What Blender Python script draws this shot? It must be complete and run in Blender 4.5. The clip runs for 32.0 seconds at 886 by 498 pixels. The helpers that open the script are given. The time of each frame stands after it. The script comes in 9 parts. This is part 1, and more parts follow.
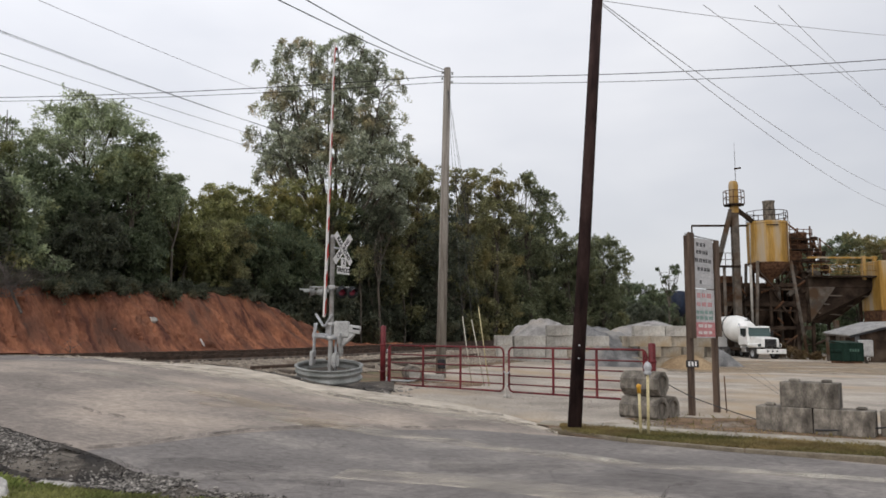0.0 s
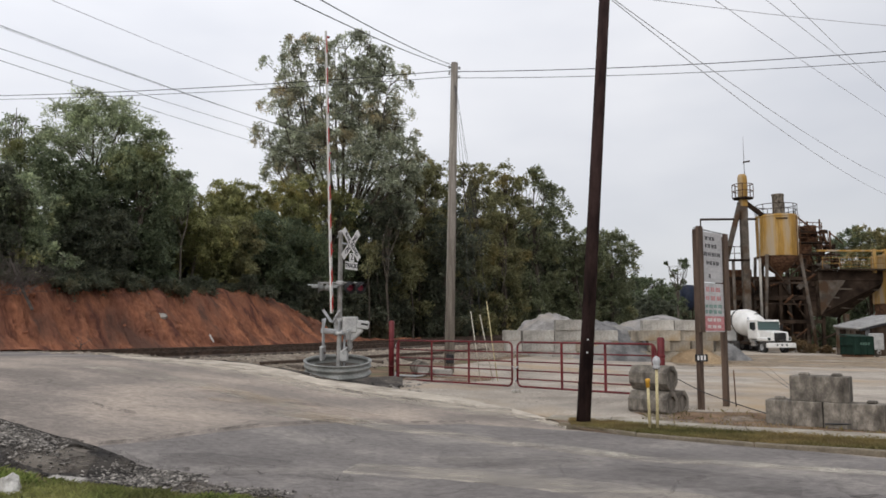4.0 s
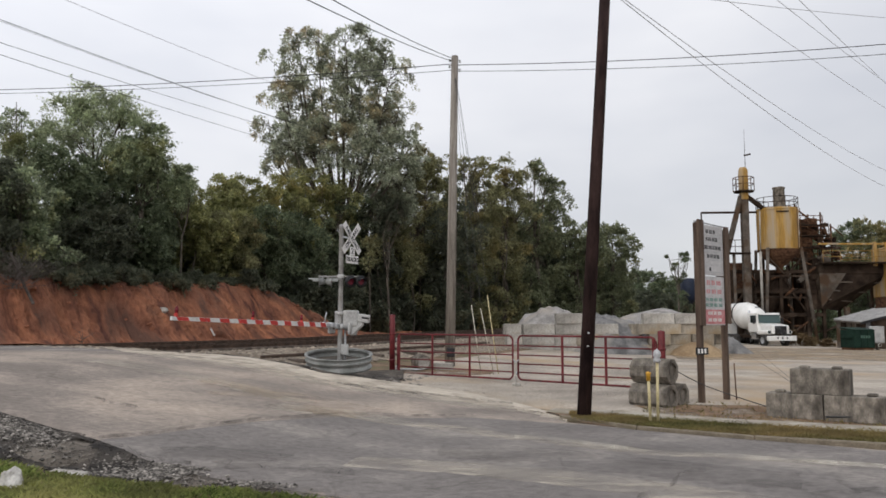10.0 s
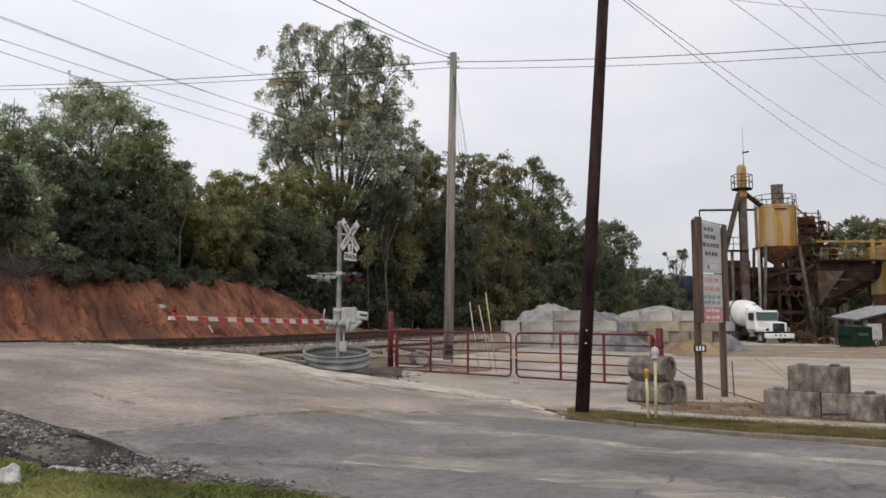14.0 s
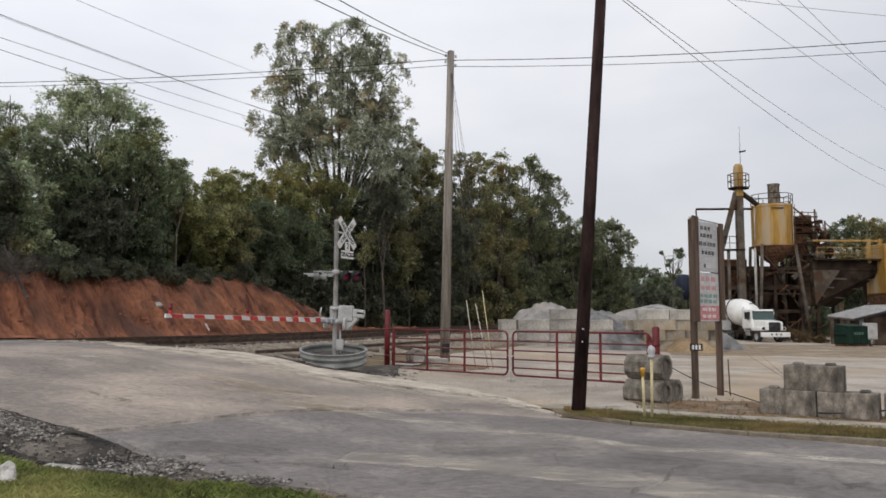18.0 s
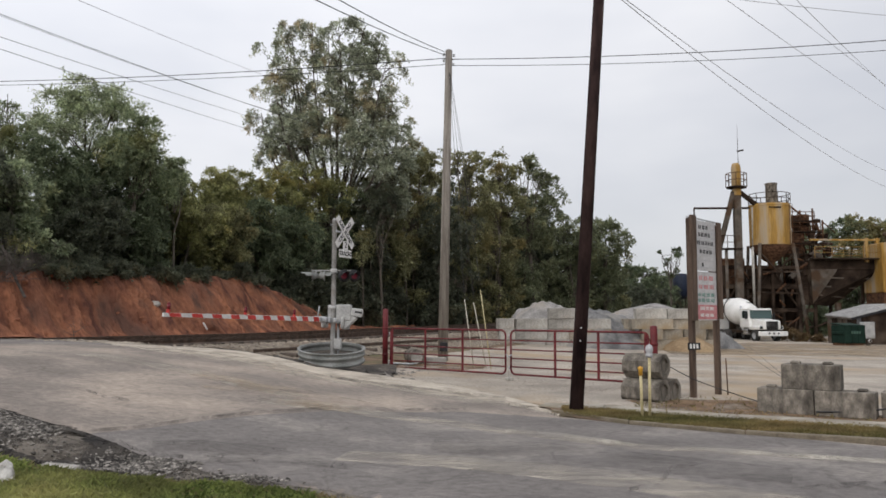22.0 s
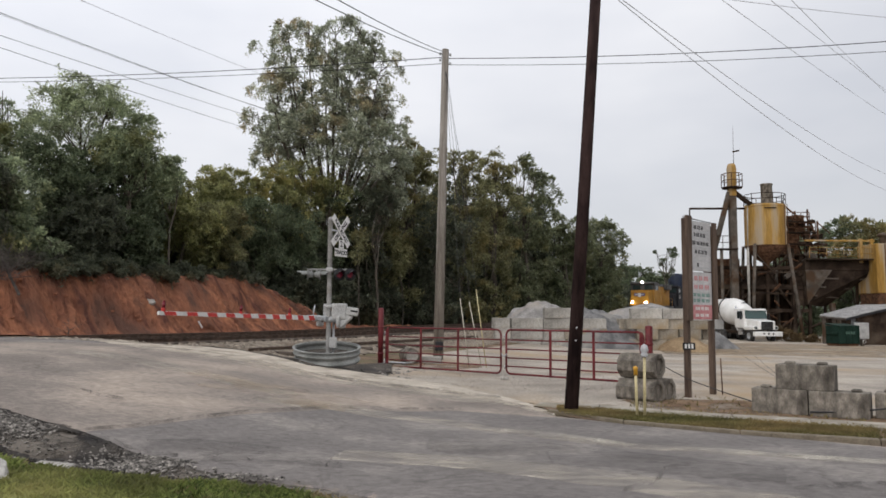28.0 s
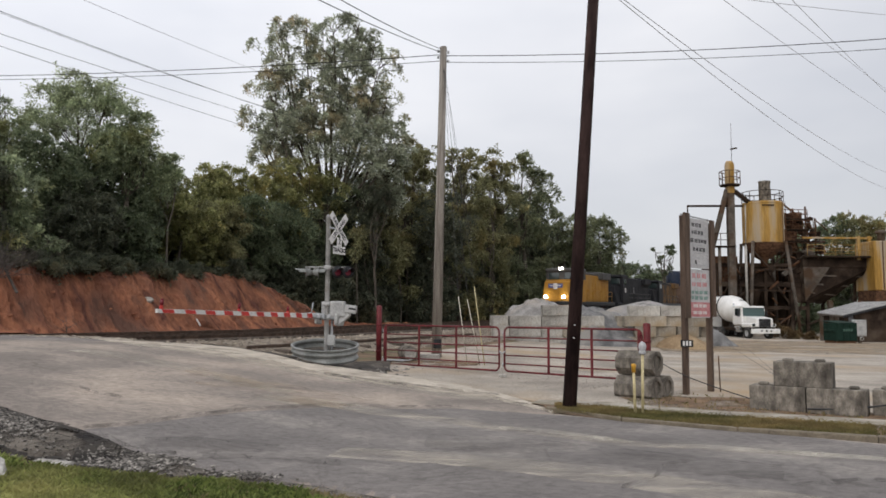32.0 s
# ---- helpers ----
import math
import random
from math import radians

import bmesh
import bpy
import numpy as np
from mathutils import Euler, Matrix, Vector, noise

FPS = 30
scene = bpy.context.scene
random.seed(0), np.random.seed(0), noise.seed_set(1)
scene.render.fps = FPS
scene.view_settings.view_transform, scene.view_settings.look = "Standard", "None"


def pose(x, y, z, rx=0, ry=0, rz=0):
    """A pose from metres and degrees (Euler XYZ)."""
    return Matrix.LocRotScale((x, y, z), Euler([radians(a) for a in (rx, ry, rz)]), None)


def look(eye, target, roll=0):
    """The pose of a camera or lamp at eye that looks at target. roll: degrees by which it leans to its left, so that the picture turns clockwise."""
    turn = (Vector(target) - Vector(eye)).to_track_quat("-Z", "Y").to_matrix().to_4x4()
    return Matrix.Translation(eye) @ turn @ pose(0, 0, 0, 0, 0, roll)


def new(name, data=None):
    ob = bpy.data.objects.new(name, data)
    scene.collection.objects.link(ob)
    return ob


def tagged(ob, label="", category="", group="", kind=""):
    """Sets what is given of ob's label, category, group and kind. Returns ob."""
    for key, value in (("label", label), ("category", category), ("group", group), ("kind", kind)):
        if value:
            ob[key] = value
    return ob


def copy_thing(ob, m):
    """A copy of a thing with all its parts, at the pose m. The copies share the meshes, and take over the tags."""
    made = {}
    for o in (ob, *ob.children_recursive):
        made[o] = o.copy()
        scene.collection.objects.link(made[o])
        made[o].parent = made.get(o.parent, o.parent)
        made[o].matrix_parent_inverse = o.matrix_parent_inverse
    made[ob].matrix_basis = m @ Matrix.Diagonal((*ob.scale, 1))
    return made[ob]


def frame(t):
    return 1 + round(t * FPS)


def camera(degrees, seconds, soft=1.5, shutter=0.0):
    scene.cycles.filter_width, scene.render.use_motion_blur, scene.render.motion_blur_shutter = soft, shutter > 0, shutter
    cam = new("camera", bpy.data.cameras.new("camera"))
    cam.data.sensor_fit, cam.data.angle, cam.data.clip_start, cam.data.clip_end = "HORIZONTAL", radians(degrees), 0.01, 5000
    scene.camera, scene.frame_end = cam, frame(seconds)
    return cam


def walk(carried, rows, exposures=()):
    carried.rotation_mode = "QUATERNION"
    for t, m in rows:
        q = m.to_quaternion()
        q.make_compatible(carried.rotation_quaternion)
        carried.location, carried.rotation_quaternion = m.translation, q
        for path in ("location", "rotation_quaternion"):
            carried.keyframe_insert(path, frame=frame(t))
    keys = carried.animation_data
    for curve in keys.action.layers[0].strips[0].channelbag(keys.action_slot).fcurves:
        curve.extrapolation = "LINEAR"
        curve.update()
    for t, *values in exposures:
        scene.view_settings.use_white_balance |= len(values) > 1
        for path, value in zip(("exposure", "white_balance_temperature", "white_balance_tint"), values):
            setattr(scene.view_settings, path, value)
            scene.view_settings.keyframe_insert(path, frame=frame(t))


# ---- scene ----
cam = camera(60.0, 32.0, soft=1.65)
EYE_Z = 2.0
# seconds, turn to the left, tilt up, lean, in degrees
WALK = [
    (0.0, -0.582, 6.443, 0.316), (0.5, -0.264, 6.350, 0.290), (1.0, -0.082, 6.320, 0.260), (1.5, -0.037, 6.303, 0.231),
    (2.0, -0.026, 6.277, 0.192), (2.5, -0.015, 6.230, 0.162), (3.0, -0.021, 6.166, 0.136), (3.5, -0.019, 6.110, 0.112),
    (5.5, 0.130, 5.910, 0.088), (6.0, 0.139, 5.803, 0.070), (6.5, 0.137, 5.746, 0.045), (7.0, 0.120, 5.731, 0.031),
    (7.5, 0.091, 5.716, 0.029), (8.0, 0.077, 5.691, 0.021), (8.5, 0.063, 5.676, 0.023), (9.0, 0.033, 5.659, 0.024),
    (9.5, 0.030, 5.627, 0.017), (10.0, 0.056, 5.599, 0.023), (10.5, 0.076, 5.562, 0.025), (11.0, 0.077, 5.513, 0.028),
    (11.5, 0.066, 5.471, 0.027), (12.0, 0.048, 5.452, 0.029), (12.5, 0.024, 5.451, 0.035), (13.0, -0.007, 5.433, 0.045),
    (13.5, -0.042, 5.402, 0.057), (14.0, -0.066, 5.385, 0.077), (14.5, -0.087, 5.381, 0.104), (16.5, -0.308, 5.261, 0.136),
    (17.0, -0.309, 5.272, 0.161), (17.5, -0.300, 5.274, 0.174), (18.0, -0.299, 5.261, 0.191), (18.5, -0.321, 5.246, 0.199),
    (19.0, -0.340, 5.235, 0.207), (19.5, -0.360, 5.223, 0.199), (20.0, -0.374, 5.210, 0.196), (20.5, -0.371, 5.197, 0.187),
    (21.0, -0.383, 5.188, 0.181), (21.5, -0.413, 5.189, 0.184), (22.0, -0.445, 5.190, 0.191), (22.5, -0.479, 5.178, 0.192),
    (23.0, -0.507, 5.150, 0.197), (23.5, -0.536, 5.127, 0.202), (24.0, -0.565, 5.123, 0.219), (24.5, -0.582, 5.139, 0.261),
    (25.0, -0.588, 5.168, 0.296), (25.5, -0.584, 5.193, 0.320), (27.5, -0.764, 5.141, 0.348), (28.0, -0.760, 5.135, 0.379),
    (28.5, -0.742, 5.118, 0.403), (29.0, -0.750, 5.094, 0.416), (29.5, -0.798, 5.075, 0.415), (30.0, -0.835, 5.068, 0.396),
    (30.5, -0.845, 5.066, 0.379), (31.0, -0.843, 5.054, 0.359), (31.5, -0.855, 5.015, 0.340), (32.0, -0.899, 4.956, 0.324),
]
walk(cam, [(t, pose(0, 0, EYE_Z, 90 + up, 0, turn) @ pose(0, 0, 0, 0, 0, lean)) for t, turn, up, lean in WALK],
     exposures=[(0.0, 0.0), (32.0, 0.0)])

# ---------------------------------------------------------------- light
world = bpy.data.worlds.new("overcast_sky")
scene.world = world
world.use_nodes = True
wn, wl = world.node_tree.nodes, world.node_tree.links
wn.clear()
w_out = wn.new("ShaderNodeOutputWorld")
w_bg = wn.new("ShaderNodeBackground")
w_sky = wn.new("ShaderNodeTexSky")
w_sky.sky_type = "NISHITA"
w_sky.sun_disc = False
w_sky.sun_elevation, w_sky.sun_rotation = radians(33), radians(204)
w_tc = wn.new("ShaderNodeTexCoord")
w_sep = wn.new("ShaderNodeSeparateXYZ")
w_ramp = wn.new("ShaderNodeMapRange")           # overcast sky: brighter towards the zenith
w_ramp.inputs[1].default_value, w_ramp.inputs[2].default_value = 0.0, 0.6
w_ramp.inputs[3].default_value, w_ramp.inputs[4].default_value = 0.57, 1.0
w_map = wn.new("ShaderNodeMapping")
w_map.inputs["Scale"].default_value = (1.0, 1.0, 2.6)
w_noise = wn.new("ShaderNodeTexNoise")
w_noise.inputs["Scale"].default_value, w_noise.inputs["Detail"].default_value = 2.2, 4.0
w_cloud = wn.new("ShaderNodeValToRGB")
w_cloud.color_ramp.elements[0].position, w_cloud.color_ramp.elements[0].color = 0.36, (0.84, 0.855, 0.915, 1)
w_cloud.color_ramp.elements[1].position, w_cloud.color_ramp.elements[1].color = 0.66, (1.03, 1.03, 1.065, 1)
w_mul = wn.new("ShaderNodeVectorMath")
w_mul.operation = "SCALE"
w_add = wn.new("ShaderNodeMixRGB")
w_add.blend_type, w_add.inputs[0].default_value = "ADD", 0.01
wl.new(w_tc.outputs["Generated"], w_sep.inputs[0])
wl.new(w_sep.outputs["Z"], w_ramp.inputs[0])
wl.new(w_tc.outputs["Generated"], w_map.inputs[0])
wl.new(w_map.outputs[0], w_noise.inputs["Vector"])
wl.new(w_noise.outputs["Fac"], w_cloud.inputs[0])
wl.new(w_cloud.outputs[0], w_mul.inputs[0])
# the overcast thins slightly towards the left
w_side = wn.new("ShaderNodeMapRange")
w_side.inputs[1].default_value, w_side.inputs[2].default_value = -0.6, 0.6
w_side.inputs[3].default_value, w_side.inputs[4].default_value = 1.25, 0.92
wl.new(w_sep.outputs["X"], w_side.inputs[0])
w_scale = wn.new("ShaderNodeMath")
w_scale.operation = "MULTIPLY"
wl.new(w_ramp.outputs[0], w_scale.inputs[0])
wl.new(w_side.outputs[0], w_scale.inputs[1])
wl.new(w_scale.outputs[0], w_mul.inputs["Scale"])
wl.new(w_mul.outputs[0], w_add.inputs[1])
wl.new(w_sky.outputs[0], w_add.inputs[2])
wl.new(w_add.outputs[0], w_bg.inputs[0])
w_bg.inputs[1].default_value = 1.0
wl.new(w_bg.outputs[0], w_out.inputs[0])

sun = new("sun", bpy.data.lights.new("sun", "SUN"))
sun.data.energy, sun.data.angle, sun.data.color = 1.05, radians(60), (1.0, 0.97, 0.93)
sun.matrix_world = look((-18, -20, 28), (0, 20, 0))


# ---------------------------------------------------------------- materials
def material(name, dark, light, scale=3.0, rough=0.8, bump=0.3, grain=None, metal=0.0, spots=None, stretch=(1, 1, 1), spread=(0.35, 0.65),
             spot_scale=0.5, spot_edge=(0.5, 0.62), per_object=0.0, per_island=0.0, depth=0.02, shine=0.3):
    """Two tones mixed by a coarse noise, a fine grain with relief, and stains of a third tone."""
    m = bpy.data.materials.new(name)
    m.use_nodes = True
    n, l = m.node_tree.nodes, m.node_tree.links
    b = n["Principled BSDF"]
    tc = n.new("ShaderNodeTexCoord")
    mp = n.new("ShaderNodeMapping")
    mp.inputs["Scale"].default_value = stretch
    l.new(tc.outputs["Object"], mp.inputs[0])
    big = n.new("ShaderNodeTexNoise")
    big.inputs["Scale"].default_value, big.inputs["Detail"].default_value = scale, 6
    l.new(mp.outputs[0], big.inputs["Vector"])
    ramp = n.new("ShaderNodeValToRGB")
    ramp.color_ramp.elements[0].position, ramp.color_ramp.elements[0].color = spread[0], (*dark, 1)
    ramp.color_ramp.elements[1].position, ramp.color_ramp.elements[1].color = spread[1], (*light, 1)
    l.new(big.outputs["Fac"], ramp.inputs[0])
    fine = n.new("ShaderNodeTexNoise")
    fine.inputs["Scale"].default_value, fine.inputs["Detail"].default_value = grain or scale * 12, 4
    l.new(mp.outputs[0], fine.inputs["Vector"])
    colour = ramp.outputs[0]
    mix = n.new("ShaderNodeMixRGB")
    mix.blend_type, mix.inputs[0].default_value = "OVERLAY", 0.55
    l.new(colour, mix.inputs[1])
    l.new(fine.outputs["Fac"], mix.inputs[2])
    colour = mix.outputs[0]
    if spots:
        st = n.new("ShaderNodeTexNoise")
        st.inputs["Scale"].default_value, st.inputs["Detail"].default_value = spot_scale, 5
        l.new(mp.outputs[0], st.inputs["Vector"])
        sr = n.new("ShaderNodeMapRange")
        sr.inputs[1].default_value, sr.inputs[2].default_value = spot_edge
        l.new(st.outputs["Fac"], sr.inputs[0])
        sm = n.new("ShaderNodeMixRGB")
        sm.inputs[2].default_value = (*spots, 1)
        l.new(sr.outputs[0], sm.inputs[0])
        l.new(colour, sm.inputs[1])
        colour = sm.outputs[0]
    for amount, kind, socket in ((per_object, "ShaderNodeObjectInfo", "Random"), (per_island, "ShaderNodeNewGeometry", "Random Per Island")):
        if amount:
            oi = n.new(kind)
            mr = n.new("ShaderNodeMapRange")
            mr.inputs[3].default_value, mr.inputs[4].default_value = 1 - amount, 1 + amount
            l.new(oi.outputs[socket], mr.inputs[0])
            sc = n.new("ShaderNodeVectorMath")
            sc.operation = "SCALE"
            l.new(colour, sc.inputs[0])
            l.new(mr.outputs[0], sc.inputs["Scale"])
            colour = sc.outputs[0]
    l.new(colour, b.inputs["Base Color"])
    b.inputs["Roughness"].default_value = rough
    b.inputs["Metallic"].default_value = metal
    b.inputs["Specular IOR Level"].default_value = shine
    if bump:
        bp = n.new("ShaderNodeBump")
        bp.inputs["Strength"].default_value, bp.inputs["Distance"].default_value = bump, depth
        l.new(fine.outputs["Fac"], bp.inputs["Height"])
        l.new(bp.outputs[0], b.inputs["Normal"])
    return m


def leaf_material(name, dark, light, turn=(0.2, 0.17, 0.02), turned=0.12):
    """Leaves: a tone for each leaf, patches of autumn colour, some light through the blade."""
    m = bpy.data.materials.new(name)
    m.use_nodes = True
    n, l = m.node_tree.nodes, m.node_tree.links
    b = n["Principled BSDF"]
    geo = n.new("ShaderNodeNewGeometry")
    ramp = n.new("ShaderNodeValToRGB")
    ramp.color_ramp.elements[0].color, ramp.color_ramp.elements[1].color = (*dark, 1), (*light, 1)
    l.new(geo.outputs["Random Per Island"], ramp.inputs[0])
    tc = n.new("ShaderNodeTexCoord")
    patch = n.new("ShaderNodeTexNoise")
    patch.inputs["Scale"].default_value, patch.inputs["Detail"].default_value = 0.33, 3
    l.new(tc.outputs["Object"], patch.inputs["Vector"])
    mr = n.new("ShaderNodeMapRange")
    mr.inputs[1].default_value, mr.inputs[2].default_value = 0.62 - turned, 0.78 - turned
    mr.inputs[4].default_value = 0.8
    l.new(patch.outputs["Fac"], mr.inputs[0])
    mx = n.new("ShaderNodeMixRGB")
    mx.inputs[2].default_value = (*turn, 1)
    l.new(mr.outputs[0], mx.inputs[0])
    l.new(ramp.outputs[0], mx.inputs[1])
    bough = n.new("ShaderNodeTexNoise")
    bough.inputs["Scale"].default_value, bough.inputs["Detail"].default_value = 1.1, 2
    l.new(tc.outputs["Object"], bough.inputs["Vector"])
    tone = n.new("ShaderNodeMapRange")
    tone.inputs[1].default_value, tone.inputs[2].default_value = 0.32, 0.68
    tone.inputs[3].default_value, tone.inputs[4].default_value = 0.6, 1.4
    l.new(bough.outputs["Fac"], tone.inputs[0])
    toned = n.new("ShaderNodeVectorMath")
    toned.operation = "SCALE"
    l.new(mx.outputs[0], toned.inputs[0])
    l.new(tone.outputs[0], toned.inputs["Scale"])
    l.new(toned.outputs[0], b.inputs["Base Color"])
    b.inputs["Roughness"].default_value = 0.6
    b.inputs["Specular IOR Level"].default_value = 0.35
    tr = n.new("ShaderNodeBsdfTranslucent")
    l.new(toned.outputs[0], tr.inputs["Color"])
    ms = n.new("ShaderNodeMixShader")
    ms.inputs[0].default_value = 0.5
    l.new(b.outputs[0], ms.inputs[1])
    l.new(tr.outputs[0], ms.inputs[2])
    l.new(ms.outputs[0], n["Material Output"].inputs["Surface"])
    return m


def glow(name, colour, strength):
    m = bpy.data.materials.new(name)
    m.use_nodes = True
    b = m.node_tree.nodes["Principled BSDF"]
    b.inputs["Base Color"].default_value = (*colour, 1)
    b.inputs["Emission Color"].default_value = (*colour, 1)
    b.inputs["Emission Strength"].default_value = strength
    return m


def glass(name, tint=(0.02, 0.03, 0.03)):
    m = bpy.data.materials.new(name)
    m.use_nodes = True
    b = m.node_tree.nodes["Principled BSDF"]
    b.inputs["Base Color"].default_value = (*tint, 1)
    b.inputs["Roughness"].default_value = 0.06
    return m


M_SOIL = material("soil_and_litter", (0.09, 0.062, 0.042), (0.20, 0.135, 0.085), 1.6, 0.95, 0.7, 14, spots=(0.11, 0.10, 0.05), spot_scale=0.7, depth=0.03)


def road_material(name, dark, light, dust, dust_edge, tar):
    """Worn asphalt: wheel-worn streaks along the road, pale dust, fine aggregate and hairline cracks."""
    m = material(name, dark, light, 0.5, 0.88, 0.45, 55, spots=dust, spot_scale=0.5, spot_edge=dust_edge, stretch=(0.9, 1.15, 1.0), depth=0.008, spread=(0.3, 0.7))
    n, l = m.node_tree.nodes, m.node_tree.links
    b = n["Principled BSDF"]
    mp = [k for k in n if k.bl_idname == "ShaderNodeMapping"][0]
    mp.inputs["Rotation"].default_value = (0, 0, radians(24))
    colour = b.inputs["Base Color"].links[0].from_socket
    tc = [k for k in n if k.bl_idname == "ShaderNodeTexCoord"][0]
    warp = n.new("ShaderNodeTexNoise")
    warp.inputs["Scale"].default_value, warp.inputs["Detail"].default_value = 1.3, 5
    l.new(tc.outputs["Object"], warp.inputs["Vector"])
    add = n.new("ShaderNodeVectorMath")
    add.operation = "MULTIPLY_ADD"
    add.inputs[1].default_value = (1.3, 1.3, 0)
    l.new(warp.outputs["Color"], add.inputs[0])
    l.new(tc.outputs["Object"], add.inputs[2])
    cell = n.new("ShaderNodeTexVoronoi")
    cell.feature = "DISTANCE_TO_EDGE"
    cell.inputs["Scale"].default_value = 0.33
    l.new(add.outputs[0], cell.inputs["Vector"])
    edge = n.new("ShaderNodeMapRange")
    edge.inputs[1].default_value, edge.inputs[2].default_value = 0.002, 0.011
    edge.inputs[3].default_value, edge.inputs[4].default_value = 0.38, 0.0
    l.new(cell.outputs["Distance"], edge.inputs[0])
    gate = n.new("ShaderNodeMath")
    gate.operation = "MULTIPLY"
    l.new(edge.outputs[0], gate.inputs[0])
    part_of = n.new("ShaderNodeMapRange")
    part_of.inputs[1].default_value, part_of.inputs[2].default_value = 0.45, 0.6
    l.new(warp.outputs["Fac"], part_of.inputs[0])
    l.new(part_of.outputs[0], gate.inputs[1])
    mix = n.new("ShaderNodeMixRGB")
    mix.inputs[2].default_value = (*tar, 1)
    l.new(gate.outputs[0], mix.inputs[0])
    l.new(colour, mix.inputs[1])
    mott = n.new("ShaderNodeTexNoise")
    mott.inputs["Scale"].default_value, mott.inputs["Detail"].default_value, mott.inputs["Roughness"].default_value = 7.5, 10, 0.8
    l.new(mp.outputs[0], mott.inputs["Vector"])
    gain = n.new("ShaderNodeMapRange")
    gain.inputs[1].default_value, gain.inputs[2].default_value = 0.3, 0.7
    gain.inputs[3].default_value, gain.inputs[4].default_value = 0.52, 1.48
    l.new(mott.outputs["Fac"], gain.inputs[0])
    sc = n.new("ShaderNodeVectorMath")
    sc.operation = "SCALE"
    l.new(mix.outputs[0], sc.inputs[0])
    l.new(gain.outputs[0], sc.inputs["Scale"])
    l.new(sc.outputs[0], b.inputs["Base Color"])
    return m


def dust_material(name, tone_a, tone_b, scale, edge, stretch, most):
    """Thin dust that covers the road in ragged patches."""
    m = material(name, tone_a, tone_b, 2.0, 0.95, 0.3, 40)
    n, l = m.node_tree.nodes, m.node_tree.links
    tc = [k for k in n if k.bl_idname == "ShaderNodeTexCoord"][0]
    mp = n.new("ShaderNodeMapping")
    mp.inputs["Scale"].default_value, mp.inputs["Rotation"].default_value = stretch, (0, 0, radians(28))
    l.new(tc.outputs["Object"], mp.inputs[0])
    ns = n.new("ShaderNodeTexNoise")
    ns.inputs["Scale"].default_value, ns.inputs["Detail"].default_value, ns.inputs["Roughness"].default_value = scale, 8, 0.65
    l.new(mp.outputs[0], ns.inputs["Vector"])
    mr = n.new("ShaderNodeMapRange")
    mr.inputs[1].default_value, mr.inputs[2].default_value = edge
    mr.inputs[4].default_value = most
    l.new(ns.outputs["Fac"], mr.inputs[0])
    l.new(mr.outputs[0], n["Principled BSDF"].inputs["Alpha"])
    return m


M_ASPHALT = road_material("worn_asphalt", (0.166, 0.141, 0.122), (0.284, 0.242, 0.208), (0.372, 0.306, 0.248), (0.46, 0.78), (0.07, 0.06, 0.05))
M_PATCH = road_material("newer_asphalt", (0.131, 0.118, 0.110), (0.199, 0.179, 0.166), (0.285, 0.257, 0.225), (0.52, 0.8), (0.058, 0.050, 0.044))
M_BLACK_TAR = dust_material("seam_tar", (0.05, 0.046, 0.042), (0.09, 0.083, 0.076), 2.5, (0.42, 0.7), (1, 1, 1), 0.45)
M_DUST = dust_material("pale_road_dust", (0.45, 0.395, 0.325), (0.57, 0.505, 0.42), 1.5, (0.12, 0.55), (0.8, 1.2, 1), 0.9)
M_DUST_THIN = dust_material("thin_road_dust", (0.399, 0.360, 0.301), (0.504, 0.450, 0.376), 1.7, (0.36, 0.68), (0.5, 1.5, 1), 0.66)
M_DUST_MID = dust_material("patchy_road_dust", (0.43, 0.38, 0.31), (0.54, 0.475, 0.39), 2.2, (0.26, 0.60), (0.7, 1.3, 1), 0.75)
M_YARD = material("yard_gravel", (0.25, 0.220, 0.185), (0.41, 0.360, 0.302), 0.5, 0.95, 0.8, 16, spots=(0.36, 0.262, 0.16), spot_scale=0.16, spot_edge=(0.5, 0.7))
M_BALLAST = material("ballast", (0.137, 0.112, 0.086), (0.315, 0.265, 0.207), 7.0, 0.95, 1.0, 22, spots=(0.137, 0.090, 0.061), spot_scale=0.5, depth=0.06)
M_STONE = material("crushed_stone", (0.05, 0.045, 0.04), (0.27, 0.247, 0.22), 9.0, 0.9, 0.4, per_island=0.75)
M_YARD_STONE = material("pale_yard_stone", (0.20, 0.178, 0.155), (0.42, 0.38, 0.335), 9.0, 0.9, 0.4, per_island=0.35)
M_BALLAST_STONE = material("ballast_stone", (0.158, 0.130, 0.102), (0.347, 0.295, 0.235), 9.0, 0.9, 0.4, per_island=0.45)
M_CLAY = material("red_clay", (0.112, 0.050, 0.037), (0.36, 0.153, 0.085), 1.7, 0.95, 1.0, 11, spots=(0.118, 0.064, 0.048), spot_scale=0.85,
                  spot_edge=(0.52, 0.64), depth=0.14, shine=0.1)
wash = [k for k in M_CLAY.node_tree.nodes if k.bl_idname == "ShaderNodeMapping"][0]      # rain-washed streaks run down the slope
wash.vector_type = "TEXTURE"
wash.inputs["Rotation"].default_value, wash.inputs["Scale"].default_value = (0, 0, radians(62)), (1.0, 3.2, 2.6)
M_DIRT = material("wet_dirt", (0.028, 0.023, 0.019), (0.125, 0.106, 0.087), 1.6, 0.85, 1.0, 16, depth=0.06, spots=(0.03, 0.026, 0.022), spot_scale=0.9, spot_edge=(0.52, 0.66))
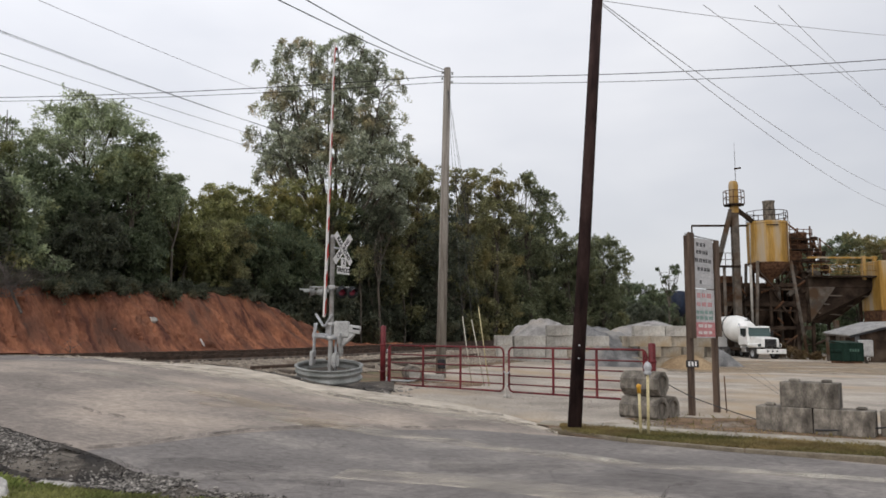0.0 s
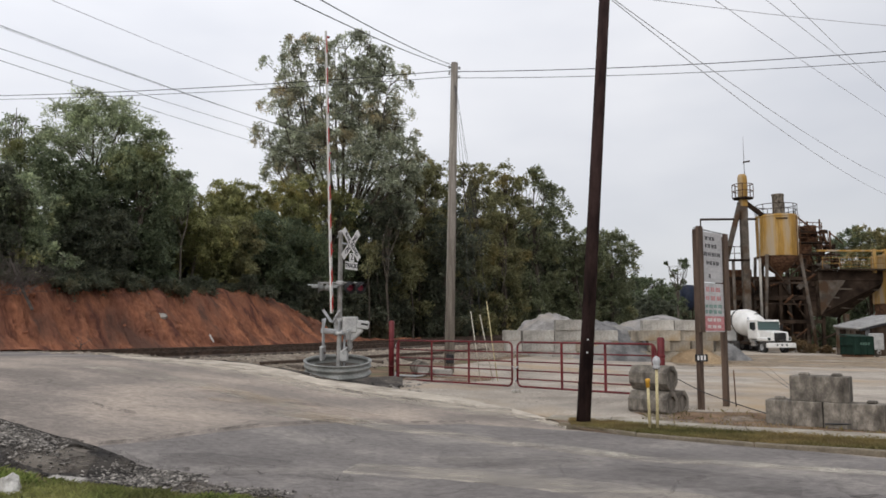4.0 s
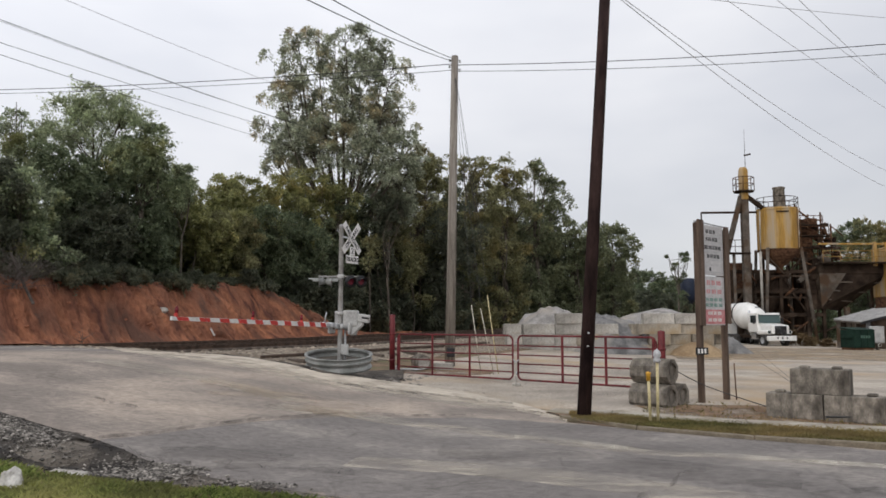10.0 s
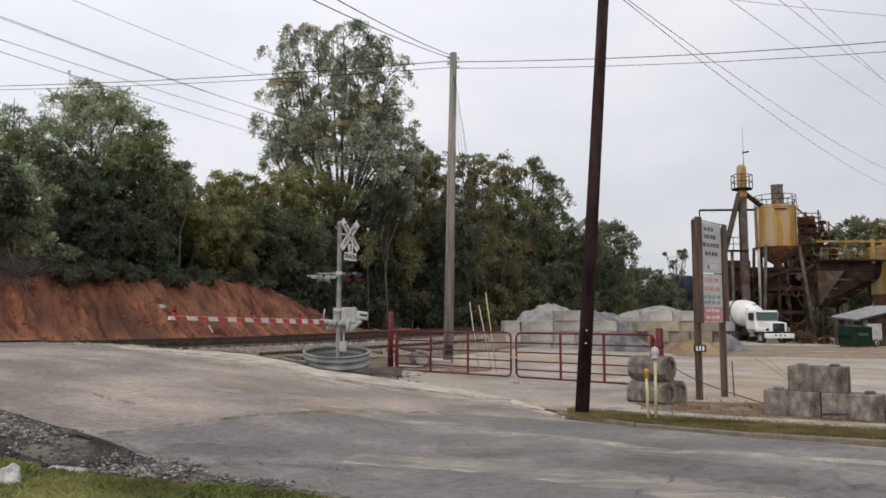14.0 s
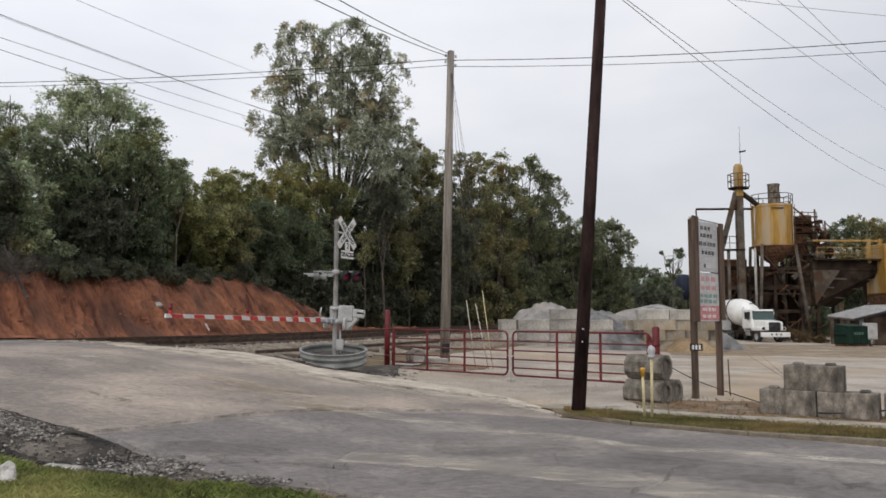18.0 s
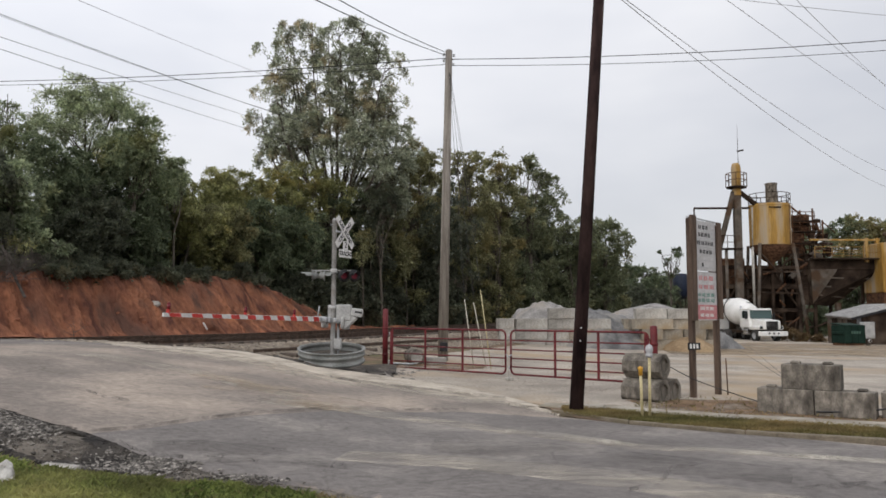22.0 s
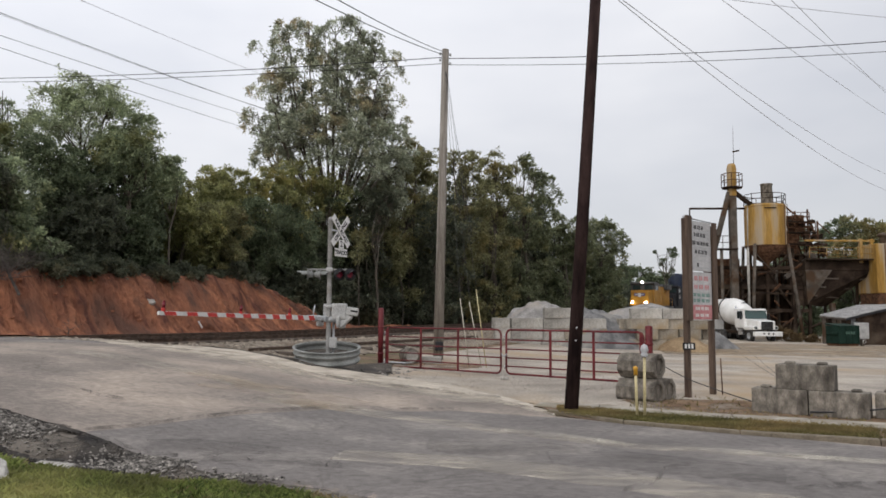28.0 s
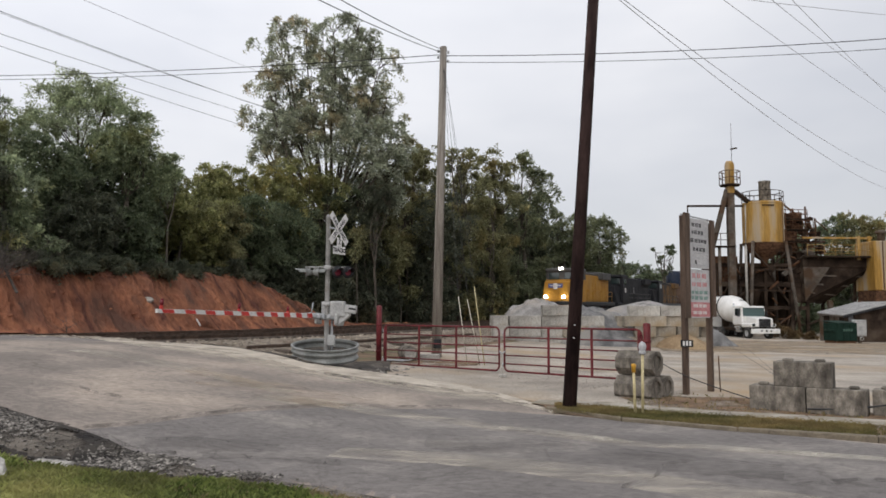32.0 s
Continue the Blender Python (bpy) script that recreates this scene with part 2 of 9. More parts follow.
M_BARE = dust_material("bare_brown_soil", (0.13, 0.08, 0.048), (0.25, 0.165, 0.10), 0.9, (0.34, 0.55), (1, 1, 1), 0.9)
M_LINE = dust_material("worn_line_paint", (0.46, 0.43, 0.36), (0.58, 0.54, 0.46), 1.3, (0.40, 0.74), (1, 1, 1), 0.6)
M_MUD = dust_material("wet_black_mud", (0.012, 0.010, 0.009), (0.05, 0.043, 0.036), 3.2, (0.34, 0.50), (1, 1, 1), 0.95)
M_CONCRETE = material("weathered_concrete", (0.088, 0.078, 0.066), (0.275, 0.244, 0.205), 3.2, 0.95, 0.9, 24, spots=(0.06, 0.052, 0.044), spot_scale=2.4,
                      spot_edge=(0.52, 0.72), per_object=0.16, stretch=(1.3, 1.3, 0.7), shine=0.15)
M_CONCRETE_PALE = material("pale_concrete", (0.25, 0.235, 0.21), (0.44, 0.415, 0.375), 1.4, 0.9, 0.4, 18, spots=(0.22, 0.17, 0.12), spot_scale=0.6, spot_edge=(0.55, 0.75), per_object=0.2)
M_CONCRETE_TAN = material("clay_stained_concrete", (0.215, 0.185, 0.145), (0.37, 0.33, 0.27), 1.2, 0.9, 0.4, 18, spots=(0.27, 0.205, 0.13), spot_scale=0.8, per_object=0.2)
M_KERB = material("kerb_concrete", (0.115, 0.094, 0.068), (0.215, 0.18, 0.135), 3.0, 0.9, 0.4, 30, spots=(0.15, 0.125, 0.085), spot_scale=1.2)
M_WALKWAY = material("pavement_concrete", (0.25, 0.225, 0.185), (0.37, 0.335, 0.278), 2.0, 0.9, 0.35, 30, spots=(0.24, 0.21, 0.16), spot_scale=1.2)
M_WOOD_DARK = material("creosoted_wood", (0.014, 0.008, 0.008), (0.050, 0.030, 0.027), 2.0, 0.9, 0.3, 18, stretch=(2, 2, 0.5), shine=0.12)
M_WOOD_GREY = material("silvered_wood", (0.145, 0.125, 0.105), (0.29, 0.262, 0.228), 3.0, 0.85, 0.5, 30, stretch=(3, 3, 0.2))
M_WOOD_BROWN = material("weathered_timber", (0.055, 0.036, 0.026), (0.13, 0.09, 0.066), 2.5, 0.85, 0.5, 30, stretch=(3, 3, 0.25))
M_GALV = material("galvanised_steel", (0.30, 0.31, 0.32), (0.52, 0.53, 0.54), 2.5, 0.5, 0.15, 30, metal=0.35, spots=(0.20, 0.17, 0.15), spot_scale=2.0, spot_edge=(0.6, 0.75))
M_ALU = material("aluminium_paint", (0.30, 0.298, 0.29), (0.48, 0.475, 0.46), 2.5, 0.5, 0.1, 30, metal=0.15)
M_MAST = material("dulled_aluminium_paint", (0.20, 0.195, 0.185), (0.35, 0.343, 0.33), 2.5, 0.6, 0.1, 30, metal=0.1, spots=(0.17, 0.14, 0.115), spot_scale=1.6, spot_edge=(0.56, 0.7))
M_CULVERT = material("corrugated_culvert_steel", (0.15, 0.155, 0.148), (0.28, 0.285, 0.27), 2.0, 0.65, 0.2, 25, metal=0.15)
M_WHITE = material("white_sheeting", (0.58, 0.57, 0.55), (0.70, 0.69, 0.67), 4.0, 0.5, 0.05, 40)
M_RED = material("red_sheeting", (0.42, 0.03, 0.025), (0.58, 0.05, 0.04), 4.0, 0.5, 0.05, 40)
M_GATE = material("maroon_paint", (0.075, 0.009, 0.012), (0.155, 0.021, 0.024), 3.0, 0.5, 0.15, 40, spots=(0.13, 0.05, 0.03), spot_scale=3, spot_edge=(0.62, 0.75))
M_BLACK = material("black_paint", (0.008, 0.008, 0.009), (0.022, 0.022, 0.024), 3.0, 0.5, 0.1, 40)
M_RUST = material("rusty_steel", (0.05, 0.026, 0.016), (0.14, 0.072, 0.04), 4.0, 0.9, 0.4, 40, shine=0.15)
M_RAIL = material("rail_steel", (0.05, 0.033, 0.024), (0.12, 0.08, 0.058), 4.0, 0.6, 0.2, 40, metal=0.3)
M_TIE = material("railway_tie_wood", (0.035, 0.028, 0.024), (0.10, 0.08, 0.065), 3.0, 0.9, 0.5, 30, per_object=0.3)
M_YELLOW = material("weathered_yellow_paint", (0.25, 0.135, 0.025), (0.42, 0.25, 0.06), 1.1, 0.65, 0.2, 10, spots=(0.34, 0.275, 0.195), spot_scale=1.1, stretch=(1, 1, 0.12), spot_edge=(0.5, 0.66))
M_YELLOW_POST = material("pale_yellow_post", (0.44, 0.37, 0.20), (0.56, 0.48, 0.28), 3.0, 0.5, 0.05, 30)
M_ORANGE = material("orange_cap", (0.52, 0.27, 0.03), (0.62, 0.34, 0.05), 3.0, 0.45, 0.0, 30)
M_PLANT = material("dusty_brown_steel", (0.018, 0.012, 0.009), (0.062, 0.043, 0.031), 0.8, 0.95, 0.3, 12, spots=(0.105, 0.080, 0.060), spot_scale=0.5, spot_edge=(0.58, 0.75), shine=0.1, per_object=0.35)
M_PLANT_GREY = material("dusty_grey_steel", (0.06, 0.05, 0.041), (0.15, 0.128, 0.107), 0.9, 0.9, 0.25, 12, spots=(0.07, 0.043, 0.026), spot_scale=0.6, shine=0.15)
M_TRUCK_WHITE = material("white_truck_paint", (0.66, 0.65, 0.62), (0.80, 0.79, 0.77), 1.2, 0.35, 0.05, 20, spots=(0.52, 0.46, 0.38), spot_scale=0.6, spot_edge=(0.6, 0.8))
M_RUBBER = material("dusty_rubber", (0.02, 0.02, 0.02), (0.07, 0.065, 0.06), 4.0, 0.9, 0.2, 40)
M_CHROME = material("dull_chrome", (0.35, 0.35, 0.35), (0.6, 0.6, 0.6), 3.0, 0.25, 0.05, 40, metal=0.9)
M_SHED_TIN = material("grey_shed_sheet", (0.075, 0.075, 0.08), (0.15, 0.15, 0.155), 1.2, 0.7, 0.3, 20, spots=(0.085, 0.062, 0.046), spot_scale=0.9)
M_GREEN = material("green_dumpster_paint", (0.006, 0.017, 0.012), (0.012, 0.031, 0.022), 2.0, 0.8, 0.15, 25, shine=0.15)
M_TIN = material("corrugated_roof_tin", (0.28, 0.275, 0.27), (0.44, 0.43, 0.42), 1.5, 0.5, 0.15, 25, metal=0.2)
M_PILE = material("crushed_stone_pile", (0.20, 0.188, 0.178), (0.36, 0.342, 0.325), 1.4, 0.95, 0.9, 14, depth=0.08, spots=(0.31, 0.28, 0.245), spot_scale=0.4)
M_GRAVEL_BLUE = material("blue_grey_crushed_stone", (0.105, 0.104, 0.104), (0.225, 0.22, 0.215), 1.6, 0.95, 0.9, 14, depth=0.08, spots=(0.25, 0.235, 0.215), spot_scale=0.5)
M_PANEL = material("dulled_sign_white", (0.40, 0.395, 0.395), (0.52, 0.51, 0.51), 3.0, 0.6, 0.05, 40)
M_SLEEVE = material("weathered_cream_plastic", (0.40, 0.37, 0.30), (0.52, 0.48, 0.40), 4.0, 0.7, 0.05, 40)
M_CAP_GREY = material("dulled_white_cap", (0.33, 0.33, 0.335), (0.45, 0.45, 0.455), 4.0, 0.6, 0.05, 40)
M_SAND = material("tan_sand", (0.215, 0.147, 0.085), (0.315, 0.23, 0.14), 1.6, 0.95, 0.5, 14)
M_LOCO_YELLOW = material("locomotive_yellow", (0.29, 0.135, 0.012), (0.38, 0.19, 0.02), 0.8, 0.6, 0.05, 15, spots=(0.30, 0.16, 0.035), spot_scale=0.6)
M_LOCO_GREY = material("locomotive_grey", (0.04, 0.039, 0.037), (0.075, 0.072, 0.069), 0.8, 0.6, 0.05, 15)
M_LOCO_BLACK = material("locomotive_black", (0.006, 0.006, 0.008), (0.016, 0.016, 0.019), 0.8, 0.75, 0.05, 15)
M_LOCO_RUSTY = material("grimy_locomotive_yellow", (0.085, 0.045, 0.016), (0.16, 0.085, 0.026), 0.8, 0.75, 0.05, 15, spots=(0.03, 0.022, 0.018), spot_scale=0.5)
M_HOPPER = material("freight_car_brown", (0.06, 0.035, 0.025), (0.12, 0.075, 0.05), 0.8, 0.7, 0.1, 15)
M_BARK = material("grey_brown_bark", (0.05, 0.042, 0.035), (0.15, 0.125, 0.10), 4.0, 0.95, 0.7, 30, stretch=(2, 2, 0.4))
M_DEADWOOD = material("dead_branch_wood", (0.05, 0.041, 0.036), (0.115, 0.096, 0.084), 4.0, 0.9, 0.4, 30)
M_WIRE_PALE = material("bleached_cable", (0.33, 0.335, 0.35), (0.46, 0.465, 0.48), 4.0, 0.7, 0.0, 30)
M_WIRE = material("weathered_cable", (0.02, 0.02, 0.022), (0.05, 0.05, 0.052), 4.0, 0.7, 0.0, 30)
M_ROCK = material("pale_rock", (0.28, 0.26, 0.235), (0.60, 0.58, 0.55), 5.0, 0.85, 0.6, 30)
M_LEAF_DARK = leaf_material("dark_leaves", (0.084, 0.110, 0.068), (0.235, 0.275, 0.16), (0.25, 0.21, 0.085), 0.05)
# leaf colour darkened to stand in for shade inside thickets and under crowns
M_LEAF_SHADE = leaf_material("shaded_thicket_leaves", (0.060, 0.070, 0.052), (0.150, 0.162, 0.106), (0.19, 0.155, 0.08), 0.06)
M_LEAF_MID = leaf_material("green_leaves", (0.16, 0.20, 0.125), (0.42, 0.47, 0.28), (0.46, 0.40, 0.13), 0.09)
M_LEAF_OLIVE = leaf_material("turning_leaves", (0.185, 0.196, 0.09), (0.41, 0.405, 0.175), (0.54, 0.41, 0.135), 0.07)
M_LEAF_TURN = leaf_material("dull_turning_leaves", (0.135, 0.136, 0.073), (0.325, 0.316, 0.16), (0.38, 0.29, 0.12), 0.09)
M_LEAF_TALL = leaf_material("tall_tree_leaves", (0.21, 0.23, 0.165), (0.52, 0.55, 0.41), (0.54, 0.42, 0.24), 0.07)
M_LEAF_DULL = leaf_material("dull_green_leaves", (0.112, 0.13, 0.082), (0.285, 0.305, 0.172), (0.31, 0.27, 0.11), 0.05)
M_LEAF_PALE = leaf_material("pale_leaves", (0.22, 0.26, 0.16), (0.50, 0.55, 0.35), (0.42, 0.40, 0.2), 0.03)
M_GRASS = leaf_material("grass_blades", (0.052, 0.080, 0.020), (0.265, 0.315, 0.088), (0.40, 0.35, 0.15), 0.08)
M_GRASS_DRY = leaf_material("dry_grass_blades", (0.076, 0.078, 0.025), (0.215, 0.187, 0.07), (0.28, 0.20, 0.09), 0.18)
M_STRAW = leaf_material("straw", (0.16, 0.12, 0.06), (0.42, 0.34, 0.2), (0.2, 0.2, 0.06), 0.15)
M_WEED = leaf_material("dry_weeds", (0.10, 0.068, 0.035), (0.26, 0.175, 0.09), (0.16, 0.15, 0.06), 0.10)
M_GLASS = glass("dark_glass")
M_SCREEN = glass("greenish_screen_glass", (0.05, 0.085, 0.08))


# ---------------------------------------------------------------- mesh helpers
def part(name, bm, material, parent=None, label=""):
    """Links a bmesh as one mesh object, under a thing or a part where one is given."""
    me = bpy.data.meshes.new(name)
    bm.to_mesh(me)
    bm.free()
    me.materials.append(material)
    ob = new(name, me)
    ob.parent = parent
    return tagged(ob, label)


def mesh_part(name, verts, faces, material, parent=None, label="", smooth=False):
    me = bpy.data.meshes.new(name)
    me.from_pydata(verts, [], faces)
    if smooth:
        me.polygons.foreach_set("use_smooth", [True] * len(me.polygons))
    me.materials.append(material)
    ob = new(name, me)
    ob.parent = parent
    return tagged(ob, label)


def thing(name, m, label, category, group="", kind=""):
    ob = new(name)
    ob.empty_display_size = 0.2
    ob.matrix_basis = m
    return tagged(ob, label, category, group, kind)


def box(bm, size, at=(0, 0, 0), turn=None, bevel=0.0, seg=1):
    """A box with its middle at a place, with bevelled edges."""
    made = bmesh.ops.create_cube(bm, size=1.0)["verts"]
    bmesh.ops.scale(bm, vec=size, verts=made)
    if bevel:
        edges = list({e for v in made for e in v.link_edges})
        made = bmesh.ops.bevel(bm, geom=edges, offset=bevel, segments=seg, affect="EDGES", profile=0.6)["verts"]
    m = Matrix.Translation(at)
    if turn is not None:
        m = m @ turn.to_4x4() if isinstance(turn, Matrix) else m @ Euler([radians(a) for a in turn]).to_matrix().to_4x4()
    bmesh.ops.transform(bm, matrix=m, verts=list(set(made)))
    return bm


def rod(bm, a, b, r, r2=None, seg=8, caps=True):
    """A round bar from a to b."""
    a, b = Vector(a), Vector(b)
    made = bmesh.ops.create_cone(bm, cap_ends=caps, segments=seg, radius1=r, radius2=r if r2 is None else r2, depth=(b - a).length)["verts"]
    turn = (b - a).to_track_quat("Z", "Y").to_matrix().to_4x4()
    bmesh.ops.transform(bm, matrix=Matrix.Translation((a + b) / 2) @ turn, verts=made)
    for v in made:
        for f in v.link_faces:
            f.smooth = len(f.verts) == 4
    return bm


def beam(bm, a, b, w, d, bevel=0.0):
    """A square bar from a to b."""
    a, b = Vector(a), Vector(b)
    turn = (b - a).to_track_quat("Z", "Y").to_matrix()
    return box(bm, (w, d, (b - a).length), (a + b) / 2, turn, bevel)


def spin(bm, profile, seg=24, axis="Z", at=(0, 0, 0)):
    """A turned body from (radius, height) pairs."""
    rings = []
    for r, h in profile:
        ring = []
        for i in range(seg):
            t = 2 * math.pi * i / seg
            p = {"Z": (r * math.cos(t), r * math.sin(t), h), "Y": (r * math.sin(t), h, r * math.cos(t)), "X": (h, r * math.cos(t), r * math.sin(t))}[axis]
            ring.append(bm.verts.new(Vector(p) + Vector(at)))
        rings.append(ring)
    for lo, hi in zip(rings, rings[1:]):
        for i in range(seg):
            f = bm.faces.new((lo[i], lo[(i + 1) % seg], hi[(i + 1) % seg], hi[i]))
            f.smooth = True
    return bm


def B():
    return bmesh.new()


# ---------------------------------------------------------------- the lie of the land
TRACK_A, TRACK_B = -24.0, 0.527          # the near track: x = A + B y
TRACK_N = math.hypot(1, TRACK_B)


def across(x, y):
    """Distance from the near track's middle line, towards the yard."""
    return (x - TRACK_B * y - TRACK_A) / TRACK_N


def grade(y):
    """The railway climbs slightly as it goes away."""
    return 0.014 * np.maximum(y - 36.0, 0.0)


def soft(a, b, x):
    t = np.clip((x - a) / (b - a), 0, 1)
    return t * t * (3 - 2 * t)


def land(x, y):
    x, y = np.asarray(x, float), np.asarray(y, float)
    s = across(x, y)
    g = grade(np.clip(y, 0, 400))
    road = np.interp(s, [-60, 2, 5, 8, 10.5, 13.5, 16], [1.22, 1.22, 1.08, 0.75, 0.45, 0.12, 0.0])
    yard = np.interp(s, [-60, 1.9, 2.3, 3.6, 5.5, 8.5, 14, 20], [1.03, 1.03, 1.0, 0.62, 0.52, 0.34, 0.14, 0.08]) + g * (1 - soft(2, 7, s))
    edge = np.interp(x, [-40, -16, -11.4, -8.5, -5.6, -3.3, 1.4, 2.5, 4.0, 60], [38, 29.2, 25.6, 23.2, 22.6, 20.6, 19.6, 17.6, 16.5, 16.5])
    z = road + (yard - road) * soft(0.0, 1.6, y - edge)
    cut = soft(-6.4, -9.6, s) * (1 - soft(42, 51.5, y + 0.25 * s))            # the clay bank behind the tracks
    z = z + 3.0 * cut + 1.3 * soft(-12, -26, s)
    verge = np.interp(x, [-9, -5.2, -4.1, -3.4, -2.2, -1.3, 0.2, 6], [10.9, 9.4, 9.12, 8.96, 8.86, 8.6, 7.6, 3.0])
    z = z + 0.13 * soft(0.0, 0.5, verge - y)
    ditch = np.exp(-((x + 4.15) / 0.35) ** 2 - ((y - 9.95) / 0.4) ** 2) + 0.7 * np.exp(-((x + 5.2) / 0.7) ** 2 - ((y - 9.75) / 0.18) ** 2)
    mound = np.exp(-((x + 2.9) / 1.9) ** 2 - ((y - 21.7) / 1.5) ** 2)
    return z - 0.12 * ditch + 0.15 * mound


def land_at(x, y):
    return float(land(x, y))


def sheet(name, xs, ys, lift, material, keep=None, rough=0.0, label="", category="", kind="structure", dig=0.0):
    """A sheet that follows the land, over a grid; keep(x, y) chooses its cells."""
    gx, gy = np.meshgrid(xs, ys)
    gz = land(gx, gy) + lift
    if rough:
        gz = gz + np.array([noise.noise((a * 1.7, b * 1.7, 0)) * 0.7 + noise.noise((a * 5, b * 5, 3)) * 0.3 for a, b in zip(gx.ravel(), gy.ravel())]).reshape(gx.shape) * rough
    if dig:
        s = across(gx, gy)
        gz = gz - dig * soft(-5.6, -6.6, s) * (1 - soft(-9.4, -10.4, s)) * (gy < 52)
    nx = len(xs)
    verts = np.stack([gx.ravel(), gy.ravel(), gz.ravel()], 1)
    faces = []
    for j in range(len(ys) - 1):
        for i in range(nx - 1):
            if keep is None or keep((xs[i] + xs[i + 1]) / 2, (ys[j] + ys[j + 1]) / 2):
                a = j * nx + i
                faces.append((a, a + 1, a + nx + 1, a + nx))
    ob = mesh_part(name, verts.tolist(), faces, material, smooth=True)
    return tagged(ob, label, category, kind=kind)


def ribbon(name, left, right, n_along, n_across, lift, material, label="", category="", kind="structure", ragged=0.0, crown=0.0):
    """A sheet between two lines on the land."""
    left, right = np.array(left, float), np.array(right, float)
    k = np.linspace(0, len(left) - 1, n_along)
    L = np.stack([np.interp(k, range(len(left)), left[:, i]) for i in (0, 1)], 1)
    R = np.stack([np.interp(k, range(len(right)), right[:, i]) for i in (0, 1)], 1)
    verts, faces = [], []
    for i in range(n_along):
        for j in range(n_across):
            u = j / (n_across - 1)
            p = L[i] * (1 - u) + R[i] * u
            if ragged and j in (0, n_across - 1):
                p = p + ragged * np.array([noise.noise((p[0] * 3, p[1] * 3, 1)), noise.noise((p[0] * 3, p[1] * 3, 7))]) + 0.5 * ragged * noise.noise((p[0] * 11, p[1] * 11, 2))
            z = land_at(*p) + lift + crown * (1 - (2 * u - 1) ** 2)
            if j in (0, n_across - 1):
                z -= 0.05
            verts.append((p[0], p[1], z))
    for i in range(n_along - 1):
        for j in range(n_across - 1):
            a = i * n_across + j
            faces.append((a, a + 1, a + n_across + 1, a + n_across))
    return tagged(mesh_part(name, verts, faces, material, smooth=True), label, category, kind=kind)


# ---------------------------------------------------------------- ground, road, yard
def steps(*runs):
    out = []
    for a, b, n in runs:
        out += list(np.linspace(a, b, n, endpoint=False))
    return out + [runs[-1][1]]


ground = sheet("ground", steps((-1500, -120, 8), (-120, -40, 30), (-40, -14, 40), (-14, 16, 76), (16, 60, 44), (60, 200, 28), (200, 1500, 8)),
               steps((-600, -20, 8), (-20, 4, 16), (4, 28, 60), (28, 60, 64), (60, 140, 40), (140, 400, 20), (400, 2500, 8)),
               -0.03, M_SOIL, label="brown soil with leaf litter and weeds", category="ground", dig=1.1)

ROAD_FAR = [(-20.5, 23.5), (-18.8, 25.4), (-16, 27.6), (-11.4, 25.4), (-8.5, 23), (-5.6, 22.6), (-4.45, 21.5), (-3.3, 20.5), (-1.4, 20.25), (0.2, 20.1), (1.4, 19.4),
            (2.13, 17.7), (2.57, 15.95), (3.5, 15.2), (4.75, 14.15), (5.95, 13.3), (7.1, 12.45), (12, 8.9), (30, -4)]
ROAD_NEAR = [(-21.5, 21), (-18.5, 19.6), (-14, 17.4), (-11.5, 15.8), (-9.2, 13.6), (-7.6, 12.56), (-6.83, 12.2), (-5.61, 11.51), (-4.92, 11.15), (-4.46, 10.77), (-3.87, 10.26),
             (-3.0, 9.83), (-2.17, 9.33), (-1.35, 9.1), (-0.4, 8.5), (2.4, 6.2), (3.8, 5.0), (8, 0.5), (24, -16)]
road = ribbon("road", ROAD_FAR, ROAD_NEAR, 200, 40, 0.03, M_ASPHALT, "pale worn asphalt road with dust and tyre marks", "road", ragged=0.16)
patch_sheet = ribbon("road_patch", [(-4.92, 11.19), (-4.44, 11.73), (-3.96, 12.59), (-3.22, 13.69), (-1.9, 15.0), (0.6, 16.0), (2.6, 15.75), (4.0, 14.6), (7.05, 12.35), (12, 8.8), (30, -4.2)],
                     [(-4.85, 11.05), (-4.4, 10.72), (-3.85, 10.28), (-3.1, 9.88), (-2.15, 9.35), (-1.3, 9.1), (-0.4, 8.5), (2.4, 6.3), (3.8, 5.1), (8, 0.6), (24, -15.9)],
                     150, 40, 0.036, M_PATCH, "darker grey newer asphalt laid over the old road", "road patch", ragged=0.16)

DUST_FAR = [(-11.2, 25.0), (-8.5, 22.85), (-5.6, 22.45), (-4.45, 21.35), (-3.3, 20.35), (-1.4, 20.3), (0.2, 20.1), (1.4, 19.4), (2.13, 17.7), (2.6, 16.3)]
DUST_NEAR = [(-9.6, 22.4), (-7.6, 20.6), (-5.6, 19.9), (-3.8, 18.9), (-2.2, 18.2), (-0.6, 17.8), (0.6, 17.4), (1.6, 16.9), (2.1, 16.4), (2.5, 15.9)]
ribbon("road_dust", DUST_FAR, DUST_NEAR, 120, 20, 0.041, M_DUST_THIN, "thin cream dust spread over the road", "road dust", ragged=0.3)
ribbon("road_dust", DUST_FAR, [(a * 0.8 + c * 0.2, b * 0.8 + d * 0.2) for (a, b), (c, d) in zip(DUST_NEAR, DUST_FAR)], 160, 14, 0.046, M_DUST_MID,
       "cream dust and grit spread along the road edge", "road dust", ragged=0.3)
ribbon("road_dust", [(-11.6, 24.4), (-9.6, 22.6)] + DUST_FAR[2:], [(-11.0, 23.9), (-9.0, 22.0)] + [(a * 0.5 + c * 0.5, b * 0.5 + d * 0.5) for (a, b), (c, d) in zip(DUST_NEAR, DUST_FAR)][2:], 160, 14, 0.051, M_DUST,
       "thick cream dust and grit along the road edge", "road dust", ragged=0.3)
M_SPILT = dust_material("spilt_tan_sand", (0.33, 0.245, 0.155), (0.44, 0.335, 0.22), 1.3, (0.46, 0.78), (0.6, 1.2, 1), 0.6)
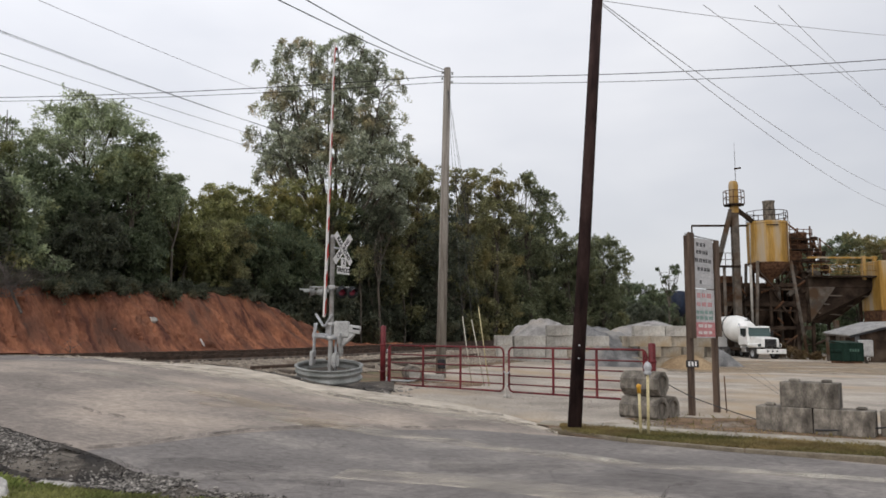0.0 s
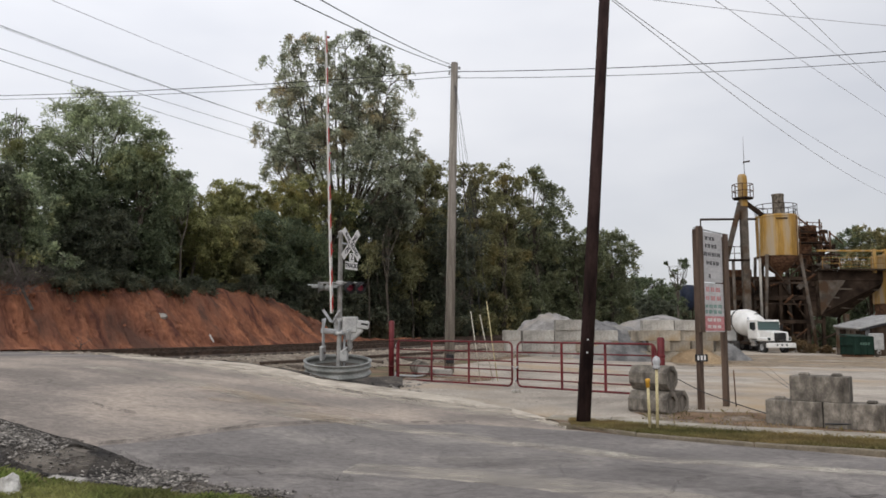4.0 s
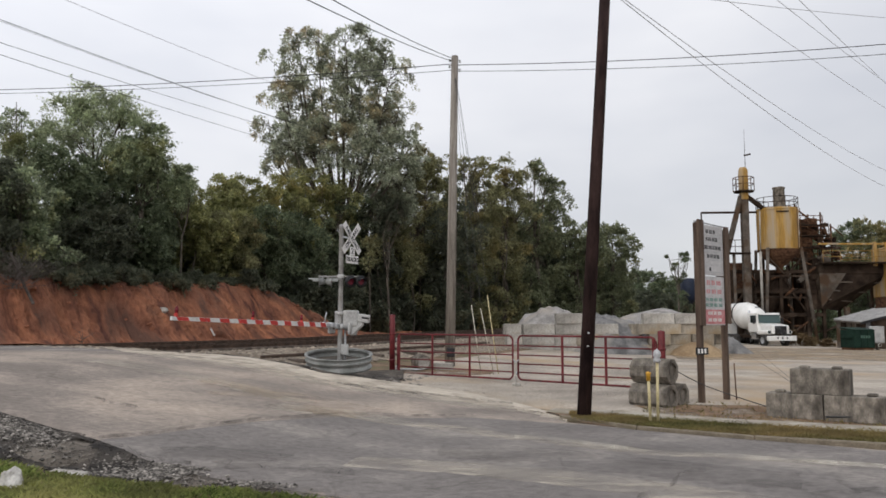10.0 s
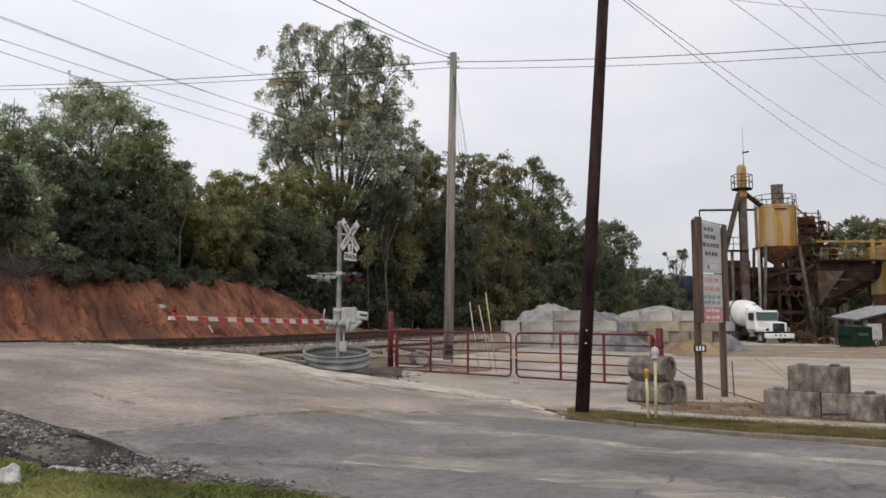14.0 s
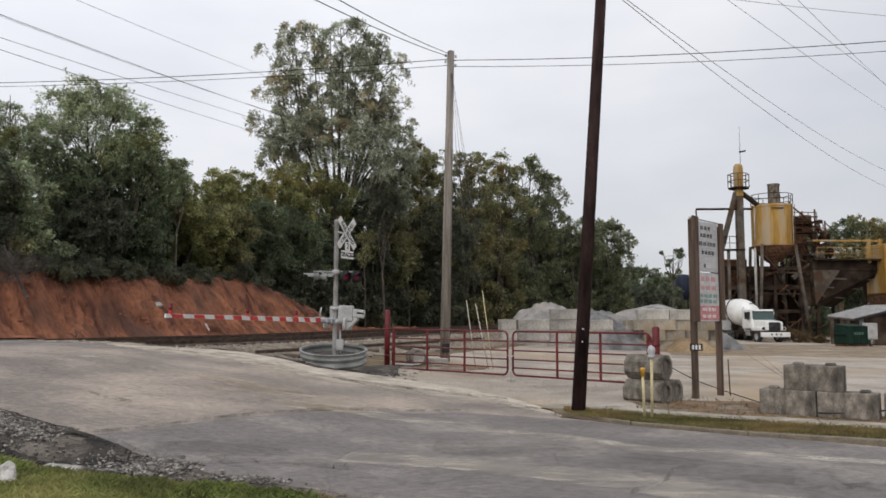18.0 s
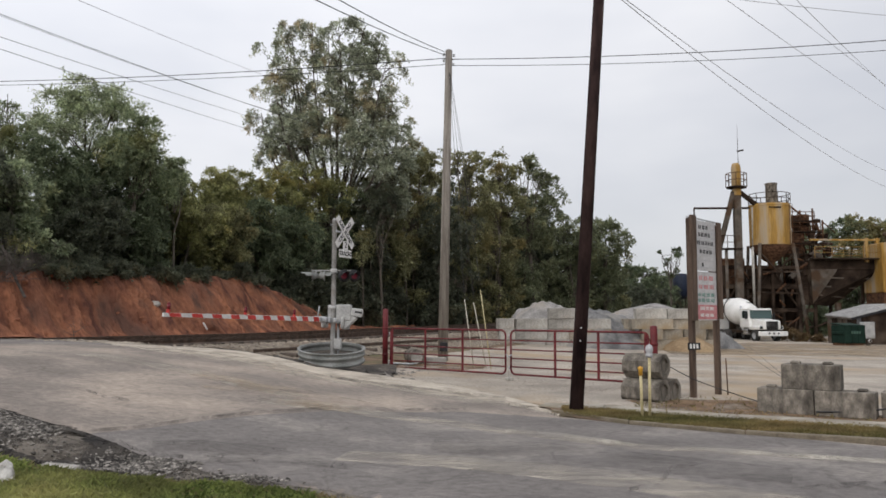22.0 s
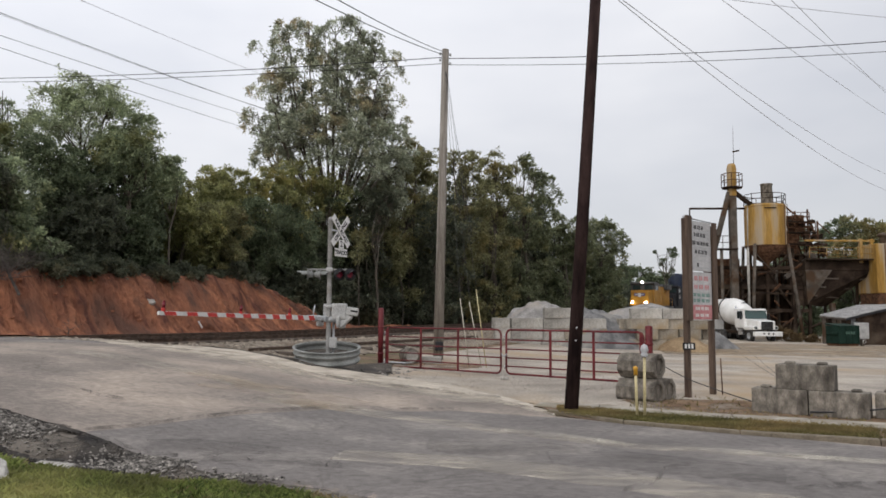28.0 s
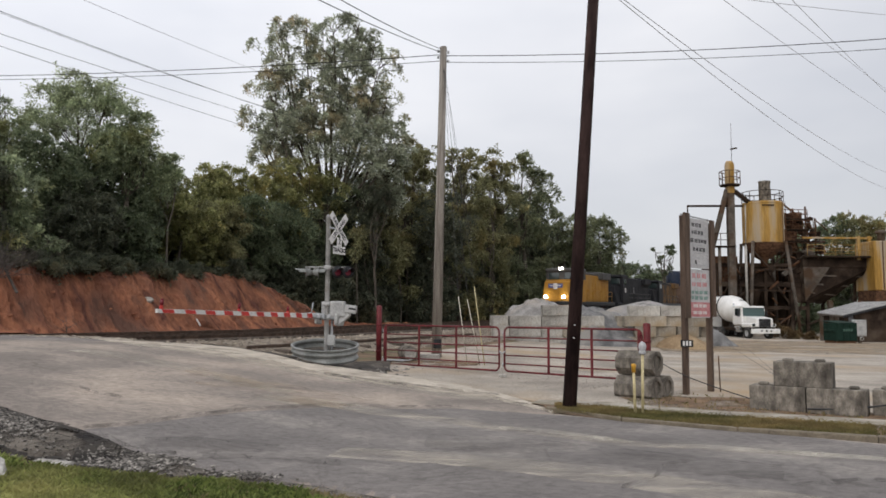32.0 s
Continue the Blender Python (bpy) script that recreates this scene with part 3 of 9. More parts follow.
ribbon("spilt_sand", [(-5.2, 17.9), (-3.6, 17.1), (-2.4, 16.6), (-1.2, 15.9)], [(-5.4, 16.2), (-3.9, 15.5), (-2.7, 14.9), (-1.5, 14.6)], 60, 8, 0.1, M_SPILT, "tan sand spilt on the road", "road dust", ragged=0.15)
ribbon("tyre_dust", [(-3.2, 15.6), (-1.6, 15.5), (0.2, 14.75), (1.7, 13.6), (3.1, 12.35), (4.6, 11.7), (5.4, 11.3)],
       [(-3.4, 14.8), (-1.8, 14.7), (0.0, 14.05), (1.5, 13.1), (2.9, 11.9), (4.4, 11.3), (5.3, 11.1)], 110, 10, 0.047, M_DUST_THIN,
       "pale streak of dust left by tyres", "road dust", ragged=0.1)
ribbon("tyre_dust", [(-1.2, 11.4), (0.2, 11.3), (1.6, 10.7), (3.0, 9.7), (4.6, 8.4)],
       [(-1.4, 10.6), (0.0, 10.4), (1.2, 9.7), (2.6, 8.7), (4.2, 7.4)], 80, 12, 0.047, M_DUST_THIN, "pale streak of dust left by tyres", "road dust", ragged=0.1)
ribbon("tyre_dust", [(-8.5, 19.4), (-6.4, 18.6), (-4.4, 17.4), (-2.6, 16.2)], [(-8.7, 18.5), (-6.6, 17.8), (-4.7, 16.7), (-2.9, 15.6)], 80, 10, 0.041, M_DUST_THIN,
       "pale streak of dust left by tyres", "road dust", ragged=0.1)
ribbon("road_patch", [(-17.5, 26.2), (-15.0, 26.9), (-13.0, 26.2), (-11.2, 24.9), (-9.4, 23.4)], [(-16.5, 23.0), (-14.5, 22.3), (-12.2, 21.8), (-10.2, 21.7), (-8.9, 22.3)], 70, 14, 0.037, M_PATCH,
       "blue-grey newer asphalt beside the rails", "road patch", ragged=0.2)
SEAM = [(-4.92, 11.19), (-4.44, 11.73), (-3.96, 12.59), (-3.22, 13.69), (-1.9, 15.0), (0.6, 16.0)]
ribbon("road_seam", [(x - 0.015, y + 0.035) for x, y in SEAM], [(x + 0.02, y - 0.04) for x, y in SEAM], 140, 4, 0.095, M_BLACK_TAR, "dark tar seam between two layers of asphalt", "road seam", ragged=0.08)
M_STAIN = dust_material("dark_road_stain", (0.05, 0.046, 0.043), (0.09, 0.083, 0.078), 1.2, (0.38, 0.72), (0.6, 1.4, 1), 0.32)
for left, right in (([(-3.95, 10.9), (-3.3, 11.25), (-2.6, 11.2), (-2.1, 11.0)], [(-3.8, 10.5), (-3.2, 10.75), (-2.5, 10.8), (-2.05, 10.8)]),
                    ([(-3.1, 10.4), (-2.4, 10.75), (-1.7, 10.55), (-1.2, 10.3)], [(-2.9, 10.1), (-2.3, 10.3), (-1.6, 10.2), (-1.15, 10.15)]),
                    ([(0.0, 12.6), (1.6, 12.3), (3.2, 11.2), (4.6, 10.2)], [(-0.1, 11.5), (1.3, 11.1), (2.8, 10.0), (4.3, 9.4)])):
    ribbon("road_stain", left, right, 50, 10, 0.097, M_STAIN, "dark oily stain on the asphalt", "road stain", ragged=0.2)
CRACKS = [[(-6.3, 14.0), (-5.7, 13.7), (-5.2, 13.55)], [(2.2, 8.9), (2.7, 9.4), (3.05, 10.2), (3.5, 10.5)], [(-2.6, 19.0), (-1.2, 18.6), (0.2, 18.7), (1.6, 18.2)],
          [(4.2, 9.0), (5.2, 9.3), (6.4, 9.1)], [(-4.6, 10.95), (-4.2, 10.6), (-3.85, 10.35), (-3.3, 10.25)]]
for line in CRACKS:
    ribbon("road_crack", [(x, y + 0.018) for x, y in line], [(x, y - 0.018) for x, y in line], 70, 3, 0.102, M_BLACK_TAR, "ragged crack in the asphalt", "road crack", ragged=0.12)
yard = ribbon("yard", [(2.9, 17.3), (1.2, 19.3), (-0.2, 20.05), (-1.7, 20.3), (-1.6, 23.5), (-1.5, 26.5), (-0.9, 32), (5.6, 46), (21, 75), (34, 100), (62, 150)],
              [(3.1, 17.5), (3.6, 17.45), (4.3, 17.0), (5.6, 15.95), (7.4, 15.0), (13.7, 11.95), (30, 4), (44, 32), (62, 50), (84, 75), (150, 150)], 170, 70, 0.0, M_YARD,
              "pale dusty gravel yard with tan wheel tracks", "gravel yard", ragged=0.3)
M_TAN_YARD = dust_material("tan_yard_dirt", (0.24, 0.182, 0.12), (0.335, 0.26, 0.178), 0.35, (0.30, 0.58), (1, 1, 1), 0.8)
ribbon("yard_dirt", [(14.2, 50.5), (18.5, 56.0), (23.5, 62.0), (29.0, 61.0), (36, 58.0), (44, 54.0)], [(12.2, 40.0), (15.5, 41.0), (18.5, 41.5), (22.0, 40.5), (25.5, 38.5), (33, 35.0)], 70, 30, 0.03, M_TAN_YARD,
       "tan dirt tracked over the far end of the yard", "yard dirt", ragged=0.8)
ballast = ribbon("ballast_bed", [(TRACK_A + TRACK_B * y - 6.5 * TRACK_N, y) for y in (19, 28, 36, 46, 70, 120, 280, 420)],
                 [(TRACK_A + TRACK_B * y + 4.6 * TRACK_N, y) for y in (22.9, 27, 34, 45, 70, 120, 280, 420)], 260, 30, 0.015, M_BALLAST,
                 "grey-brown crushed stone ballast under the tracks", "ballast", ragged=0.3)


def clay_bank():
    """The cut bank behind the tracks, gullied by rain."""
    n_along, n_up = 420, 44
    verts, faces = [], []
    for i in range(n_along):
        t0 = 8 + 46.0 * i / (n_along - 1)
        for j in range(n_up):
            u = j / (n_up - 1)
            w0 = t0 + 1.1 * u + 0.8 * noise.noise((t0 * 0.5, u * 2.0, 9))
            gully = 0.75 * noise.noise((w0 * 0.45, u * 0.8, 2)) + 0.34 * noise.noise((w0 * 1.5, u * 1.6, 5)) + 0.26 * noise.noise((w0 * 4.5, u * 4, 1)) + 0.2 * noise.noise((w0 * 9, u * 9, 4)) + 0.12 * noise.noise((w0 * 15, u * 5, 6))
            s0 = -5.3 - 4.8 * u
            s = s0 + gully * math.sin(math.pi * min(1, u * 1.02))
            x0, y0 = TRACK_A + TRACK_B * t0 + s0 / TRACK_N, t0 - s0 * TRACK_B / TRACK_N
            x, y = TRACK_A + TRACK_B * t0 + s / TRACK_N, t0 - s * TRACK_B / TRACK_N
            z = land_at(x0, y0) + (0.07 if u < 0.97 else -0.05)
            z += (0.16 * noise.noise((x * 1.3, y * 1.3, u * 4)) + 0.08 * noise.noise((x * 4, y * 4, u * 9))) * min(1.0, u * 5)
            verts.append((x, y, z))
    for i in range(n_along - 1):
        for j in range(n_up - 1):
            a = i * n_up + j
            faces.append((a, a + 1, a + n_up + 1, a + n_up))
    return tagged(mesh_part("clay_bank", verts, faces, M_CLAY, smooth=True), "bare orange-red clay bank gullied by rain", "clay bank", kind="structure")


clay_bank()


# ---------------------------------------------------------------- trees
def limb(verts, faces, a, b, r0, r1, seg=6, bend=0.0, rng=None):
    """A tapered, slightly bent branch added to vertex and face lists."""
    a, b = np.array(a, float), np.array(b, float)
    way = b - a
    length = np.linalg.norm(way) + 1e-6
    way = way / length
    side = np.cross(way, [0.3, 0.9, 0.2])
    side /= np.linalg.norm(side) + 1e-9
    other = np.cross(way, side)
    n = 5
    off = rng.normal(size=2) * bend * length if rng is not None else np.zeros(2)
    start = len(verts)
    for k in range(n):
        u = k / (n - 1)
        c = a + (b - a) * u + (side * off[0] + other * off[1]) * math.sin(math.pi * u)
        r = r0 + (r1 - r0) * u
        for i in range(seg):
            t = 2 * math.pi * i / seg
            verts.append(tuple(c + r * (side * math.cos(t) + other * math.sin(t))))
    for k in range(n - 1):
        for i in range(seg):
            p, q = start + k * seg + i, start + k * seg + (i + 1) % seg
            faces.append((p, q, q + seg, p + seg))


def leaves(centres, outward, spread, count, size, rng, droop=0.25, flat=0.75):
    """Leaf blades, folded along the midrib: a shell on the open side of each bough, and shoots that stick out of it."""
    centres = np.asarray(centres)
    n_shell = int(count * 0.66)
    pick = rng.integers(0, len(centres), n_shell)
    d = rng.normal(size=(n_shell, 3)) + 0.7 * outward[pick] + np.array([0, 0, 0.45])
    d /= np.linalg.norm(d, axis=1, keepdims=True)
    shell = centres[pick] + d * spread[pick][:, None] * (0.45 + 0.55 * rng.random((n_shell, 1)) ** 0.6) * np.array([1, 1, flat])
    n_shoot = len(centres) * 5
    root = rng.integers(0, len(centres), n_shoot)
    aim = rng.normal(size=(n_shoot, 3)) * 0.6 + outward[root] * 0.8 + np.array([0, 0, 0.3])
    aim /= np.linalg.norm(aim, axis=1, keepdims=True)
    reach = spread[root] * (0.5 + 0.9 * rng.random(n_shoot))
    on = rng.integers(0, n_shoot, count - n_shell)
    u = rng.random((count - n_shell, 1))
    run = 0.45 * spread[root[on]][:, None] + u * reach[on][:, None]
    shoot = centres[root[on]] + aim[on] * run - np.array([0, 0, 1.0]) * (droop * 1.3 * u ** 2 * reach[on][:, None]) + rng.normal(size=(count - n_shell, 3)) * size * 0.3
    pos = np.concatenate([shell, shoot])
    way = np.concatenate([d * 0.9 + rng.normal(size=(n_shell, 3)) * 0.8, aim[on] * 0.8 + rng.normal(size=(count - n_shell, 3)) * 0.7])
    way[:, 2] -= droop
    way /= np.linalg.norm(way, axis=1, keepdims=True)
    up = rng.normal(size=(count, 3)) * 0.6 + np.array([0, 0, 1.0])
    side = np.cross(way, up)
    side /= np.linalg.norm(side, axis=1, keepdims=True) + 1e-9
    nrm = np.cross(side, way)
    L = (size * (0.6 + 0.8 * rng.random((count, 1))))
    W = L * 0.22
    return np.stack([pos, pos + way * L * 0.45 + side * W + nrm * L * 0.08, pos + way * L, pos + way * L * 0.45 - side * W + nrm * L * 0.08], 1).reshape(-1, 3)


def blade_mesh(name, v, material, parent):
    """Four-cornered blades from one array of corners."""
    count = len(v) // 4
    me = bpy.data.meshes.new(name)
    me.vertices.add(len(v))
    me.vertices.foreach_set("co", v.astype(np.float32).ravel())
    me.loops.add(len(v))
    me.loops.foreach_set("vertex_index", np.arange(len(v), dtype=np.int32))
    me.polygons.add(count)
    me.polygons.foreach_set("loop_start", np.arange(0, len(v), 4, dtype=np.int32))
    me.update(calc_edges=True)
    me.materials.append(material)
    ob = new(name, me)
    ob.parent = parent
    return ob


def tree(x, y, blobs, leaf_count, leaf_size, leaf_mat, seed, label, name="tree", category="tree", trunk=0.25, clump=0.8, clumps=None, lean=(0, 0), limbs=True, base=None,
         droop=0.25, group="", fork=0.4, stem=0.42, bend=0.07):
    """blobs: (dx, dy, z above the base, rx, ry, rz) ellipsoids that the crown fills unevenly."""
    rng = np.random.default_rng(seed)
    z0 = land_at(x, y) - 0.08 if base is None else base
    t = thing(name, pose(x, y, z0), label, category, group)
    vol = np.array([b[3] * b[4] * b[5] for b in blobs])
    n_c = clumps or max(14, leaf_count // 110)
    pick = rng.choice(len(blobs), n_c, p=vol / vol.sum())
    d = rng.normal(size=(n_c, 3))
    d *= (rng.random((n_c, 1)) ** 0.3) / np.linalg.norm(d, axis=1, keepdims=True)
    d *= 1 + 0.16 * rng.normal(size=(n_c, 1))
    bl = np.array(blobs)[pick]
    cent = bl[:, :3] + d * (bl[:, 3:] - 0.12 * clump)
    outward = d / (np.linalg.norm(d, axis=1, keepdims=True) + 1e-6)
    cent[:, 2] = np.maximum(cent[:, 2], 0.15)
    spread = clump * (0.4 + 0.65 * rng.random(n_c))
    top = max(b[2] + b[5] * 0.55 for b in blobs)
    mid = np.average(np.array(blobs)[:, :3], axis=0, weights=vol)
    tv, tf = [], []
    fk = np.array([mid[0] * fork + lean[0], mid[1] * fork + lean[1], max(top * fork, 0.3)])
    limb(tv, tf, (0, 0, -0.1), fk, trunk, trunk * 0.72, 8, 0.03, rng)
    crown_top = np.array([mid[0], mid[1], top])
    limb(tv, tf, fk, crown_top, trunk * 0.72, trunk * 0.12, 7, 0.05, rng)
    mesh_part("trunk", tv, tf, M_BARK, t, smooth=True)
    if limbs:
        for k in range(min(9, 3 + len(blobs) * 2)):
            bv, bf = [], []
            b = blobs[k % len(blobs)]
            end = np.array(b[:3]) + rng.normal(size=3) * np.array(b[3:]) * 0.4
            start = fk + (crown_top - fk) * rng.random() * 0.5
            limb(bv, bf, start, end, trunk * stem, trunk * 0.10, 6, bend, rng)
            near = np.argsort(((cent - end) ** 2).sum(1))[:7]
            for q in near:
                limb(bv, bf, start + (end - start) * (0.5 + 0.45 * rng.random()), cent[q], trunk * 0.12, 0.012, 4, 0.08, rng)
            mesh_part("limb", bv, bf, M_BARK, t, smooth=True)
    ob = blade_mesh("crown", leaves(cent, outward, spread, int(leaf_count * 2.2), leaf_size * 0.95, rng, droop), leaf_mat, t)
    return t


# the trees and shrubs behind the railway
def tall_tree(x, y):
    """A tall tree whose steep limbs fan out from one fork, each hung with drooping sprays."""
    rng = np.random.default_rng(7)
    z0 = land_at(x, y) - 0.08
    t = thing("tree", pose(x, y, z0), "tall open-crowned tree with thinning grey-green leaves", "tree")
    fork = np.array([0.3, 0.0, 7.6])
    tv, tf = [], []
    limb(tv, tf, (0.1, 0, -0.1), fork, 0.48, 0.40, 10, 0.01, rng)
    mesh_part("trunk", tv, tf, M_BARK, t, smooth=True)
    # limb tips: across, depth, height, and how thick the sprays are
    tips = [(-4.1, 0.3, 22.6, 1.0), (-3.2, -0.4, 22.9, 0.9), (-4.4, 0.0, 20.9, 0.9), (2.5, -0.3, 23.2, 0.9), (3.5, 0.3, 21.9, 0.9), (-4.4, -0.6, 19.4, 0.9), (-5.6, 0.2, 16.6, 1.0), (-5.0, 0.9, 14.4, 0.9), (-2.5, 1.0, 19.2, 0.9), (-1.6, -0.4, 23.2, 1.0), (-0.6, 0.5, 23.5, 1.0),
            (0.5, -0.6, 22.8, 0.9), (1.7, 0.1, 23.2, 0.9), (2.9, 0.6, 22.1, 1.0), (4.2, -0.4, 20.4, 0.9), (3.4, 0.6, 18.4, 1.0), (4.6, 0.2, 17.6, 1.0), (5.6, -0.2, 15.8, 0.9),
            (5.9, 0.4, 13.6, 0.9), (4.4, -0.8, 13.2, 1.1), (3.6, 0.8, 11.2, 1.1), (5.2, 0.3, 10.2, 1.0), (0.6, -0.9, 18.6, 0.8), (-3.6, -1.0, 15.6, 0.9), (-1.4, 0.9, 16.2, 0.8), (2.2, -1.0, 15.0, 1.0)]
    cent, out, size = [], [], []
    for tx, ty, tz, thick in tips:
        tip = np.array([tx, ty * 2.2, tz])
        low = fork + np.array([tx * 0.10, 0.0, rng.uniform(-0.6, 1.6)])
        elbow = low + (tip - low) * np.array([0.62, 0.6, 0.42])
        bv, bf = [], []
        limb(bv, bf, low - np.array([0, 0, 0.5]), elbow, 0.14, 0.08, 7, 0.02, rng)
        limb(bv, bf, elbow, tip, 0.08, 0.022, 6, 0.03, rng)
        for k in range(17):
            u = 0.06 + 0.95 * rng.random() ** 0.8
            on = elbow + (tip - elbow) * u
            off = rng.normal(size=3) * np.array([0.75, 0.75, 0.55]) * (1.25 - 0.45 * u)
            c = on + off
            if c[2] < 9.5 and abs(c[0]) < 3:
                continue
            limb(bv, bf, on - (tip - elbow) * 0.08, c, 0.035, 0.012, 4, 0.06, rng)
            cent.append(c)
            o = off + np.array([0.25 * tx / 5, 0, 0.25])
            out.append(o / np.linalg.norm(o))
            size.append(thick * rng.uniform(0.34, 0.72))
        mesh_part("limb", bv, bf, M_BARK, t, smooth=True)
    for k in range(70):
        d = rng.normal(size=3)
        d *= rng.random() ** 0.4 / np.linalg.norm(d)
        c = np.array([0.2, 0.0, 14.2]) + d * np.array([4.4, 3.0, 5.0])
        cent.append(c)
        out.append(d / np.linalg.norm(d))
        size.append(rng.uniform(0.35, 0.75))
    blade_mesh("crown", leaves(np.array(cent), np.array(out), np.array(size), 92000, 0.205, rng, 0.55, 0.95), M_LEAF_TALL, t)
    return t


tall_tree(-8.07, 58.0)
tree(-21.88, 39.00, [(-0.35, -0.08, 7.77, 0.98, 0.80, 1.26), (0.43, 0.13, 6.73, 0.75, 0.80, 1.21), (-0.85, 0.39, 6.13, 0.98, 0.80, 1.44), (-0.03, 0.45, 4.36, 1.26, 1.01, 1.72)],
     7000, 0.15, M_LEAF_MID, 20, "upright tree with grey-green leaves", trunk=0.16, clump=0.7)
tree(-18.69, 41.00, [(-0.42, 0.06, 9.55, 1.75, 1.40, 1.15), (-1.77, -0.05, 8.77, 1.09, 0.87, 1.09), (0.83, -0.26, 9.24, 1.39, 1.11, 1.03), (-0.50, -0.72, 7.99, 1.93, 1.55, 1.21), (1.59, -0.27, 9.56, 0.72, 0.80, 0.60)],
     10000, 0.15, M_LEAF_PALE, 21, "rounded tree with pale grey-green leaves", trunk=0.13, clump=0.85)
tree(-15.73, 40.00, [(-0.14, -0.03, 7.70, 1.12, 0.90, 0.88), (-0.70, -0.20, 6.63, 1.35, 1.08, 1.12), (0.21, -0.10, 6.33, 1.06, 0.85, 1.18)],
     9000, 0.16, M_LEAF_MID, 22, "bushy tree with mid-green leaves", trunk=0.15, clump=0.7)
tree(-14.07, 41.00, [(-0.20, 0.13, 6.06, 0.42, 0.80, 0.66), (-0.05, 0.02, 5.13, 0.78, 0.80, 0.91)],
     3200, 0.15, M_LEAF_MID, 23, "slim young tree with green leaves", trunk=0.07, clump=0.45)
# shrubs on the bank: darker leaf colours low down paint in the hedge's shade
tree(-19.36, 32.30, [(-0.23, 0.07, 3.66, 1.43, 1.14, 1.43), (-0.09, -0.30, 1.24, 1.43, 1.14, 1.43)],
     8500, 0.19, M_LEAF_SHADE, 60, "dense shrub with green leaves darkened for shade", trunk=0.10, name="shrub", category="shrub", group="shrubs on the bank", fork=0.3, clump=0.65)
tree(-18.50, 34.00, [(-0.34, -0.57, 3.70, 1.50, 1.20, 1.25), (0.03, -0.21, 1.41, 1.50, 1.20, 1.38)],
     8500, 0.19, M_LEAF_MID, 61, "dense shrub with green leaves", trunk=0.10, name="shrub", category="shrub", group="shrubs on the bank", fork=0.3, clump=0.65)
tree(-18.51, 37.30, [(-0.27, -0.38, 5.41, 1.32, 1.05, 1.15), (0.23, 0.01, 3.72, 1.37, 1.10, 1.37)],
     8500, 0.19, M_LEAF_DARK, 62, "dense shrub with deep green leaves toned for shade", trunk=0.10, name="shrub", category="shrub", group="shrubs on the bank", fork=0.3, clump=0.65)
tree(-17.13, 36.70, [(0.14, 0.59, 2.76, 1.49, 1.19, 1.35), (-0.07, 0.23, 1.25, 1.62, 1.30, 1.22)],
     8500, 0.19, M_LEAF_SHADE, 63, "dense shrub with deep green leaves toned for shade", trunk=0.10, name="shrub", category="shrub", group="shrubs on the bank", fork=0.3, clump=0.65)
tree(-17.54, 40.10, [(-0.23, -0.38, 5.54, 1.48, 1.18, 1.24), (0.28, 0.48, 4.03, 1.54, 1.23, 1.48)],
     8500, 0.19, M_LEAF_DARK, 64, "dense shrub with green leaves darkened for shade", trunk=0.10, name="shrub", category="shrub", group="shrubs on the bank", fork=0.3, clump=0.65)
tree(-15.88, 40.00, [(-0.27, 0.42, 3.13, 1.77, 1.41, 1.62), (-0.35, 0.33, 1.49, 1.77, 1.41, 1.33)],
     8500, 0.19, M_LEAF_DARK, 65, "dense shrub with green leaves darkened for shade", trunk=0.10, name="shrub", category="shrub", group="shrubs on the bank", fork=0.3, clump=0.65)
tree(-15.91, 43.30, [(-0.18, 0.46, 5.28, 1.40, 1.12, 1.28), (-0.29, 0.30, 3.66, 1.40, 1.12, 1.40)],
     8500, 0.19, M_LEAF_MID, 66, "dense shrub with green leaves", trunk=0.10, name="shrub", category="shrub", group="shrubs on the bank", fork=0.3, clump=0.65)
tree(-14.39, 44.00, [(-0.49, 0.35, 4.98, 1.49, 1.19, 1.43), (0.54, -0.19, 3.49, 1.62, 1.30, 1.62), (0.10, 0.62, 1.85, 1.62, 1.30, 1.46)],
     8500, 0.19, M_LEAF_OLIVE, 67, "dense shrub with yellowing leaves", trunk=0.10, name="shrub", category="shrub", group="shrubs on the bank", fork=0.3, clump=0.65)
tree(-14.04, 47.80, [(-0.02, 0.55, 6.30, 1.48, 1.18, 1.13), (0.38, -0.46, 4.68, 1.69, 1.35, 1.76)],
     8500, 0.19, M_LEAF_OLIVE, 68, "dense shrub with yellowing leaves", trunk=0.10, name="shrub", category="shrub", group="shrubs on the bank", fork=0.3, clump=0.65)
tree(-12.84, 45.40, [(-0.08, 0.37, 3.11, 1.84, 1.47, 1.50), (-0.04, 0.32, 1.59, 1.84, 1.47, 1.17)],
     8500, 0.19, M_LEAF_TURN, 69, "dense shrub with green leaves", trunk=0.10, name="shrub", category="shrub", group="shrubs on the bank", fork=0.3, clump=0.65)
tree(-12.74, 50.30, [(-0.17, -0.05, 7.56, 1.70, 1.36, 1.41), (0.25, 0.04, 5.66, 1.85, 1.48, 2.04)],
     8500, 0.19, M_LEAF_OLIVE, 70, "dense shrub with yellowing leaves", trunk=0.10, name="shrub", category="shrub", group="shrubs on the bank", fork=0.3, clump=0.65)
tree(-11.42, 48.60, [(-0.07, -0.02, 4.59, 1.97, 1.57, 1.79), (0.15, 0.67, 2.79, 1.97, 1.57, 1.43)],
     8500, 0.19, M_LEAF_DARK, 71, "dense shrub with deep green leaves toned for shade", trunk=0.10, name="shrub", category="shrub", group="shrubs on the bank", fork=0.3, clump=0.65)
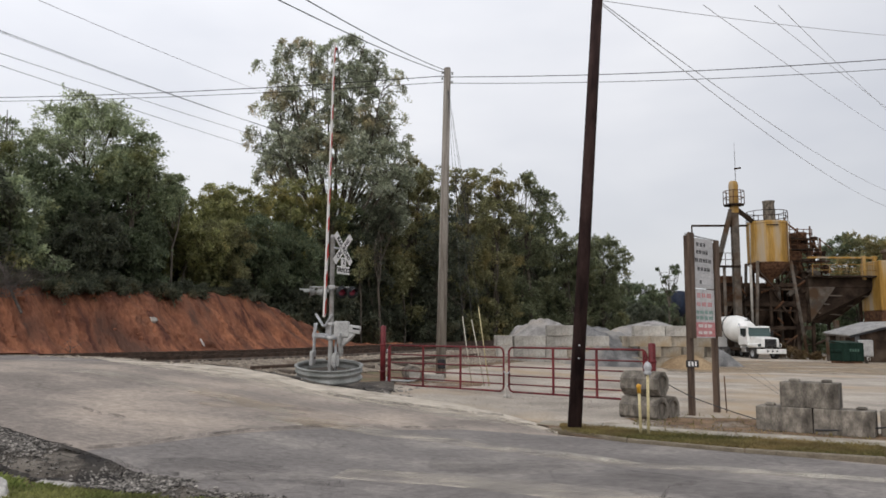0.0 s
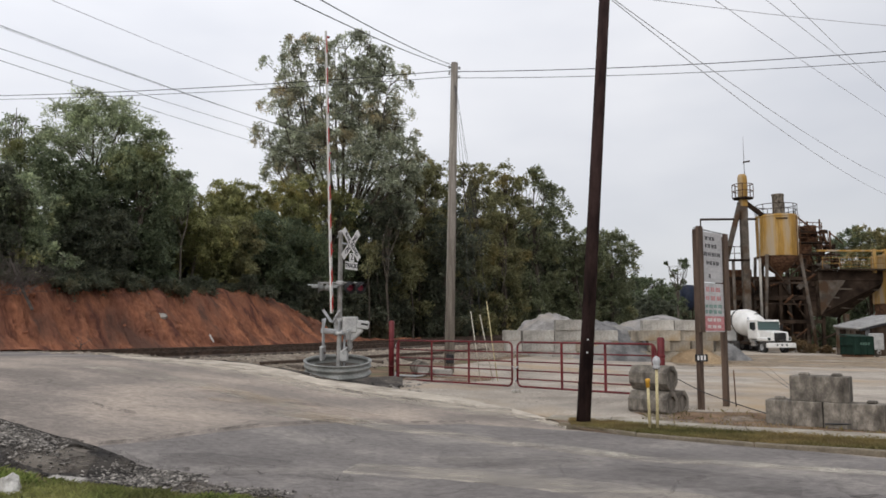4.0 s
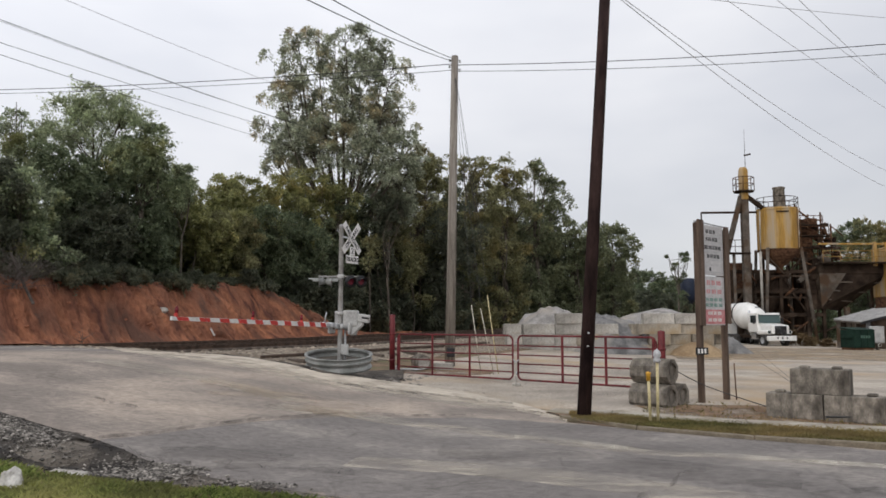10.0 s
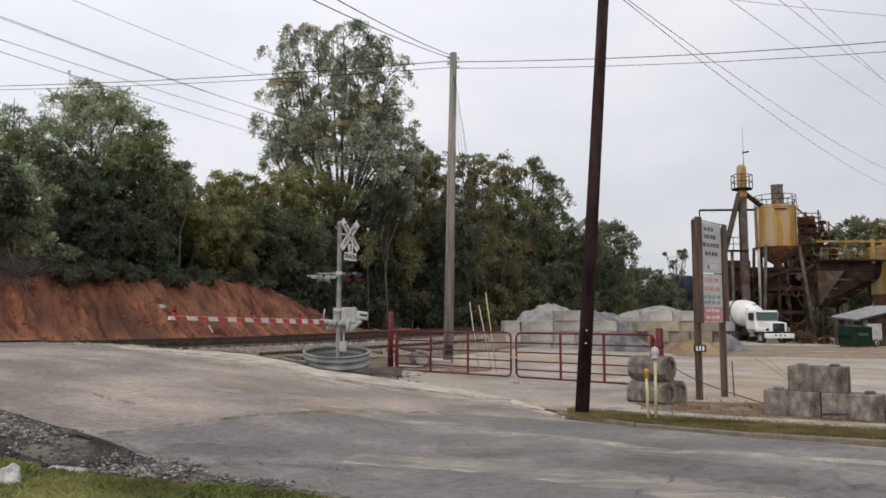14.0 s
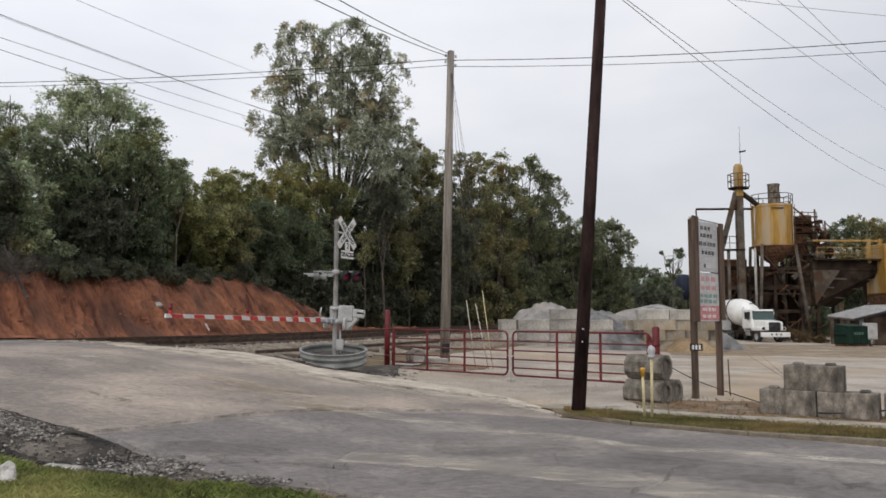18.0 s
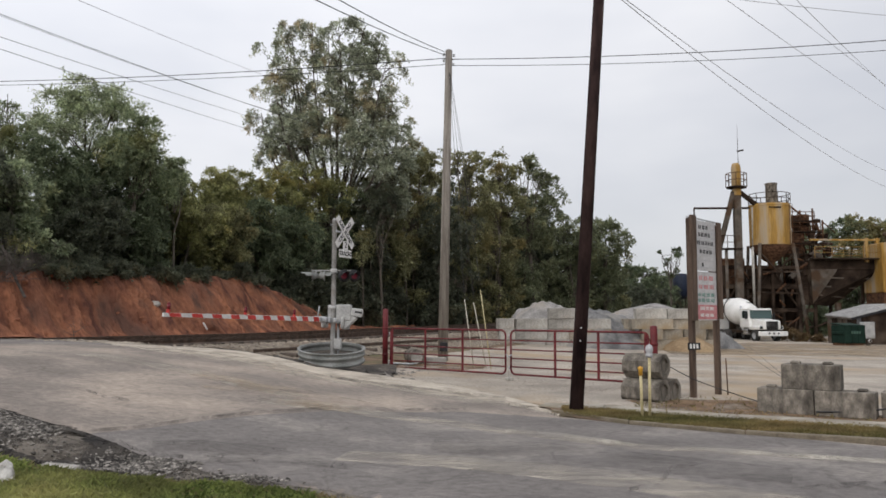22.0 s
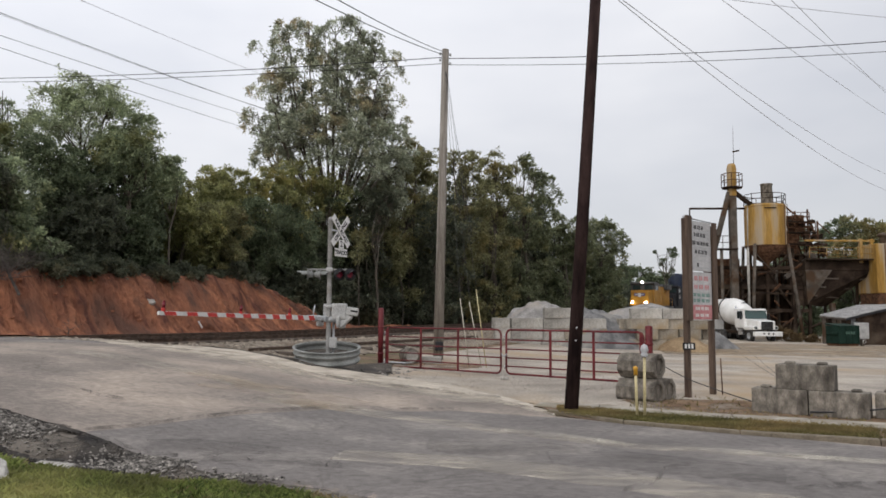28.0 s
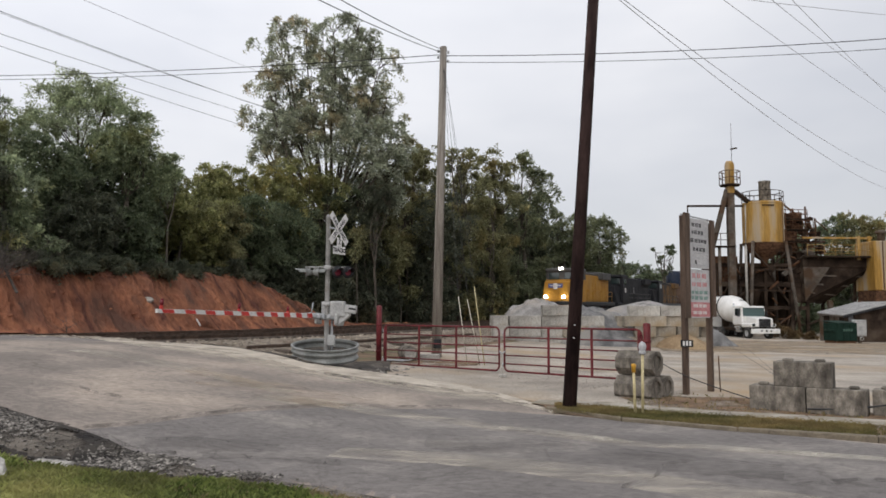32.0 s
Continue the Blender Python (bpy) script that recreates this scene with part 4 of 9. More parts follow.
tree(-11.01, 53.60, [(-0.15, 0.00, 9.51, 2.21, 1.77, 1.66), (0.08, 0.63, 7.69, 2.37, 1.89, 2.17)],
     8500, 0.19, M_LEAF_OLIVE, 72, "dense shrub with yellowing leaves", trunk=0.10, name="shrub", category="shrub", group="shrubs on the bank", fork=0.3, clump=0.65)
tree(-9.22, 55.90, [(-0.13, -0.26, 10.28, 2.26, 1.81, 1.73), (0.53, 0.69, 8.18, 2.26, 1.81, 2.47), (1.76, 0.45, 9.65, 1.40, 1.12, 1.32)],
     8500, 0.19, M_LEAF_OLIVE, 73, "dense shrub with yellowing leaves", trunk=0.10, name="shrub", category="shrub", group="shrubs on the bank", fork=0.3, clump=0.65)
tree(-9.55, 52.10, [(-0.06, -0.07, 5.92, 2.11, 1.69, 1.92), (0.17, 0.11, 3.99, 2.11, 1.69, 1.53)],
     8500, 0.19, M_LEAF_DARK, 74, "dense shrub with deep green leaves toned for shade", trunk=0.10, name="shrub", category="shrub", group="shrubs on the bank", fork=0.3, clump=0.65)
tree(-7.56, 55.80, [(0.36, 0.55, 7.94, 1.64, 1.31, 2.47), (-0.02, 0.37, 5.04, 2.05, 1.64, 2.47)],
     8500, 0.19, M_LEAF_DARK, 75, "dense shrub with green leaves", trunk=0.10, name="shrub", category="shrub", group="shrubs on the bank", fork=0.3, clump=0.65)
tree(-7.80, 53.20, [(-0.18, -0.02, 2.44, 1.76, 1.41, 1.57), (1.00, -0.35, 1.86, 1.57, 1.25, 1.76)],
     8500, 0.19, M_LEAF_SHADE, 76, "dense shrub with green leaves darkened for shade", trunk=0.10, name="shrub", category="shrub", group="shrubs on the bank", fork=0.3, clump=0.65)
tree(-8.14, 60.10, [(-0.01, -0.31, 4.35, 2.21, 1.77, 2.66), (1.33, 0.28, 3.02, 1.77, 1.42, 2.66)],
     8500, 0.19, M_LEAF_SHADE, 77, "dense shrub with green leaves darkened for shade", trunk=0.10, name="shrub", category="shrub", group="shrubs on the bank", fork=0.3, clump=0.65)
tree(-3.71, 60.00, [(1.07, -0.42, 12.76, 1.59, 1.27, 1.77), (-0.48, 0.66, 9.59, 2.03, 1.63, 2.65), (-0.46, -0.38, 6.01, 2.03, 1.63, 3.09), (0.01, 0.73, 2.47, 2.21, 1.77, 2.21)],
     10000, 0.26, M_LEAF_TURN, 120, "broad tree with dull green leaves", trunk=0.24, clump=0.85)
tree(-1.84, 64.00, [(0.45, -0.30, 14.24, 1.98, 1.58, 1.41), (0.70, 0.86, 11.58, 2.36, 1.89, 2.36), (-0.01, 0.39, 8.22, 2.36, 1.89, 2.83), (0.24, 0.01, 3.95, 2.45, 1.96, 2.83)],
     10000, 0.27, M_LEAF_TURN, 121, "tall tree with greyish green leaves", trunk=0.24, clump=0.85)
tree(2.63, 70.00, [(0.04, 0.03, 14.63, 2.06, 1.65, 1.34), (0.81, 0.31, 12.25, 2.58, 2.06, 2.58), (0.27, 0.18, 8.31, 2.58, 2.06, 3.09), (0.00, -0.40, 3.65, 2.68, 2.14, 3.09)],
     10000, 0.28, M_LEAF_TURN, 122, "tall tree with leaves turning yellow", trunk=0.24, clump=1.00)
tree(5.50, 74.00, [(0.35, -0.43, 14.54, 1.85, 1.48, 1.53), (0.88, 0.02, 11.75, 2.51, 2.01, 2.72), (0.30, 0.91, 7.60, 2.62, 2.09, 3.27), (-0.00, 0.27, 3.23, 2.72, 2.18, 3.00)],
     10000, 0.29, M_LEAF_TURN, 123, "tree with olive autumn leaves", trunk=0.24, clump=1.00)
tree(9.78, 80.00, [(0.43, -0.60, 15.89, 1.77, 1.41, 1.65), (1.00, 0.57, 13.47, 2.24, 1.79, 2.24), (0.07, 0.49, 10.47, 2.71, 2.17, 2.95), (-0.27, 0.92, 6.31, 2.83, 2.26, 3.53), (-0.31, -0.70, 2.77, 2.83, 2.26, 2.95)],
     14000, 0.29, M_LEAF_DULL, 124, "tall tree with dark green leaves", trunk=0.24, clump=1.00)
tree(14.97, 88.00, [(2.68, 0.43, 9.40, 2.20, 1.76, 2.59), (0.42, -0.78, 10.38, 2.20, 1.76, 1.81), (0.04, 0.35, 7.11, 2.85, 2.28, 3.24), (-0.35, -0.52, 2.90, 2.85, 2.28, 2.92)],
     12000, 0.30, M_LEAF_DULL, 125, "rounded tree with green leaves", trunk=0.24, clump=1.00)
tree(20.49, 94.00, [(0.45, -0.61, 9.94, 2.77, 2.22, 2.22), (0.40, 0.96, 7.15, 3.18, 2.55, 2.77), (-0.38, -1.00, 2.99, 3.18, 2.55, 3.11)],
     12000, 0.31, M_LEAF_DULL, 126, "rounded tree with dark green leaves", trunk=0.24, clump=1.00)
# inner trees: the shade between the crowns is put into their leaf colour
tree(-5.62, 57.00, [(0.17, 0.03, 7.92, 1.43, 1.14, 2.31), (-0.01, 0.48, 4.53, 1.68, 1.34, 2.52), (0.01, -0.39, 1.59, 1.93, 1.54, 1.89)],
     10000, 0.25, M_LEAF_SHADE, 127, "dense tree with leaves darkened for shade", trunk=0.24, clump=0.85)
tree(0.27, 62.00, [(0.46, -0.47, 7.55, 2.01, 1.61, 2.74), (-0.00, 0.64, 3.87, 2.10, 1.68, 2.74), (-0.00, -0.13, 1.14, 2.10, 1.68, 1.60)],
     10000, 0.26, M_LEAF_SHADE, 128, "dense tree with leaves darkened for shade", trunk=0.24, clump=0.85)
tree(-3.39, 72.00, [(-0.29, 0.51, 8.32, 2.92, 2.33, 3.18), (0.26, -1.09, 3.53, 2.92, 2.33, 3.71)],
     10000, 0.30, M_LEAF_SHADE, 129, "dense tree with leaves darkened for shade", trunk=0.24, clump=1.00)
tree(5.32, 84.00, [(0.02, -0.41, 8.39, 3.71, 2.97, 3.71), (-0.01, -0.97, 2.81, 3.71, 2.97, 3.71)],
     10000, 0.31, M_LEAF_SHADE, 130, "dense tree with leaves darkened for shade", trunk=0.24, clump=1.00)
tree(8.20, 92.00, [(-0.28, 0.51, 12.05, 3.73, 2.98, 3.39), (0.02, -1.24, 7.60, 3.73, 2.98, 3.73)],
     10000, 0.33, M_LEAF_SHADE, 131, "dense tree with leaves darkened for shade", trunk=0.24, clump=1.00)
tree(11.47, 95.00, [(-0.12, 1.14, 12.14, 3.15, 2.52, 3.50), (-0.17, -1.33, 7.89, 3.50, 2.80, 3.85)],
     10000, 0.33, M_LEAF_SHADE, 132, "dense tree with leaves darkened for shade", trunk=0.24, clump=1.00)
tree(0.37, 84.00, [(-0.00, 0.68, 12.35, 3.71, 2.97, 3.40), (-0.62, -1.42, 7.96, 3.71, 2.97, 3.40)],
     10000, 0.33, M_LEAF_SHADE, 133, "dense tree with leaves darkened for shade", trunk=0.24, clump=1.00)
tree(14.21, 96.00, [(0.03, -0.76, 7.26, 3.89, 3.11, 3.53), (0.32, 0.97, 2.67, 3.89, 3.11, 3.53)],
     10000, 0.33, M_LEAF_SHADE, 134, "dense tree with leaves darkened for shade", trunk=0.24, clump=1.00)
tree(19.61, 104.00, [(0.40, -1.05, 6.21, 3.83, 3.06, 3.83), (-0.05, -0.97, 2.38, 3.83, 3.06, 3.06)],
     10000, 0.35, M_LEAF_SHADE, 135, "dense tree with leaves darkened for shade", trunk=0.24, clump=1.00)
# thickets below the crowns, their leaves coloured dark as if in shade
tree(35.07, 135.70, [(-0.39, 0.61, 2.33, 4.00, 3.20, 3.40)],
     7000, 0.38, M_LEAF_SHADE, 220, "dense thicket beyond the tracks with leaves darkened for shade", trunk=0.10, name="shrub", category="shrub", group="thickets beyond the tracks", fork=0.3, clump=0.9)
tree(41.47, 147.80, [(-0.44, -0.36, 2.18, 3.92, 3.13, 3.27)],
     7000, 0.40, M_LEAF_SHADE, 221, "dense thicket beyond the tracks with leaves darkened for shade", trunk=0.10, name="shrub", category="shrub", group="thickets beyond the tracks", fork=0.3, clump=0.9)
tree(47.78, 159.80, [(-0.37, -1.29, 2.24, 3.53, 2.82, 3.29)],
     7000, 0.41, M_LEAF_SHADE, 222, "dense thicket beyond the tracks with leaves darkened for shade", trunk=0.10, name="shrub", category="shrub", group="thickets beyond the tracks", fork=0.3, clump=0.9)
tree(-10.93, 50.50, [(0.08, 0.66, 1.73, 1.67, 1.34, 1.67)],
     7000, 0.28, M_LEAF_SHADE, 223, "dense thicket beyond the tracks with leaves darkened for shade", trunk=0.10, name="shrub", category="shrub", group="thickets beyond the tracks", fork=0.3, clump=0.9)
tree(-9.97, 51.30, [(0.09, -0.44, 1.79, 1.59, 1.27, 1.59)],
     7000, 0.28, M_LEAF_SHADE, 224, "dense thicket beyond the tracks with leaves darkened for shade", trunk=0.10, name="shrub", category="shrub", group="thickets beyond the tracks", fork=0.3, clump=0.9)
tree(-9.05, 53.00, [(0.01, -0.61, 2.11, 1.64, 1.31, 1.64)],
     7000, 0.28, M_LEAF_SHADE, 225, "dense thicket beyond the tracks with leaves darkened for shade", trunk=0.10, name="shrub", category="shrub", group="thickets beyond the tracks", fork=0.3, clump=0.9)
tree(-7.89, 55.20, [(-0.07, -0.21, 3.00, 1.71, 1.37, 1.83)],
     7000, 0.29, M_LEAF_SHADE, 226, "dense thicket beyond the tracks with leaves darkened for shade", trunk=0.10, name="shrub", category="shrub", group="thickets beyond the tracks", fork=0.3, clump=0.9)
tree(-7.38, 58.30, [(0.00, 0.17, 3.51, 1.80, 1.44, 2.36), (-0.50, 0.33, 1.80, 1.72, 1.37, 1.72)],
     7000, 0.29, M_LEAF_SHADE, 227, "dense thicket beyond the tracks with leaves darkened for shade", trunk=0.10, name="shrub", category="shrub", group="thickets beyond the tracks", fork=0.3, clump=0.9)
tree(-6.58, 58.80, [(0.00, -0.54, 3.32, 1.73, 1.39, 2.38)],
     7000, 0.29, M_LEAF_SHADE, 228, "dense thicket beyond the tracks with leaves darkened for shade", trunk=0.10, name="shrub", category="shrub", group="thickets beyond the tracks", fork=0.3, clump=0.9)
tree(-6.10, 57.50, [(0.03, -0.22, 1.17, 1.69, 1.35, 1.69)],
     7000, 0.29, M_LEAF_SHADE, 229, "dense thicket beyond the tracks with leaves darkened for shade", trunk=0.10, name="shrub", category="shrub", group="thickets beyond the tracks", fork=0.3, clump=0.9)
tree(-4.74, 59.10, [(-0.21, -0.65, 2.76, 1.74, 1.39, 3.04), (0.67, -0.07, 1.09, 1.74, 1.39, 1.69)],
     7000, 0.29, M_LEAF_SHADE, 230, "dense thicket beyond the tracks with leaves darkened for shade", trunk=0.10, name="shrub", category="shrub", group="thickets beyond the tracks", fork=0.3, clump=0.9)
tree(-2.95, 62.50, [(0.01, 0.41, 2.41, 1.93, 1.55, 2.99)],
     7000, 0.29, M_LEAF_SHADE, 231, "dense thicket beyond the tracks with leaves darkened for shade", trunk=0.10, name="shrub", category="shrub", group="thickets beyond the tracks", fork=0.3, clump=0.9)
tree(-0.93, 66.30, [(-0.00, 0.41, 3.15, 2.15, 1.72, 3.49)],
     7000, 0.30, M_LEAF_SHADE, 232, "dense thicket beyond the tracks with leaves darkened for shade", trunk=0.10, name="shrub", category="shrub", group="thickets beyond the tracks", fork=0.3, clump=0.9)
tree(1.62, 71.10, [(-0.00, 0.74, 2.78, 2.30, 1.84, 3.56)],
     7000, 0.31, M_LEAF_SHADE, 233, "dense thicket beyond the tracks with leaves darkened for shade", trunk=0.10, name="shrub", category="shrub", group="thickets beyond the tracks", fork=0.3, clump=0.9)
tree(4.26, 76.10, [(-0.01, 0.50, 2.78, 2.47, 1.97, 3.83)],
     7000, 0.31, M_LEAF_SHADE, 234, "dense thicket beyond the tracks with leaves darkened for shade", trunk=0.10, name="shrub", category="shrub", group="thickets beyond the tracks", fork=0.3, clump=0.9)
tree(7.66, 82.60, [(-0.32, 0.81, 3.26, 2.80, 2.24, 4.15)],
     7000, 0.32, M_LEAF_SHADE, 235, "dense thicket beyond the tracks with leaves darkened for shade", trunk=0.10, name="shrub", category="shrub", group="thickets beyond the tracks", fork=0.3, clump=0.9)
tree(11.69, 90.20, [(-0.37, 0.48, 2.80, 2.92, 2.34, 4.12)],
     7000, 0.33, M_LEAF_SHADE, 236, "dense thicket beyond the tracks with leaves darkened for shade", trunk=0.10, name="shrub", category="shrub", group="thickets beyond the tracks", fork=0.3, clump=0.9)
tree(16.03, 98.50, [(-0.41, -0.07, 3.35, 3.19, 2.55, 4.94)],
     7000, 0.34, M_LEAF_SHADE, 237, "dense thicket beyond the tracks with leaves darkened for shade", trunk=0.10, name="shrub", category="shrub", group="thickets beyond the tracks", fork=0.3, clump=0.9)
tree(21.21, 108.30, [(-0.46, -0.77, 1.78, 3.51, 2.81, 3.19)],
     7000, 0.35, M_LEAF_SHADE, 238, "dense thicket beyond the tracks with leaves darkened for shade", trunk=0.10, name="shrub", category="shrub", group="thickets beyond the tracks", fork=0.3, clump=0.9)
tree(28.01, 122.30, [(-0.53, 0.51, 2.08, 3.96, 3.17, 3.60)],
     7000, 0.37, M_LEAF_SHADE, 239, "dense thicket beyond the tracks with leaves darkened for shade", trunk=0.10, name="shrub", category="shrub", group="thickets beyond the tracks", fork=0.3, clump=0.9)
tree(-4.08, 56.00, [(0.71, -0.08, 9.56, 0.58, 0.80, 0.82), (0.17, -0.20, 8.64, 0.62, 0.80, 0.82), (-0.41, -0.02, 7.72, 0.58, 0.80, 0.82), (-0.98, 0.16, 6.63, 0.54, 0.80, 0.99)],
     3600, 0.20, M_LEAF_SHADE, 301, "dead tree smothered in dark vines", trunk=0.12, clump=0.4)
tree(41.16, 135.00, [(-1.4, -0.2, 11.3, 1.0, 0.8, 0.9), (-0.5, 0.0, 9.6, 0.7, 0.8, 1.0), (1.6, 0.0, 11.0, 0.8, 0.8, 1.5), (1.2, 0.1, 9.0, 0.7, 0.8, 1.2), (0.4, 0.0, 6.6, 0.8, 0.8, 2.4), (0.3, 0.0, 3.2, 1.0, 0.8, 2.2)],
     2000, 0.30, M_LEAF_DARK, 302, "nearly bare tree with clumps of vine", trunk=0.22, clump=0.5)
# filling behind the shrubs; its dark leaf colour stands in for deep shade
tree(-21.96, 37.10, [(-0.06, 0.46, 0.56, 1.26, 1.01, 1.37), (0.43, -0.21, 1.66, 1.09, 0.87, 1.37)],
     5200, 0.30, M_LEAF_SHADE, 330, "dense thicket behind the shrubs with leaves darkened for shade", trunk=0.10, name="shrub", category="shrub", group="thickets behind the shrubs", fork=0.3, clump=0.85)
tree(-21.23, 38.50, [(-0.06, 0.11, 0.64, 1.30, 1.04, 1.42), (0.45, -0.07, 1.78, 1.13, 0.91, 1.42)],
     5200, 0.30, M_LEAF_SHADE, 331, "dense thicket behind the shrubs with leaves darkened for shade", trunk=0.10, name="shrub", category="shrub", group="thickets behind the shrubs", fork=0.3, clump=0.85)
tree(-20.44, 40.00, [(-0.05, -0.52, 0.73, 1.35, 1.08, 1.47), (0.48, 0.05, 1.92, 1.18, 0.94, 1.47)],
     5200, 0.30, M_LEAF_SHADE, 332, "dense thicket behind the shrubs with leaves darkened for shade", trunk=0.10, name="shrub", category="shrub", group="thickets behind the shrubs", fork=0.3, clump=0.85)
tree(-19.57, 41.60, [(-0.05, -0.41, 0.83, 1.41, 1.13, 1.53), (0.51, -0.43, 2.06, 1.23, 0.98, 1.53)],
     5200, 0.30, M_LEAF_SHADE, 333, "dense thicket behind the shrubs with leaves darkened for shade", trunk=0.10, name="shrub", category="shrub", group="thickets behind the shrubs", fork=0.3, clump=0.85)
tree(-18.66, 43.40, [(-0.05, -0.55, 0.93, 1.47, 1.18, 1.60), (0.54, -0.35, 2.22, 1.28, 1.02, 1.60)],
     5200, 0.30, M_LEAF_SHADE, 334, "dense thicket behind the shrubs with leaves darkened for shade", trunk=0.10, name="shrub", category="shrub", group="thickets behind the shrubs", fork=0.3, clump=0.85)
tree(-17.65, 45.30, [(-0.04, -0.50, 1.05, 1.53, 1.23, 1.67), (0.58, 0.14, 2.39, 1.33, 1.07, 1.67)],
     5200, 0.30, M_LEAF_SHADE, 335, "dense thicket behind the shrubs with leaves darkened for shade", trunk=0.10, name="shrub", category="shrub", group="thickets behind the shrubs", fork=0.3, clump=0.85)
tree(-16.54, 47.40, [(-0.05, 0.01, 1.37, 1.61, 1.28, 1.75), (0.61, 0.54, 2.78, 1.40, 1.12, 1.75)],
     5200, 0.30, M_LEAF_SHADE, 336, "dense thicket behind the shrubs with leaves darkened for shade", trunk=0.10, name="shrub", category="shrub", group="thickets behind the shrubs", fork=0.3, clump=0.85)
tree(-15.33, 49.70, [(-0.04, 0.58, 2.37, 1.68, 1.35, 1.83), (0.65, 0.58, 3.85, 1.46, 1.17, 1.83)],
     5200, 0.30, M_LEAF_SHADE, 337, "dense thicket behind the shrubs with leaves darkened for shade", trunk=0.10, name="shrub", category="shrub", group="thickets behind the shrubs", fork=0.3, clump=0.85)
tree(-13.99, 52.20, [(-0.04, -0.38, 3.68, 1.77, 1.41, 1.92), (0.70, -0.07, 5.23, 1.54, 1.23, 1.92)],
     5200, 0.30, M_LEAF_SHADE, 338, "dense thicket behind the shrubs with leaves darkened for shade", trunk=0.10, name="shrub", category="shrub", group="thickets behind the shrubs", fork=0.3, clump=0.85)
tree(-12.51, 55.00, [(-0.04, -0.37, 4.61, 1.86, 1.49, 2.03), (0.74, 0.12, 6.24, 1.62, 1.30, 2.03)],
     5200, 0.30, M_LEAF_SHADE, 339, "dense thicket behind the shrubs with leaves darkened for shade", trunk=0.10, name="shrub", category="shrub", group="thickets behind the shrubs", fork=0.3, clump=0.85)
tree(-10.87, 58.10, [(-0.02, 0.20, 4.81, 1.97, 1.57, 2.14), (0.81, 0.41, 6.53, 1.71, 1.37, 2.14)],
     5200, 0.30, M_LEAF_SHADE, 340, "dense thicket behind the shrubs with leaves darkened for shade", trunk=0.10, name="shrub", category="shrub", group="thickets behind the shrubs", fork=0.3, clump=0.85)
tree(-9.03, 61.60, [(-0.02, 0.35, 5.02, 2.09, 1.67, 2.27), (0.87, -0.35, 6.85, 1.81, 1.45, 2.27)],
     5200, 0.30, M_LEAF_SHADE, 341, "dense thicket behind the shrubs with leaves darkened for shade", trunk=0.10, name="shrub", category="shrub", group="thickets behind the shrubs", fork=0.3, clump=0.85)
tree(-5.15, 54.20, [(-0.10, -0.19, 5.93, 0.48, 0.80, 1.36)],
     420, 0.20, M_LEAF_TURN, 500, "slender sapling with a bare grey stem", trunk=0.06, name="sapling", category="sapling", group="saplings beyond the tracks", clump=0.5, limbs=False, fork=0.5)
tree(-4.49, 56.50, [(-0.49, -0.16, 6.40, 0.50, 0.80, 1.41)],
     420, 0.20, M_LEAF_TURN, 501, "slender sapling with a bare grey stem", trunk=0.07, name="sapling", category="sapling", group="saplings beyond the tracks", clump=0.5, limbs=False, fork=0.5)
tree(-3.58, 59.30, [(0.21, -0.17, 7.08, 0.52, 0.80, 1.48)],
     420, 0.20, M_LEAF_TURN, 502, "slender sapling with a bare grey stem", trunk=0.06, name="sapling", category="sapling", group="saplings beyond the tracks", clump=0.5, limbs=False, fork=0.5)
tree(-2.33, 59.60, [(-0.35, -0.12, 7.14, 0.53, 0.80, 1.49)],
     420, 0.20, M_LEAF_TURN, 503, "slender sapling with a bare grey stem", trunk=0.07, name="sapling", category="sapling", group="saplings beyond the tracks", clump=0.5, limbs=False, fork=0.5)
tree(-1.90, 61.40, [(0.01, -0.08, 6.67, 0.54, 0.80, 1.54)],
     420, 0.20, M_LEAF_TURN, 504, "slender sapling with a bare grey stem", trunk=0.06, name="sapling", category="sapling", group="saplings beyond the tracks", clump=0.5, limbs=False, fork=0.5)
tree(-0.57, 65.00, [(0.16, 0.19, 7.70, 0.57, 0.80, 1.63)],
     420, 0.20, M_LEAF_TURN, 505, "slender sapling with a bare grey stem", trunk=0.07, name="sapling", category="sapling", group="saplings beyond the tracks", clump=0.5, limbs=False, fork=0.5)
tree(0.19, 64.30, [(0.53, -0.03, 6.15, 0.57, 0.80, 1.61)],
     420, 0.20, M_LEAF_TURN, 506, "slender sapling with a bare grey stem", trunk=0.06, name="sapling", category="sapling", group="saplings beyond the tracks", clump=0.5, limbs=False, fork=0.5)
tree(1.40, 67.70, [(0.02, -0.21, 6.85, 0.60, 0.80, 1.69)],
     420, 0.20, M_LEAF_TURN, 507, "slender sapling with a bare grey stem", trunk=0.07, name="sapling", category="sapling", group="saplings beyond the tracks", clump=0.5, limbs=False, fork=0.5)
tree(2.01, 69.90, [(-0.10, -0.16, 7.19, 0.62, 0.80, 1.75)],
     420, 0.20, M_LEAF_TURN, 508, "slender sapling with a bare grey stem", trunk=0.06, name="sapling", category="sapling", group="saplings beyond the tracks", clump=0.5, limbs=False, fork=0.5)
tree(3.54, 70.70, [(-0.50, -0.07, 6.38, 0.62, 0.80, 1.77)],
     420, 0.20, M_LEAF_TURN, 509, "slender sapling with a bare grey stem", trunk=0.07, name="sapling", category="sapling", group="saplings beyond the tracks", clump=0.5, limbs=False, fork=0.5)
